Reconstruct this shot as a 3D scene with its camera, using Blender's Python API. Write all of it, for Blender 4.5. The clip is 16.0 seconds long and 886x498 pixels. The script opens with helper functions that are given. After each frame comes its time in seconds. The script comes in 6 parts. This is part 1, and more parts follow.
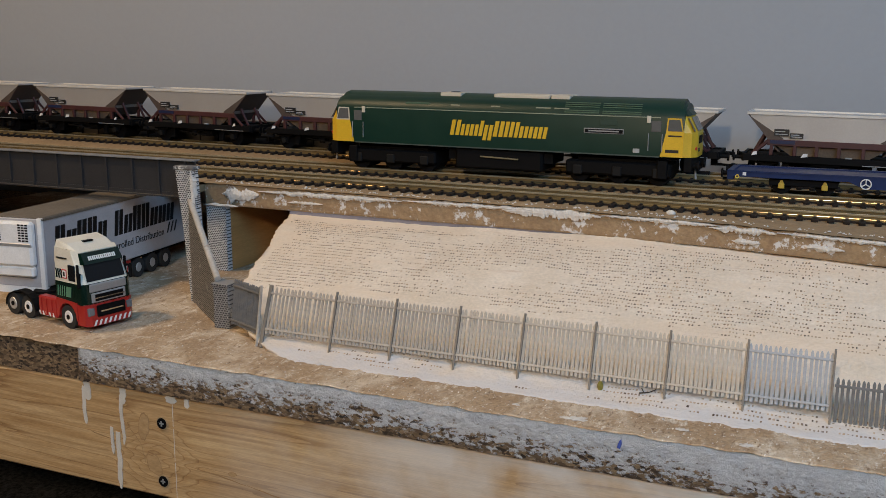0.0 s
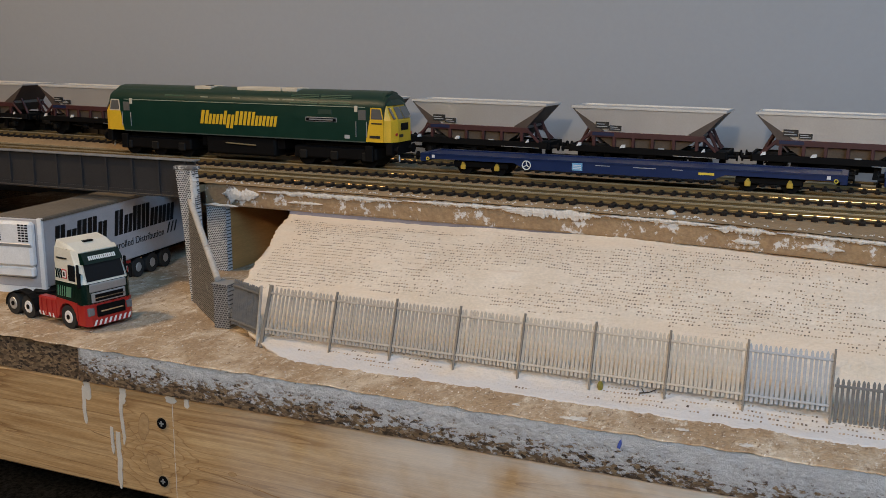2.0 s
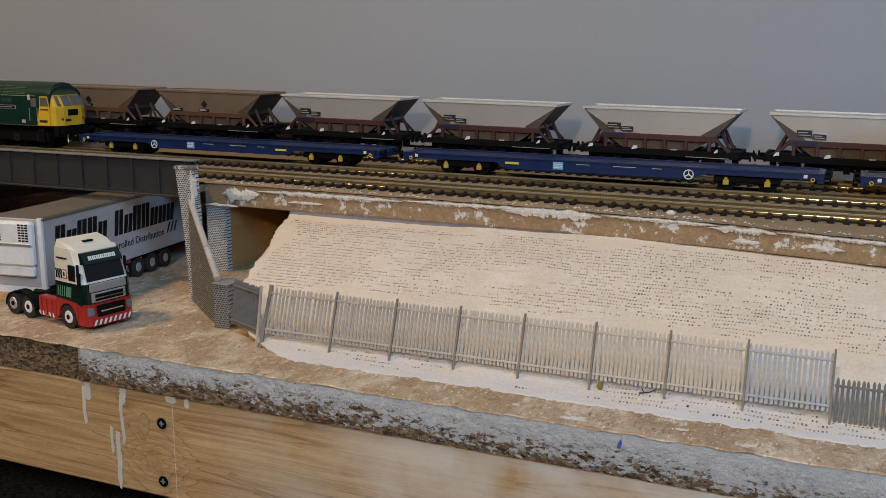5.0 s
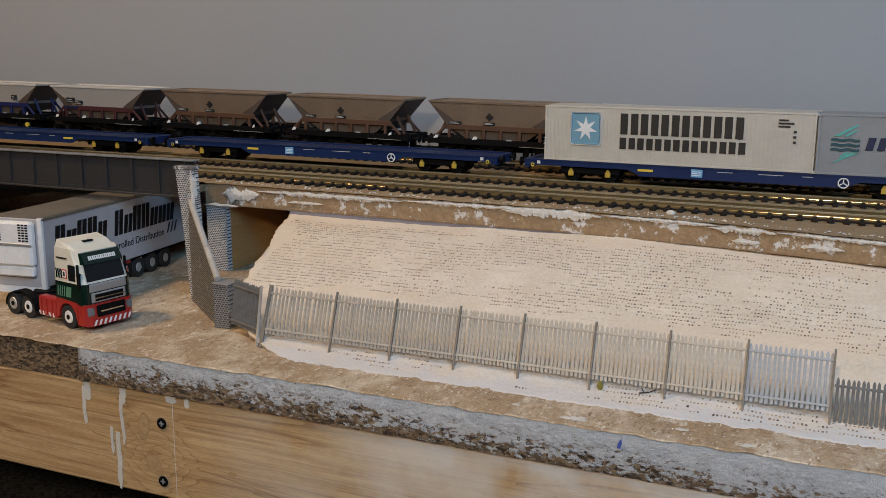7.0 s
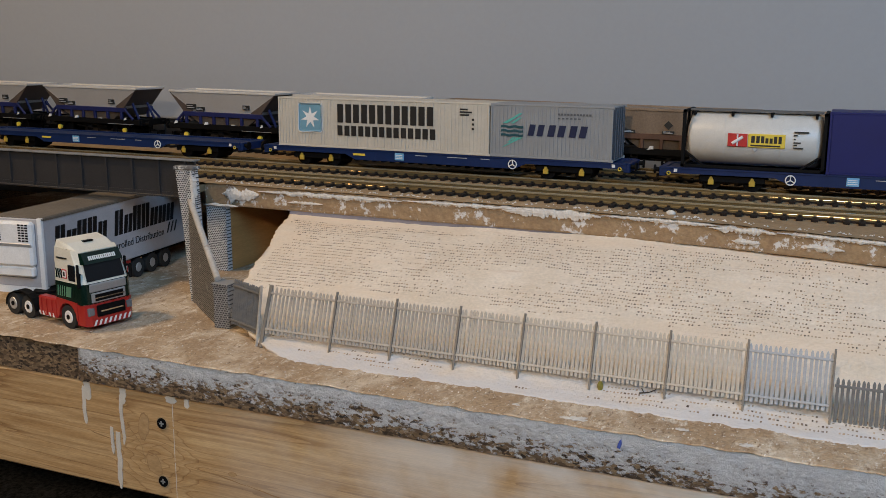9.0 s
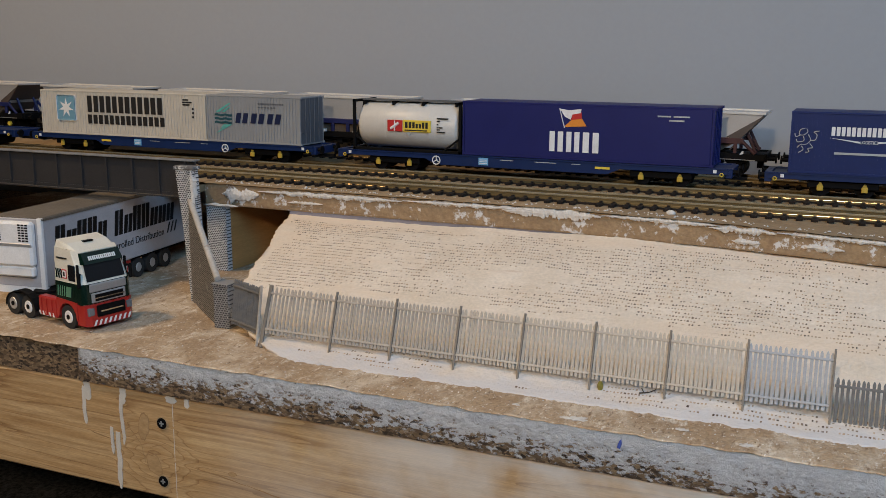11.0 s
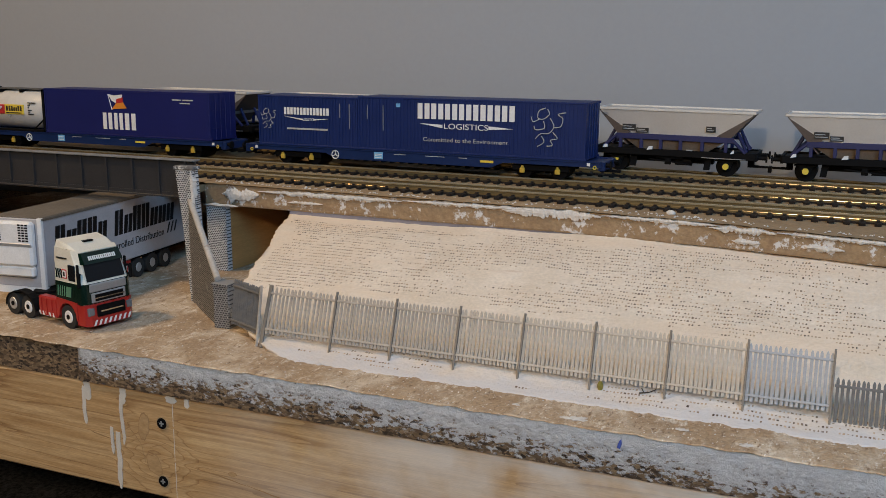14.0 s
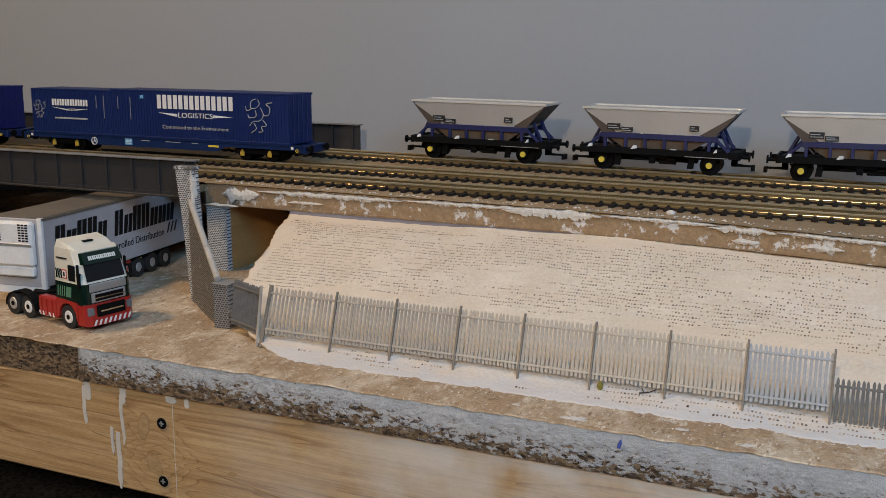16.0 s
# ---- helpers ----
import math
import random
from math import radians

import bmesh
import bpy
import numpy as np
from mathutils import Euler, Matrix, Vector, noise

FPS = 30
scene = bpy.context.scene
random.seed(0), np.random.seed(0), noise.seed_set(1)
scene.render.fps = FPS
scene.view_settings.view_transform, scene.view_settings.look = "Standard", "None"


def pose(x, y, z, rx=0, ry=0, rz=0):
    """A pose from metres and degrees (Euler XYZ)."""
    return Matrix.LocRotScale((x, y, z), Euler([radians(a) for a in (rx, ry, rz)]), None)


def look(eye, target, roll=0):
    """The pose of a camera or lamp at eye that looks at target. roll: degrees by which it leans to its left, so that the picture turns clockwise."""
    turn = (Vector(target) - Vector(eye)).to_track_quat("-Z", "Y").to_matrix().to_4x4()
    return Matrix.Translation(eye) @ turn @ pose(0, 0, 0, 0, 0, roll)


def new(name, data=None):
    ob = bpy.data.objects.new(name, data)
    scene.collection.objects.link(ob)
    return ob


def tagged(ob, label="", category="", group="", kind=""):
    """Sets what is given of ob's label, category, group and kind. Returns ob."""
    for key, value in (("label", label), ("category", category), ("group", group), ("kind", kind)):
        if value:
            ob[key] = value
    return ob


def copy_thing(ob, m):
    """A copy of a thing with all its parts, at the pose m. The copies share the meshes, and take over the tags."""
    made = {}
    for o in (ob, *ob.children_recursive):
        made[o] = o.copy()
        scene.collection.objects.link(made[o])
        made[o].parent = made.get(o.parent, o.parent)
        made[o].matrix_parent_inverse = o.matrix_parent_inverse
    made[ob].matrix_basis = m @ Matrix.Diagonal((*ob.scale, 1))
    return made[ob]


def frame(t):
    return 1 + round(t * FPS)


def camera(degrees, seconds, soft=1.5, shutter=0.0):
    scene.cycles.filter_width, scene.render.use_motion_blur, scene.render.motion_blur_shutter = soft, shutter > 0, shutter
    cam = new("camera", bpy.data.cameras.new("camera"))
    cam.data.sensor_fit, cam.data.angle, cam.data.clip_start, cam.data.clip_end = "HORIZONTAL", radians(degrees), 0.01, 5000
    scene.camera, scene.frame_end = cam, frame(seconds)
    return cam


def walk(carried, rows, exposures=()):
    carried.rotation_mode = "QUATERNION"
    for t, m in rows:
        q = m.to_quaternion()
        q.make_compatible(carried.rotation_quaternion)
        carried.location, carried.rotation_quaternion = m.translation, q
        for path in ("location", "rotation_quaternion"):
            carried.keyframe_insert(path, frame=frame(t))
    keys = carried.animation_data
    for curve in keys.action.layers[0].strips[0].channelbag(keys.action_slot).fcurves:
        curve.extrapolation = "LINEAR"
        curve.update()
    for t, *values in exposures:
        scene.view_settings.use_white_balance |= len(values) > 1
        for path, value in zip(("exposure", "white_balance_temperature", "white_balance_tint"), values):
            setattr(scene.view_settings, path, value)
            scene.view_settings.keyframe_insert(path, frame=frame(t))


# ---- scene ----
cam = camera(49.26, 16.0, soft=0.5)
EYE = (0.0, 0.0, 0.143)
YAW, PITCH, ROLL = radians(23.48), radians(-11.65), 0.19
AIM = (EYE[0] - math.sin(YAW) * math.cos(PITCH), EYE[1] + math.cos(YAW) * math.cos(PITCH), EYE[2] + math.sin(PITCH))
walk(cam, [(0.0, look(EYE, AIM, ROLL)), (16.0, look(EYE, AIM, ROLL))], exposures=[(0.0, -0.01), (16.0, -0.01)])

# ---- world and light ----
world = bpy.data.worlds.new("sky")
scene.world = world
world.use_nodes = True
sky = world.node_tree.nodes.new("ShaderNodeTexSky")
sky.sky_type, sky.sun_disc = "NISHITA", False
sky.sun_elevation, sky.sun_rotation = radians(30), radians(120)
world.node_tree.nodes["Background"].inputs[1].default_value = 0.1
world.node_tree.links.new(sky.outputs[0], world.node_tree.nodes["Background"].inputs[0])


def lift(x, y=600.0):
    """Rise of the tracks along the layout, in mm; the far track climbs a little more."""
    far = min(1.0, max(0.0, (y - 625.0) / 20.0))
    return float(np.interp(x, (-800.0, 0.0), (3.5, 0.0))) * (1 - far) + far * float(np.interp(x, (-800.0, -120.0, 0.0), (9.4, 1.0, 0.0)))


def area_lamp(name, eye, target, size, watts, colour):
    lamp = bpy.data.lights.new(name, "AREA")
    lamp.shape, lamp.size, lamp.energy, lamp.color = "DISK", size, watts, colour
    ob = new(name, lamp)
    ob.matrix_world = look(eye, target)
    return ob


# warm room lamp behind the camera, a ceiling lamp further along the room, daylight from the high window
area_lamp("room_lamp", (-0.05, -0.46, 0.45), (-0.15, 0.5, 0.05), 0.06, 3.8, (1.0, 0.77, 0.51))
area_lamp("ceiling_lamp", (-0.90, 0.0, 1.05), (-0.55, 0.45, 0.0), 0.14, 7.3, (1.0, 0.71, 0.41))
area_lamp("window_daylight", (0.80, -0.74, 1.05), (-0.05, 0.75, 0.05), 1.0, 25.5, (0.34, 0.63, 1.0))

# ---- materials ----
MATS = {}


def material(name, colour, rough=0.6, metal=0.0, second=None, scale=60.0, amount=0.35, bump=0.15, fine=900.0, spread=(1, 1, 1), spec=0.5, random_tone=0.0, grain=0.35):
    """A surface with stains at one scale and grain at another."""
    if name in MATS:
        return MATS[name]
    m = bpy.data.materials.new(name)
    m.use_nodes = True
    nt = m.node_tree
    b = nt.nodes["Principled BSDF"]
    b.inputs["Metallic"].default_value = metal
    b.inputs["Specular IOR Level"].default_value = spec
    co = nt.nodes.new("ShaderNodeTexCoord")
    mp = nt.nodes.new("ShaderNodeMapping")
    mp.inputs["Scale"].default_value = spread
    nt.links.new(co.outputs["Object"], mp.inputs[0])
    n1 = nt.nodes.new("ShaderNodeTexNoise")
    n1.inputs["Scale"].default_value, n1.inputs["Detail"].default_value, n1.inputs["Roughness"].default_value = scale, 6, 0.65
    nt.links.new(mp.outputs[0], n1.inputs["Vector"])
    n2 = nt.nodes.new("ShaderNodeTexNoise")
    n2.inputs["Scale"].default_value, n2.inputs["Detail"].default_value = fine, 3
    nt.links.new(mp.outputs[0], n2.inputs["Vector"])
    ramp = nt.nodes.new("ShaderNodeValToRGB")
    ramp.color_ramp.elements[0].position, ramp.color_ramp.elements[1].position = 0.5 - amount * 0.5, 0.5 + amount * 0.5
    s = second or tuple(c * 0.72 for c in colour)
    ramp.color_ramp.elements[0].color, ramp.color_ramp.elements[1].color = (*s, 1), (*colour, 1)
    nt.links.new(n1.outputs["Fac"], ramp.inputs[0])
    mix = nt.nodes.new("ShaderNodeMix")
    mix.data_type, mix.blend_type = "RGBA", "MULTIPLY"
    mix.inputs["Factor"].default_value = grain
    tone = nt.nodes.new("ShaderNodeMapRange")
    tone.inputs["From Min"].default_value, tone.inputs["From Max"].default_value = 0.3, 0.7
    tone.inputs["To Min"].default_value, tone.inputs["To Max"].default_value = 0.55, 1.15
    nt.links.new(n2.outputs["Fac"], tone.inputs["Value"])
    nt.links.new(ramp.outputs[0], mix.inputs["A"])
    nt.links.new(tone.outputs[0], mix.inputs["B"])
    last = mix.outputs["Result"]
    if random_tone:
        info = nt.nodes.new("ShaderNodeObjectInfo")
        hsv = nt.nodes.new("ShaderNodeHueSaturation")
        rng = nt.nodes.new("ShaderNodeMapRange")
        rng.inputs["To Min"].default_value, rng.inputs["To Max"].default_value = 1 - random_tone, 1 + random_tone
        nt.links.new(info.outputs["Random"], rng.inputs["Value"])
        nt.links.new(rng.outputs[0], hsv.inputs["Value"])
        nt.links.new(last, hsv.inputs["Color"])
        last = hsv.outputs[0]
    nt.links.new(last, b.inputs["Base Color"])
    rr = nt.nodes.new("ShaderNodeMapRange")
    rr.inputs["To Min"].default_value, rr.inputs["To Max"].default_value = max(0.02, rough - 0.12), min(1.0, rough + 0.12)
    nt.links.new(n1.outputs["Fac"], rr.inputs["Value"])
    nt.links.new(rr.outputs[0], b.inputs["Roughness"])
    if bump:
        bp = nt.nodes.new("ShaderNodeBump")
        bp.inputs["Strength"].default_value, bp.inputs["Distance"].default_value = bump, 0.0008
        nt.links.new(n2.outputs["Fac"], bp.inputs["Height"])
        nt.links.new(bp.outputs[0], b.inputs["Normal"])
    MATS[name] = m
    return m


def plain(name, colour, rough=0.45, metal=0.0, spec=0.5):
    return material(name, colour, rough, metal, tuple(c * 0.86 for c in colour), 90.0, 0.4, 0.03, 1500.0, spec=spec, grain=0.2)


def nodes_of(m):
    return m.node_tree, m.node_tree.nodes["Principled BSDF"]


def pine_wood():
    m = material("pine_wood", (0.58, 0.41, 0.22), 0.6, 0, (0.48, 0.315, 0.155), 9.0, 0.5, 0.1, 260.0, (1.0, 9.0, 9.0))
    nt, b = nodes_of(m)
    co = nt.nodes.new("ShaderNodeTexCoord")
    mp = nt.nodes.new("ShaderNodeMapping")
    mp.inputs["Scale"].default_value = (0.30, 9.0, 9.0)
    mp.inputs["Rotation"].default_value = (0, radians(1.5), 0)
    nt.links.new(co.outputs["Object"], mp.inputs[0])
    w = nt.nodes.new("ShaderNodeTexNoise")
    w.inputs["Scale"].default_value, w.inputs["Detail"].default_value, w.inputs["Distortion"].default_value = 6.0, 3, 0.5
    nt.links.new(mp.outputs[0], w.inputs["Vector"])
    mul = nt.nodes.new("ShaderNodeMath")
    mul.operation = "MULTIPLY"
    mul.inputs[1].default_value = 8.0
    knot = nt.nodes.new("ShaderNodeVectorMath")
    knot.operation = "DISTANCE"
    knot.inputs[1].default_value = (-0.3035, 0.3475, -0.052)
    nt.links.new(co.outputs["Object"], knot.inputs[0])
    near = nt.nodes.new("ShaderNodeMapRange")
    near.interpolation_type = "SMOOTHSTEP"
    near.inputs["From Min"].default_value, near.inputs["From Max"].default_value = 0.0, 0.030
    near.inputs["To Min"].default_value, near.inputs["To Max"].default_value = 0.42, 0.0
    nt.links.new(knot.outputs["Value"], near.inputs["Value"])
    add = nt.nodes.new("ShaderNodeMath")
    add.operation = "ADD"
    nt.links.new(w.outputs["Fac"], add.inputs[0])
    nt.links.new(near.outputs[0], add.inputs[1])
    nt.links.new(add.outputs[0], mul.inputs[0])
    fr = nt.nodes.new("ShaderNodeMath")
    fr.operation = "FRACT"
    nt.links.new(mul.outputs[0], fr.inputs[0])
    ramp = nt.nodes.new("ShaderNodeValToRGB")
    e = ramp.color_ramp.elements
    e[0].position, e[0].color = 0.0, (0.48, 0.36, 0.25, 1)
    e[1].position, e[1].color = 0.20, (1, 1, 1, 1)
    tail = e.new(0.85)
    tail.color = (0.90, 0.84, 0.76, 1)
    nt.links.new(fr.outputs[0], ramp.inputs[0])
    old = b.inputs["Base Color"].links[0].from_socket
    mix = nt.nodes.new("ShaderNodeMix")
    mix.data_type, mix.blend_type = "RGBA", "MULTIPLY"
    mix.inputs["Factor"].default_value = 0.75
    nt.links.new(old, mix.inputs["A"])
    nt.links.new(ramp.outputs[0], mix.inputs["B"])
    # fine fibre streaks along the grain
    fmap = nt.nodes.new("ShaderNodeMapping")
    fmap.inputs["Scale"].default_value = (0.035, 1.0, 1.0)
    fmap.inputs["Rotation"].default_value = (0, radians(-1.0), 0)
    nt.links.new(co.outputs["Object"], fmap.inputs[0])
    fibre = nt.nodes.new("ShaderNodeTexNoise")
    fibre.inputs["Scale"].default_value, fibre.inputs["Detail"].default_value, fibre.inputs["Roughness"].default_value = 420.0, 5, 0.7
    nt.links.new(fmap.outputs[0], fibre.inputs["Vector"])
    ftone = nt.nodes.new("ShaderNodeValToRGB")
    ftone.color_ramp.elements[0].position, ftone.color_ramp.elements[1].position = 0.33, 0.62
    ftone.color_ramp.elements[0].color, ftone.color_ramp.elements[1].color = (0.60, 0.49, 0.37, 1), (1.08, 1.06, 1.02, 1)
    nt.links.new(fibre.outputs["Fac"], ftone.inputs[0])
    fmix = nt.nodes.new("ShaderNodeMix")
    fmix.data_type, fmix.blend_type = "RGBA", "MULTIPLY"
    fmix.inputs["Factor"].default_value = 0.8
    nt.links.new(mix.outputs["Result"], fmix.inputs["A"])
    nt.links.new(ftone.outputs[0], fmix.inputs["B"])
    mix = fmix
    # pale paint smudges towards the painted end of the board
    sep = nt.nodes.new("ShaderNodeSeparateXYZ")
    nt.links.new(co.outputs["Object"], sep.inputs[0])
    along = nt.nodes.new("ShaderNodeMapRange")
    along.inputs["From Min"].default_value, along.inputs["From Max"].default_value = -0.28, -0.09
    nt.links.new(sep.outputs["X"], along.inputs["Value"])
    n = nt.nodes.new("ShaderNodeTexNoise")
    n.inputs["Scale"].default_value, n.inputs["Detail"].default_value = 26.0, 5
    nt.links.new(co.outputs["Object"], n.inputs["Vector"])
    pm = nt.nodes.new("ShaderNodeMapRange")
    pm.inputs["From Min"].default_value, pm.inputs["From Max"].default_value = 0.34, 0.60
    nt.links.new(n.outputs["Fac"], pm.inputs["Value"])
    both = nt.nodes.new("ShaderNodeMath")
    both.operation = "MULTIPLY"
    nt.links.new(along.outputs[0], both.inputs[0])
    nt.links.new(pm.outputs[0], both.inputs[1])
    paint = nt.nodes.new("ShaderNodeMix")
    paint.data_type = "RGBA"
    paint.inputs["B"].default_value = (0.68, 0.64, 0.59, 1)
    nt.links.new(both.outputs[0], paint.inputs["Factor"])
    nt.links.new(mix.outputs["Result"], paint.inputs["A"])
    nt.links.new(paint.outputs["Result"], b.inputs["Base Color"])
    return m


def stained(name, under, over, scale, low, high, rough=0.85, bump=0.5, fine=700.0, x_from=None):
    """A rough surface partly covered with paint or plaster in ragged patches; x_from: the paint begins there."""
    m = material(name, under[0], rough, 0, under[1], scale * 2.5, 0.4, bump, fine)
    nt, b = nodes_of(m)
    co = nt.nodes.new("ShaderNodeTexCoord")
    n = nt.nodes.new("ShaderNodeTexNoise")
    n.inputs["Scale"].default_value, n.inputs["Detail"].default_value, n.inputs["Roughness"].default_value = scale, 9, 0.72
    nt.links.new(co.outputs["Object"], n.inputs["Vector"])
    mask = nt.nodes.new("ShaderNodeMapRange")
    mask.inputs["From Min"].default_value, mask.inputs["From Max"].default_value = low, high
    nt.links.new(n.outputs["Fac"], mask.inputs["Value"])
    fac = mask.outputs[0]
    if x_from is not None:
        sep = nt.nodes.new("ShaderNodeSeparateXYZ")
        nt.links.new(co.outputs["Object"], sep.inputs[0])
        step = nt.nodes.new("ShaderNodeMapRange")
        step.inputs["From Min"].default_value, step.inputs["From Max"].default_value = x_from, x_from + 0.003
        nt.links.new(sep.outputs["X"], step.inputs["Value"])
        both = nt.nodes.new("ShaderNodeMath")
        both.operation = "MULTIPLY"
        nt.links.new(fac, both.inputs[0])
        nt.links.new(step.outputs[0], both.inputs[1])
        fac = both.outputs[0]
    old = b.inputs["Base Color"].links[0].from_socket
    mix = nt.nodes.new("ShaderNodeMix")
    mix.data_type = "RGBA"
    mix.inputs["B"].default_value = (*over, 1)
    nt.links.new(fac, mix.inputs["Factor"])
    nt.links.new(old, mix.inputs["A"])
    nt.links.new(mix.outputs["Result"], b.inputs["Base Color"])
    return m


def model_brick(name, brick, brick2, mortar, axis):
    """Printed brick card at 1:76; axis: the two object axes that lie in the wall."""
    m = material(name, brick, 0.75, 0, brick2, 120.0, 0.4, 0.2, 1200.0)
    nt, b = nodes_of(m)
    co = nt.nodes.new("ShaderNodeTexCoord")
    sep = nt.nodes.new("ShaderNodeSeparateXYZ")
    nt.links.new(co.outputs["Object"], sep.inputs[0])
    com = nt.nodes.new("ShaderNodeCombineXYZ")
    nt.links.new(sep.outputs[axis[0]], com.inputs[0])
    nt.links.new(sep.outputs[axis[1]], com.inputs[1])
    br = nt.nodes.new("ShaderNodeTexBrick")
    br.inputs["Scale"].default_value = 1.0
    br.inputs["Brick Width"].default_value, br.inputs["Row Height"].default_value = 0.00165, 0.00115
    br.inputs["Mortar Size"].default_value = 0.00024
    br.inputs["Color1"].default_value, br.inputs["Color2"].default_value, br.inputs["Mortar"].default_value = (*brick, 1), (*brick2, 1), (*mortar, 1)
    wob = nt.nodes.new("ShaderNodeTexNoise")
    wob.inputs["Scale"].default_value, wob.inputs["Detail"].default_value = 420.0, 3
    nt.links.new(co.outputs["Object"], wob.inputs["Vector"])
    bent = nt.nodes.new("ShaderNodeMix")
    bent.data_type, bent.blend_type = "RGBA", "LINEAR_LIGHT"
    bent.inputs["Factor"].default_value = 0.00035
    nt.links.new(com.outputs[0], bent.inputs["A"])
    nt.links.new(wob.outputs["Color"], bent.inputs["B"])
    nt.links.new(bent.outputs["Result"], br.inputs["Vector"])
    n = nt.nodes.new("ShaderNodeTexNoise")
    n.inputs["Scale"].default_value, n.inputs["Detail"].default_value, n.inputs["Roughness"].default_value = 110.0, 10, 0.8
    nt.links.new(co.outputs["Object"], n.inputs["Vector"])
    mp = nt.nodes.new("ShaderNodeMapRange")
    mp.inputs["From Min"].default_value, mp.inputs["From Max"].default_value = 0.58, 0.68
    nt.links.new(n.outputs["Fac"], mp.inputs["Value"])
    mix = nt.nodes.new("ShaderNodeMix")
    mix.data_type = "RGBA"
    mix.inputs["B"].default_value = (0.6, 0.58, 0.54, 1)
    nt.links.new(mp.outputs[0], mix.inputs["Factor"])
    nt.links.new(br.outputs["Color"], mix.inputs["A"])
    nt.links.new(mix.outputs["Result"], b.inputs["Base Color"])
    bp = nt.nodes.new("ShaderNodeBump")
    bp.inputs["Strength"].default_value, bp.inputs["Distance"].default_value, bp.invert = 0.8, 0.0005, True
    nt.links.new(br.outputs["Fac"], bp.inputs["Height"])
    nt.links.new(bp.outputs[0], b.inputs["Normal"])
    return m


def chipboard():
    """Raw chipboard edge of pressed flakes, brushed over with white paint that thins out downwards and starts part way along."""
    m = bpy.data.materials.new("chipboard_edge")
    m.use_nodes = True
    nt, b = nodes_of(m)
    b.inputs["Roughness"].default_value = 0.92
    co = nt.nodes.new("ShaderNodeTexCoord")
    mp = nt.nodes.new("ShaderNodeMapping")
    mp.inputs["Scale"].default_value = (0.6, 1.0, 1.2)
    nt.links.new(co.outputs["Object"], mp.inputs[0])
    wob = nt.nodes.new("ShaderNodeTexNoise")
    wob.inputs["Scale"].default_value = 160.0
    nt.links.new(mp.outputs[0], wob.inputs["Vector"])
    shift = nt.nodes.new("ShaderNodeMix")
    shift.data_type, shift.blend_type = "RGBA", "LINEAR_LIGHT"
    shift.inputs["Factor"].default_value = 0.0011
    nt.links.new(mp.outputs[0], shift.inputs["A"])
    nt.links.new(wob.outputs["Color"], shift.inputs["B"])
    vor = nt.nodes.new("ShaderNodeTexVoronoi")
    vor.inputs["Scale"].default_value = 820.0
    nt.links.new(shift.outputs["Result"], vor.inputs["Vector"])
    sepc = nt.nodes.new("ShaderNodeSeparateColor")
    nt.links.new(vor.outputs["Color"], sepc.inputs[0])
    ramp = nt.nodes.new("ShaderNodeValToRGB")
    e = ramp.color_ramp.elements
    e[0].position, e[0].color = 0.0, (0.035, 0.022, 0.013, 1)
    e[1].position, e[1].color = 1.0, (0.36, 0.24, 0.13, 1)
    mid = e.new(0.45)
    mid.color = (0.17, 0.105, 0.055, 1)
    nt.links.new(sepc.outputs[0], ramp.inputs[0])
    n = nt.nodes.new("ShaderNodeTexNoise")
    n.inputs["Scale"].default_value, n.inputs["Detail"].default_value, n.inputs["Roughness"].default_value = 170.0, 12, 0.84
    nt.links.new(mp.outputs[0], n.inputs["Vector"])
    sep = nt.nodes.new("ShaderNodeSeparateXYZ")
    nt.links.new(co.outputs["Object"], sep.inputs[0])
    high = nt.nodes.new("ShaderNodeMapRange")
    high.inputs["From Min"].default_value, high.inputs["From Max"].default_value = -0.018, -0.002
    high.inputs["To Min"].default_value, high.inputs["To Max"].default_value = -0.17, 0.12
    nt.links.new(sep.outputs["Z"], high.inputs["Value"])
    chips = nt.nodes.new("ShaderNodeMath")
    chips.operation = "MULTIPLY_ADD"
    chips.inputs[1].default_value = 0.14
    nt.links.new(sepc.outputs[1], chips.inputs[0])
    nt.links.new(high.outputs[0], chips.inputs[2])
    further = nt.nodes.new("ShaderNodeMapRange")
    further.inputs["From Min"].default_value, further.inputs["From Max"].default_value = -0.25, 0.02
    further.inputs["To Min"].default_value, further.inputs["To Max"].default_value = 0.0, 0.085
    nt.links.new(sep.outputs["X"], further.inputs["Value"])
    more = nt.nodes.new("ShaderNodeMath")
    nt.links.new(chips.outputs[0], more.inputs[0])
    nt.links.new(further.outputs[0], more.inputs[1])
    tot = nt.nodes.new("ShaderNodeMath")
    nt.links.new(n.outputs["Fac"], tot.inputs[0])
    nt.links.new(more.outputs[0], tot.inputs[1])
    mask = nt.nodes.new("ShaderNodeMapRange")
    mask.inputs["From Min"].default_value, mask.inputs["From Max"].default_value = 0.52, 0.57
    nt.links.new(tot.outputs[0], mask.inputs["Value"])
    step = nt.nodes.new("ShaderNodeMapRange")
    step.inputs["From Min"].default_value, step.inputs["From Max"].default_value = -0.347, -0.344
    nt.links.new(sep.outputs["X"], step.inputs["Value"])
    both = nt.nodes.new("ShaderNodeMath")
    both.operation = "MULTIPLY"
    nt.links.new(mask.outputs[0], both.inputs[0])
    nt.links.new(step.outputs[0], both.inputs[1])
    paint = nt.nodes.new("ShaderNodeValToRGB")
    paint.color_ramp.elements[0].color, paint.color_ramp.elements[1].color = (0.34, 0.325, 0.315, 1), (0.80, 0.795, 0.80, 1)
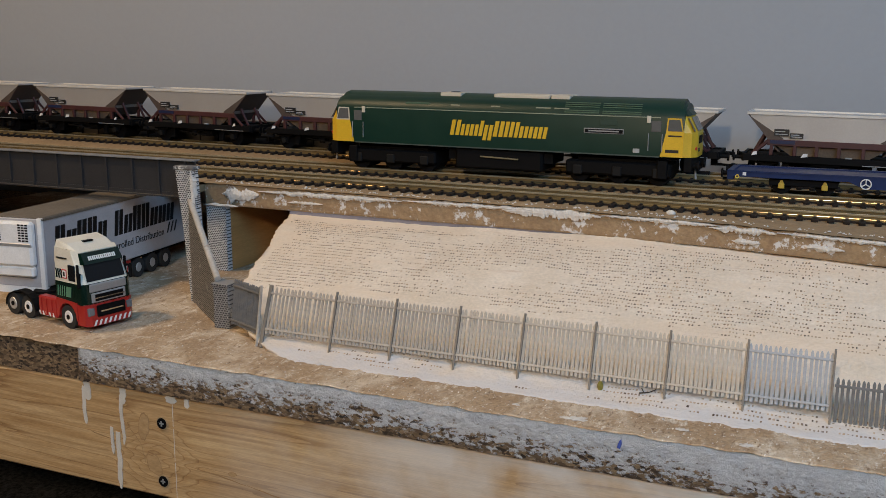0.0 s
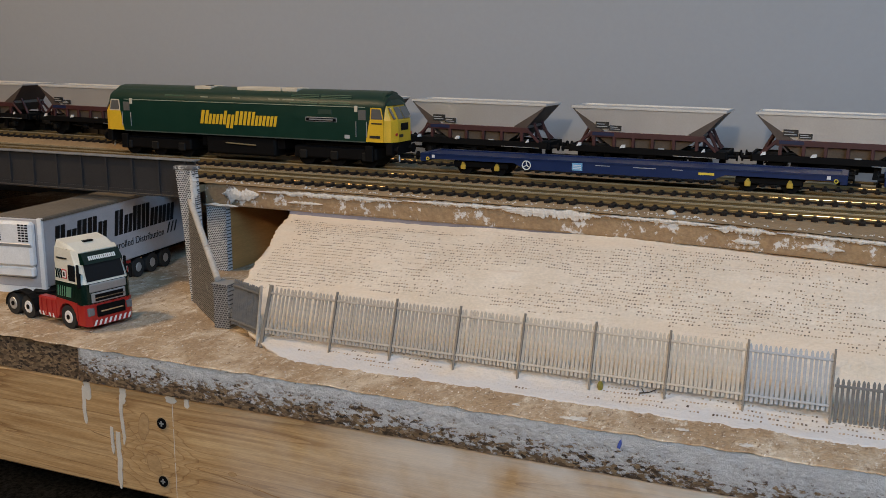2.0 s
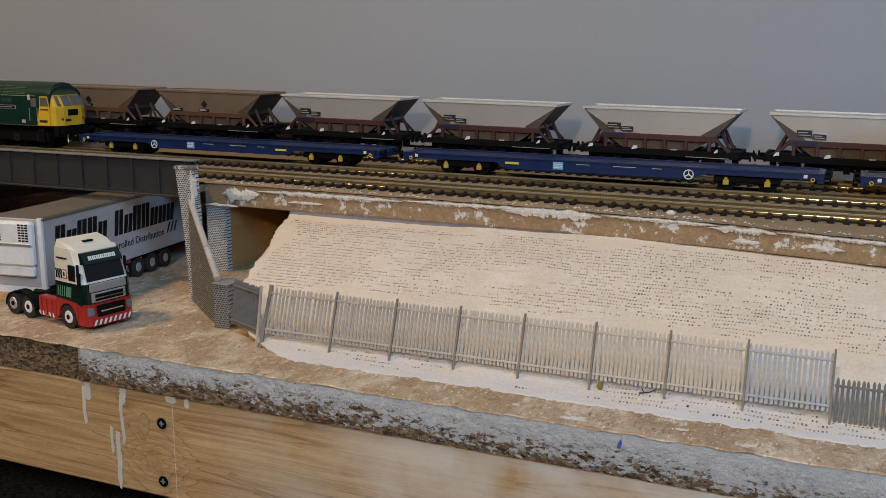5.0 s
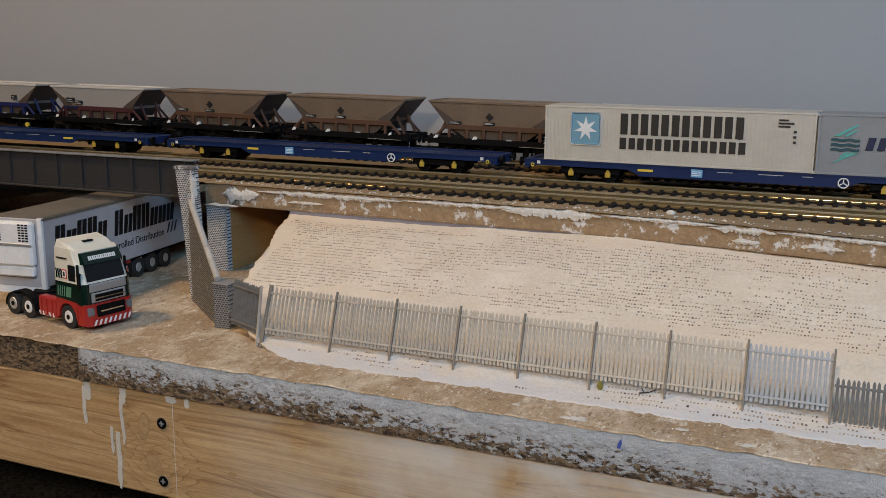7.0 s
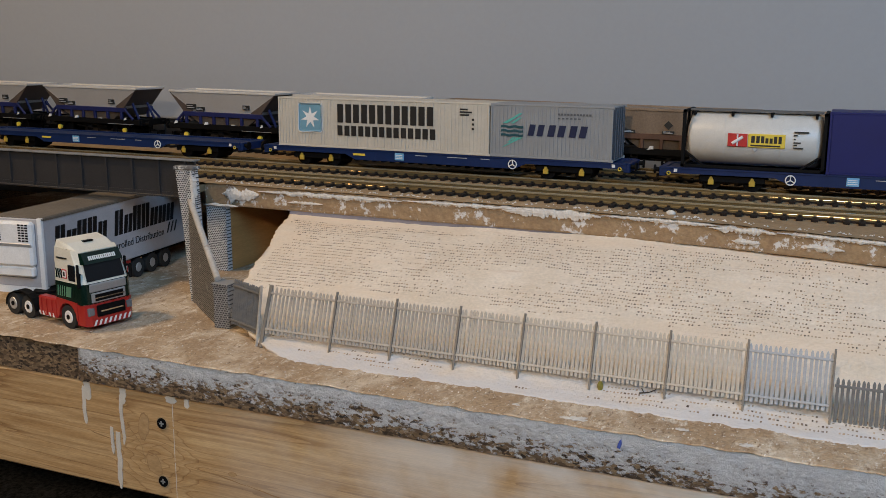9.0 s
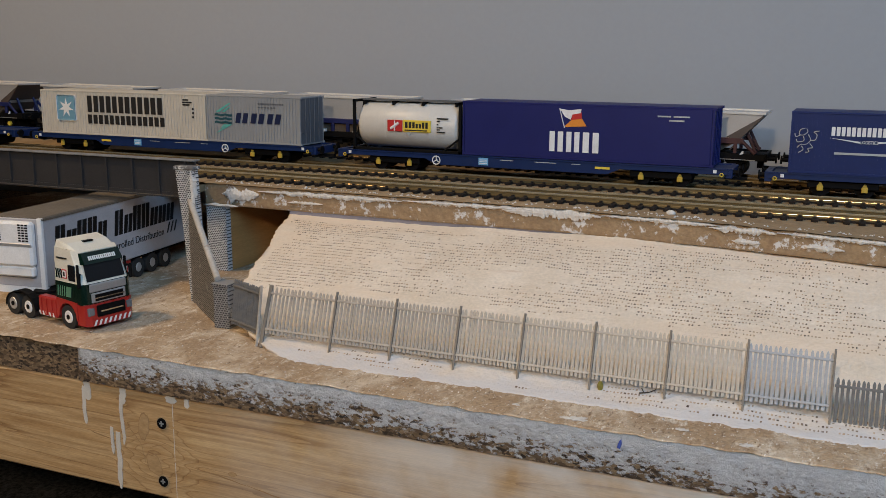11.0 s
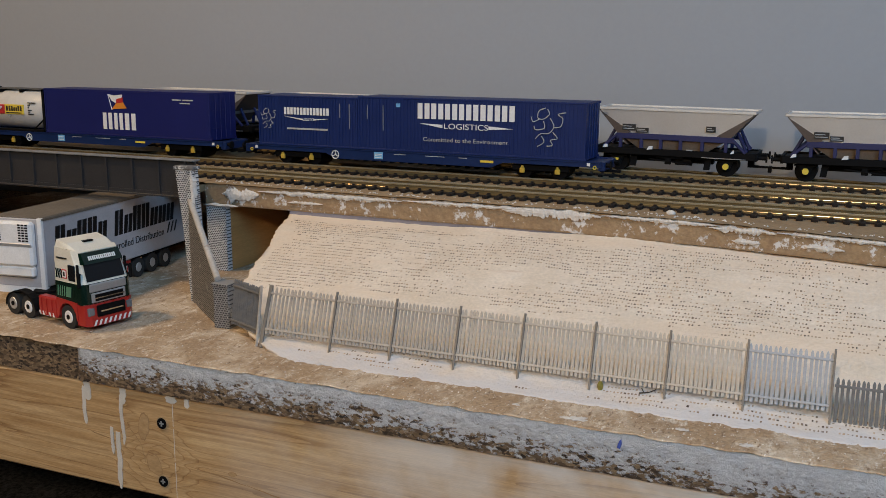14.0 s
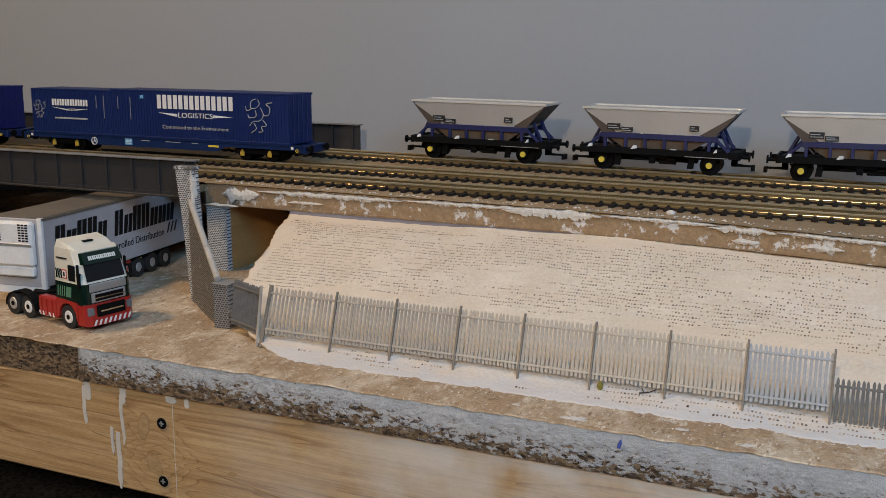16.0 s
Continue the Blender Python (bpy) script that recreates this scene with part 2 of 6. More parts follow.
    paint.color_ramp.elements[0].position, paint.color_ramp.elements[1].position = 0.35, 0.75
    nt.links.new(tot.outputs[0], paint.inputs[0])
    mix = nt.nodes.new("ShaderNodeMix")
    mix.data_type = "RGBA"
    nt.links.new(both.outputs[0], mix.inputs["Factor"])
    nt.links.new(ramp.outputs[0], mix.inputs["A"])
    nt.links.new(paint.outputs[0], mix.inputs["B"])
    nt.links.new(mix.outputs["Result"], b.inputs["Base Color"])
    flakes = nt.nodes.new("ShaderNodeMath")
    flakes.operation = "MULTIPLY_ADD"
    flakes.inputs[1].default_value = 0.22
    nt.links.new(sepc.outputs[2], flakes.inputs[0])
    nt.links.new(tot.outputs[0], flakes.inputs[2])
    bp = nt.nodes.new("ShaderNodeBump")
    bp.inputs["Strength"].default_value, bp.inputs["Distance"].default_value = 1.0, 0.0026
    nt.links.new(flakes.outputs[0], bp.inputs["Height"])
    nt.links.new(bp.outputs[0], b.inputs["Normal"])
    return m


def layer_over(nt, co, below, colour, scale, low, high, spread=(1, 1, 1), detail=8, rough=0.7, seed=0.0):
    """Ragged patches of one colour laid over what is below."""
    mp = nt.nodes.new("ShaderNodeMapping")
    mp.inputs["Scale"].default_value, mp.inputs["Location"].default_value = spread, (seed, seed * 0.7, 0)
    nt.links.new(co.outputs["Object"], mp.inputs[0])
    n = nt.nodes.new("ShaderNodeTexNoise")
    n.inputs["Scale"].default_value, n.inputs["Detail"].default_value, n.inputs["Roughness"].default_value = scale, detail, rough
    nt.links.new(mp.outputs[0], n.inputs["Vector"])
    r = nt.nodes.new("ShaderNodeMapRange")
    r.inputs["From Min"].default_value, r.inputs["From Max"].default_value = low, high
    nt.links.new(n.outputs["Fac"], r.inputs["Value"])
    mix = nt.nodes.new("ShaderNodeMix")
    mix.data_type = "RGBA"
    mix.inputs["B"].default_value = (*colour, 1)
    nt.links.new(r.outputs[0], mix.inputs["Factor"])
    nt.links.new(below, mix.inputs["A"])
    return mix.outputs["Result"]


def ground_paint():
    """Brown brushed ground with cream plaster dust, dark crumbs and pale specks."""
    m = material("ground_paint", (0.47, 0.335, 0.205), 0.95, 0, (0.34, 0.225, 0.13), 60.0, 0.45, 0.9, 620.0, grain=0.55)
    nt, b = nodes_of(m)
    co = nt.nodes.new("ShaderNodeTexCoord")
    last = b.inputs["Base Color"].links[0].from_socket
    last = layer_over(nt, co, last, (0.66, 0.55, 0.42), 22.0, 0.47, 0.66, (1.5, 0.9, 1), 10, 0.75)
    last = layer_over(nt, co, last, (0.72, 0.63, 0.51), 90.0, 0.54, 0.66, (1.9, 0.8, 1), 8, 0.75, 3.0)
    last = layer_over(nt, co, last, (0.20, 0.125, 0.07), 240.0, 0.58, 0.70, (1.8, 0.7, 1), 4, 0.6, 5.0)
    last = layer_over(nt, co, last, (0.80, 0.75, 0.67), 420.0, 0.66, 0.72, (1.6, 0.7, 1), 2, 0.5, 9.0)
    nt.links.new(last, b.inputs["Base Color"])
    return m


def plaster_paint():
    """Off-white plaster with peach stains in bands along the courses and faint embossed bricks."""
    m = material("plaster", (0.80, 0.695, 0.575), 0.95, 0, (0.69, 0.58, 0.455), 45.0, 0.4, 0.45, 600.0, grain=0.25)
    nt, b = nodes_of(m)
    co = nt.nodes.new("ShaderNodeTexCoord")
    last = b.inputs["Base Color"].links[0].from_socket
    last = layer_over(nt, co, last, (0.72, 0.58, 0.44), 14.0, 0.47, 0.72, (0.5, 2.6, 1), 6, 0.6)
    last = layer_over(nt, co, last, (0.66, 0.53, 0.41), 150.0, 0.62, 0.74, (0.3, 2.0, 1), 4, 0.6, 4.0)
    last = layer_over(nt, co, last, (0.82, 0.76, 0.69), 40.0, 0.62, 0.76, (1, 1, 1), 8, 0.7, 7.0)
    # brushed white paint along the foot of the slope, with a ragged upper limit
    sep = nt.nodes.new("ShaderNodeSeparateXYZ")
    nt.links.new(co.outputs["Object"], sep.inputs[0])
    rag = nt.nodes.new("ShaderNodeTexNoise")
    rag.inputs["Scale"].default_value, rag.inputs["Detail"].default_value = 60.0, 8
    nt.links.new(co.outputs["Object"], rag.inputs["Vector"])
    edge = nt.nodes.new("ShaderNodeMath")
    edge.operation = "MULTIPLY_ADD"
    edge.inputs[1].default_value = 0.040
    nt.links.new(rag.outputs["Fac"], edge.inputs[0])
    nt.links.new(sep.outputs["Y"], edge.inputs[2])
    foot = nt.nodes.new("ShaderNodeMapRange")
    foot.inputs["From Min"].default_value, foot.inputs["From Max"].default_value = 0.396, 0.411
    foot.inputs["To Min"].default_value, foot.inputs["To Max"].default_value = 0.6, 0.0
    nt.links.new(edge.outputs[0], foot.inputs["Value"])
    white = nt.nodes.new("ShaderNodeMix")
    white.data_type = "RGBA"
    white.inputs["B"].default_value = (0.54, 0.56, 0.61, 1)
    nt.links.new(foot.outputs[0], white.inputs["Factor"])
    nt.links.new(last, white.inputs["A"])
    nt.links.new(white.outputs["Result"], b.inputs["Base Color"])
    br = nt.nodes.new("ShaderNodeTexBrick")
    br.inputs["Scale"].default_value = 1.0
    br.inputs["Brick Width"].default_value, br.inputs["Row Height"].default_value, br.inputs["Mortar Size"].default_value = 0.0029, 0.003, 0.0004
    br.inputs["Mortar Smooth"].default_value = 0.6
    br.inputs["Color1"].default_value = br.inputs["Color2"].default_value = (1, 1, 1, 1)
    br.inputs["Mortar"].default_value = (0, 0, 0, 1)
    nt.links.new(co.outputs["Object"], br.inputs["Vector"])
    worn = nt.nodes.new("ShaderNodeTexNoise")
    worn.inputs["Scale"].default_value, worn.inputs["Detail"].default_value = 30.0, 4
    nt.links.new(co.outputs["Object"], worn.inputs["Vector"])
    much = nt.nodes.new("ShaderNodeMapRange")
    much.inputs["From Min"].default_value, much.inputs["From Max"].default_value, much.inputs["To Max"].default_value = 0.45, 0.65, 0.4
    nt.links.new(worn.outputs["Fac"], much.inputs["Value"])
    bp = nt.nodes.new("ShaderNodeBump")
    bp.inputs["Distance"].default_value = 0.0004
    nt.links.new(much.outputs[0], bp.inputs["Strength"])
    nt.links.new(br.outputs["Color"], bp.inputs["Height"])
    first = b.inputs["Normal"].links[0].from_node
    nt.links.new(bp.outputs[0], first.inputs["Normal"])
    return m


WALL = material("wall_paint", (0.345, 0.352, 0.366), 0.9, 0, (0.33, 0.337, 0.35), 3.0, 0.6, 0.02, 300.0, grain=0.04)
CARPET = material("carpet", (0.11, 0.10, 0.09), 1.0, 0, (0.012, 0.011, 0.010), 260.0, 0.22, 1.0, 700.0)
PINE = pine_wood()
CHIP = chipboard()
SOIL = ground_paint()
PLASTER = plaster_paint()
GRIT = material("plaster_grit", (0.62, 0.54, 0.44), 0.95, 0, (0.22, 0.15, 0.09), 300.0, 0.2, 0.2, 900.0)
PLASTER_LUMP = material("plaster_lump", (0.74, 0.70, 0.64), 0.95, 0, (0.55, 0.50, 0.45), 150.0, 0.4, 0.6, 700.0)
FASCIA = stained("trackbed_board", ((0.36, 0.245, 0.135), (0.26, 0.165, 0.09)), (0.62, 0.59, 0.56), 95.0, 0.555, 0.60, 0.9, 0.8, 500.0)
BED = material("trackbed_top", (0.37, 0.255, 0.14), 0.95, 0, (0.25, 0.165, 0.085), 40.0, 0.5, 0.6, 500.0)
PLY = material("plywood", (0.56, 0.29, 0.10), 0.6, 0, (0.42, 0.20, 0.06), 14.0, 0.5, 0.1, 300.0, (14, 1.2, 14))
PINHOLE = plain("brick_gap", (0.10, 0.075, 0.06), 0.95)
nt, b = nodes_of(PINHOLE)
isle = nt.nodes.new("ShaderNodeNewGeometry")
tones = nt.nodes.new("ShaderNodeValToRGB")
tones.color_ramp.elements[0].color, tones.color_ramp.elements[1].color = (0.08, 0.05, 0.035, 1), (0.56, 0.42, 0.29, 1)
nt.links.new(isle.outputs["Random Per Island"], tones.inputs[0])
nt.links.new(tones.outputs[0], b.inputs["Base Color"])
GIRDER = material("grey_plastic", (0.034, 0.032, 0.032), 0.5, 0, (0.028, 0.027, 0.029), 60.0, 0.5, 0.08, 900.0)
GIRDER_TOP = material("dusty_grey", (0.24, 0.235, 0.23), 0.8, 0, (0.13, 0.13, 0.13), 80.0, 0.5, 0.2, 900.0)
BRICK_XZ = model_brick("brick_card_front", (0.030, 0.029, 0.031), (0.07, 0.066, 0.068), (0.52, 0.51, 0.50), ("X", "Z"))
BRICK_DARK = model_brick("brick_card_dark", (0.035, 0.034, 0.036), (0.06, 0.057, 0.057), (0.24, 0.23, 0.22), ("X", "Z"))
STONE = material("coping_stone", (0.50, 0.46, 0.42), 0.8, 0, (0.38, 0.35, 0.31), 120.0, 0.4, 0.3, 900.0)
SLEEPER = material("sleeper_plastic", (0.022, 0.015, 0.011), 0.8, 0, (0.012, 0.008, 0.006), 90.0, 0.5, 0.1, 900.0, spec=0.25, random_tone=0.25)
RAIL = material("nickel_rail", (0.80, 0.68, 0.46), 0.15, 0.7, (0.70, 0.54, 0.30), 120.0, 0.5, 0.0, 900.0, (0.2, 1, 1))
RAIL_SIDE = material("rail_web", (0.34, 0.24, 0.11), 0.17, 0.5, (0.20, 0.14, 0.065), 90.0, 0.5, 0.0, 900.0, (0.2, 1, 1))
FENCE = material("fence_grey", (0.52, 0.465, 0.395), 0.5, 0, (0.36, 0.31, 0.26), 60.0, 0.5, 0.1, 900.0)
# paler copy of the fence grey, with the light on panels 3 to 6 painted in
FENCE_LIT = material("fence_lit", (0.58, 0.52, 0.44), 0.5, 0, (0.42, 0.36, 0.295), 60.0, 0.5, 0.1, 900.0)
FENCE_BLUE = material("fence_pale_grey", (0.38, 0.385, 0.40), 0.6, 0, (0.40, 0.40, 0.41), 60.0, 0.5, 0.1, 900.0)
FENCE_POST = material("fence_post_brown", (0.25, 0.215, 0.175), 0.6, 0, (0.15, 0.13, 0.11), 60.0, 0.5, 0.1, 900.0)
FENCE_DARK = material("fence_dark_grey", (0.20, 0.195, 0.19), 0.6, 0, (0.14, 0.135, 0.13), 60.0, 0.5, 0.1, 900.0)
BLACK = plain("black_plastic", (0.004, 0.004, 0.0045), 0.65, spec=0.12)
TYRE = plain("tyre_rubber", (0.018, 0.018, 0.018), 0.8)
GREEN = plain("loco_green", (0.004, 0.029, 0.019), 0.42, spec=0.35)
GREEN_ROOF = plain("roof_green", (0.008, 0.034, 0.017), 0.45)
YELLOW = plain("warning_yellow", (0.74, 0.45, 0.025), 0.45)
CREAM = plain("cream_paint", (0.62, 0.54, 0.42), 0.55)
GLASS = plain("tinted_glass", (0.012, 0.012, 0.013), 0.12, spec=0.25)
PALE_GLASS = plain("cab_glass", (0.13, 0.125, 0.115), 0.12, spec=0.7)
WHITE = plain("white_paint", (0.78, 0.77, 0.76), 0.5)
SILVER = plain("silver_paint", (0.52, 0.52, 0.53), 0.35, 0.6)
CHROME = plain("chrome", (0.75, 0.76, 0.77), 0.16, 1.0)
BLUE = plain("wagon_blue", (0.006, 0.021, 0.085), 0.45, spec=0.3)
BOX_BLUE = plain("container_blue", (0.008, 0.022, 0.108), 0.5, spec=0.3)
NAVY = plain("container_navy", (0.010, 0.014, 0.105), 0.5, spec=0.3)
BEIGE = plain("container_beige", (0.56, 0.51, 0.43), 0.55)
GREY_BOX = plain("pale_grey_paint", (0.42, 0.425, 0.425), 0.55)
GREY_SIDE = plain("container_grey", (0.28, 0.285, 0.29), 0.55)
# the end doors' shade is put into this dark grey; code print shares it
DARK_GREY = plain("container_end_shade_grey", (0.095, 0.10, 0.115), 0.55)
SKY_BLUE = plain("sign_blue", (0.16, 0.40, 0.66), 0.5)
STAR_BLUE = plain("emblem_blue", (0.16, 0.33, 0.43), 0.5)
TEAL = plain("emblem_teal", (0.10, 0.42, 0.36), 0.5)
DEEP_BLUE = plain("emblem_deep_blue", (0.006, 0.014, 0.055), 0.5)
INK = plain("black_ink", (0.016, 0.015, 0.015), 0.5)
RED = plain("signal_red", (0.52, 0.030, 0.028), 0.4)
ORANGE = plain("flag_orange", (0.75, 0.26, 0.03), 0.5)
SIGN_YELLOW = plain("sign_yellow", (0.75, 0.55, 0.06), 0.5)
HOPPER_GREY = material("hopper_silver", (0.76, 0.74, 0.71), 0.38, 0.64, (0.66, 0.61, 0.565), 14.0, 0.6, 0.02, 900.0, grain=0.08)
# silver hopper metal with its dim brown reflections put into the colour
HOPPER_DIM = material("hopper_dim_brown", (0.34, 0.255, 0.185), 0.40, 0.5, (0.25, 0.18, 0.125), 50.0, 0.6, 0.1, 900.0)
RIM_CREAM = plain("rim_pale", (0.72, 0.68, 0.62), 0.35, 0.2)
MAROON = material("frame_maroon", (0.075, 0.020, 0.020), 0.55, 0, (0.045, 0.014, 0.014), 60.0, 0.5, 0.05, 900.0)
RUST_BROWN = material("frame_brown", (0.11, 0.05, 0.028), 0.6, 0, (0.07, 0.032, 0.018), 60.0, 0.5, 0.05, 900.0)
FRAME_BLUE = material("frame_blue", (0.012, 0.017, 0.095), 0.5, 0, (0.008, 0.012, 0.065), 60.0, 0.5, 0.05, 900.0)
# shade on the hoppers' sloping ends is put into this darker brown
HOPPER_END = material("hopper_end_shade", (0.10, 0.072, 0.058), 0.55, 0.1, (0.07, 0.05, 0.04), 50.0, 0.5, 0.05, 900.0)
# trailer white lowered to carry the shade under the bridge deck
TRAILER_SHADED = plain("trailer_shaded_white", (0.44, 0.425, 0.44), 0.5)
TRUCK_GREEN = plain("truck_green", (0.003, 0.016, 0.010), 0.2)
TRUCK_RED = plain("truck_red", (0.38, 0.022, 0.018), 0.3)
TRUCK_CREAM = plain("truck_cream", (0.74, 0.70, 0.60), 0.4)
CAP_GREY = stained("cap_grey", ((0.16, 0.155, 0.15), (0.09, 0.085, 0.085)), (0.62, 0.60, 0.57), 150.0, 0.54, 0.62, 0.85, 0.4, 700.0)
ROOF_BROWN = material("dusty_roof", (0.17, 0.14, 0.105), 0.85, 0, (0.11, 0.09, 0.07), 40.0, 0.5, 0.3, 700.0)
DRIP = plain("paint_drip", (0.60, 0.55, 0.48), 0.7)
ROOM = material("room_paint", (0.42, 0.41, 0.40), 0.9, 0, (0.38, 0.37, 0.36), 3.0, 0.6, 0.08, 300.0)

# ---- mesh helpers, in millimetres ----
MM = 0.001


def V(x, y, z):
    return Vector((x * MM, y * MM, z * MM))


def box(bm, x0, x1, y0, y1, z0, z1, bevel=0.0):
    g = bmesh.ops.create_cube(bm, size=1.0, matrix=Matrix.Translation(V((x0 + x1) / 2, (y0 + y1) / 2, (z0 + z1) / 2)) @ Matrix.Diagonal((abs(x1 - x0) * MM, abs(y1 - y0) * MM, abs(z1 - z0) * MM, 1)))
    if bevel:
        edges = list({e for v in g["verts"] for e in v.link_edges})
        bmesh.ops.bevel(bm, geom=edges, offset=bevel * MM, segments=1, affect="EDGES")
    return bm


def rod(bm, p, q, r, seg=10, r2=None):
    p, q = V(*p), V(*q)
    d = q - p
    m = Matrix.Translation((p + q) / 2) @ d.to_track_quat("Z", "Y").to_matrix().to_4x4()
    bmesh.ops.create_cone(bm, cap_ends=True, segments=seg, radius1=r * MM, radius2=(r if r2 is None else r2) * MM, depth=d.length, matrix=m)
    return bm


def prism(bm, outline, y0, y1):
    """The outline, in x and z, drawn out from y0 to y1."""
    a = [bm.verts.new(V(x, y0, z)) for x, z in outline]
    b = [bm.verts.new(V(x, y1, z)) for x, z in outline]
    n = len(a)
    bm.faces.new(a)
    bm.faces.new(b[::-1])
    for i in range(n):
        bm.faces.new((a[i], b[i], b[(i + 1) % n], a[(i + 1) % n]))
    bmesh.ops.recalc_face_normals(bm, faces=bm.faces[:])
    return bm


def loft(bm, sections):
    rows = [[bm.verts.new(V(*p)) for p in s] for s in sections]
    n = len(rows[0])
    for a, b in zip(rows, rows[1:]):
        for i in range(n):
            bm.faces.new((a[i], a[(i + 1) % n], b[(i + 1) % n], b[i]))
    bm.faces.new(rows[0][::-1])
    bm.faces.new(rows[-1])
    bmesh.ops.recalc_face_normals(bm, faces=bm.faces[:])
    return bm


def ring(bm, centre, r, thick, seg=16):
    """A flat hoop in the x-z plane."""
    x, y, z = centre
    for i in range(seg):
        a, b = 2 * math.pi * i / seg, 2 * math.pi * (i + 1) / seg
        rod(bm, (x + r * math.cos(a), y, z + r * math.sin(a)), (x + r * math.cos(b), y, z + r * math.sin(b)), thick, 5)
    return bm


def B():
    return bmesh.new()


def mesh_of(name, bm, mat):
    me = bpy.data.meshes.new(name)
    bm.to_mesh(me)
    bm.free()
    me.materials.append(mat)
    return me


def part(name, bm, mat, parent, label=""):
    ob = new(name, mesh_of(name, bm, mat))
    ob.parent = parent
    return tagged(ob, label)


def thing(name, label, category, at=(0, 0, 0), turn=0.0, group="", kind=""):
    ob = new(name)
    ob.empty_display_size = 0.01
    ob.matrix_basis = Matrix.Translation(V(*at)) @ pose(0, 0, 0, 0, 0, turn)
    return tagged(ob, label, category, group, kind)


def single(name, bm, mat, label, category, kind="", group="", at=(0, 0, 0)):
    ob = new(name, mesh_of(name, bm, mat))
    ob.matrix_basis = Matrix.Translation(V(*at))
    return tagged(ob, label, category, group, kind)


def lettering(words, size, width, mat, parent, at, facing="front", slant=0.0, name="lettering"):
    """Words as thin raised letters on a side that looks towards -y (front) or +x (side); at: lower left corner, width in mm."""
    cu = bpy.data.curves.new(name, "FONT")
    cu.body, cu.size, cu.extrude, cu.shear = words, size * MM, 0.00008, slant
    tmp = bpy.data.objects.new(name, cu)
    scene.collection.objects.link(tmp)
    bpy.context.view_layer.update()
    me = bpy.data.meshes.new_from_object(tmp.evaluated_get(bpy.context.evaluated_depsgraph_get()))
    bpy.data.objects.remove(tmp)
    xs = [v.co.x for v in me.vertices]
    k = width * MM / (max(xs) - min(xs))
    turn = pose(0, 0, 0, 90, 0, 0 if facing == "front" else 90)
    me.transform(Matrix.Translation(V(*at)) @ turn @ Matrix.Diagonal((k, 1, 1, 1)) @ Matrix.Translation((-min(xs), 0, 0)))
    me.materials.clear()
    me.materials.append(mat)
    ob = new(name, me)
    ob.parent = parent
    return ob


def word_bars(x0, x1, z0, z1, y, shapes, mat, parent, label, slant=0.0, depth=0.12):
    """A brand word as plain upright bars; shapes: for each place C tall, S low, N narrow and tall, D low and hanging."""
    wide = {"C": 1.0, "S": 0.85, "N": 0.46, "D": 0.9}
    step = (x1 - x0) / sum(wide[c] for c in shapes)
    x, s = x0, slant * (z1 - z0)
    for i, c in enumerate(shapes):
        w = wide[c] * step
        lo = z0 - (0.26 * (z1 - z0) if c == "D" else 0.0)
        hi = z0 + (z1 - z0) * (0.74 if c in "SD" else 1.0)
        bm = B()
        for k, f in (((0.12, 0.70),) if c == "N" else ((0.05, 0.36), (0.56, 0.36))):
            a, b = x + k * w, x + (k + f) * w
            sl, sh = s * (lo - z0) / (z1 - z0), s * (hi - z0) / (z1 - z0)
            prism(bm, [(a + sl, lo), (b + sl, lo), (b + sh, hi), (a + sh, hi)], y - depth, y)
        part("brand_bar", bm, mat, parent, label if i == 0 else "")
        x += w


# ---- setting ----
RAIL_Z = 61.0
TRACKS = (543.0, 603.0, 665.0)
wall_back = single("wall_north", box(B(), -2700, 2700, 738, 858, -292, 1700), WALL, "plain pale grey painted wall behind the layout", "wall", "structure")
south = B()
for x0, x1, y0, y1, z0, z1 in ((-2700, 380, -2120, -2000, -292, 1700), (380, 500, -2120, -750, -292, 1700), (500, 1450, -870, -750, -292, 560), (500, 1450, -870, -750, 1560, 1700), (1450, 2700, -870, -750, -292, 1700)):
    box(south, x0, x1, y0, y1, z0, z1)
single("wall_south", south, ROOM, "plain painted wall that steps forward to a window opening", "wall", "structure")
single("wall_west", box(B(), -2820, -2703, -2120, 858, -292, 1700), ROOM, "plain painted wall", "wall", "structure")
single("wall_east", box(B(), 2703, 2820, -2120, 858, -292, 1700), ROOM, "plain painted wall", "wall", "structure")
single("ceiling", box(B(), -2820, 2820, -2120, 858, 1703, 1800), ROOM, "plain white ceiling", "ceiling", "structure")
single("floor", box(B(), -2820, 2820, -2120, 858, -390, -290), CARPET, "dark flecked carpet", "floor", "structure")


def uneven(x, y):
    """Lumps of the painted surface at three sizes."""
    return noise.noise(Vector((x * 0.06, y * 0.06, 0))) + 0.5 * noise.noise(Vector((x * 0.25, y * 0.25, 3))) + 0.35 * noise.noise(Vector((x * 0.6, y * 0.6, 6)))


def noisy_slab(x0, x1, y0, y1, z0, z1, nx, ny, rough, front_rough):
    """A board whose top is a fine uneven sheet and whose front edge is ragged."""
    bm = B()
    top = []
    for j in range(ny + 1):
        row = []
        for i in range(nx + 1):
            x, y = x0 + (x1 - x0) * i / nx, y0 + (y1 - y0) * (j / ny) ** 1.5
            n = uneven(x, y)
            dy = front_rough * noise.noise(Vector((x * 0.12, 7, 0))) if j == 0 else 0
            row.append(bm.verts.new(V(x, y + dy, z1 + (rough * n if j else rough * n - 0.5))))
        top.append(row)
    for a, b in zip(top, top[1:]):
        for i in range(nx):
            bm.faces.new((a[i], a[i + 1], b[i + 1], b[i]))
    return bm, top


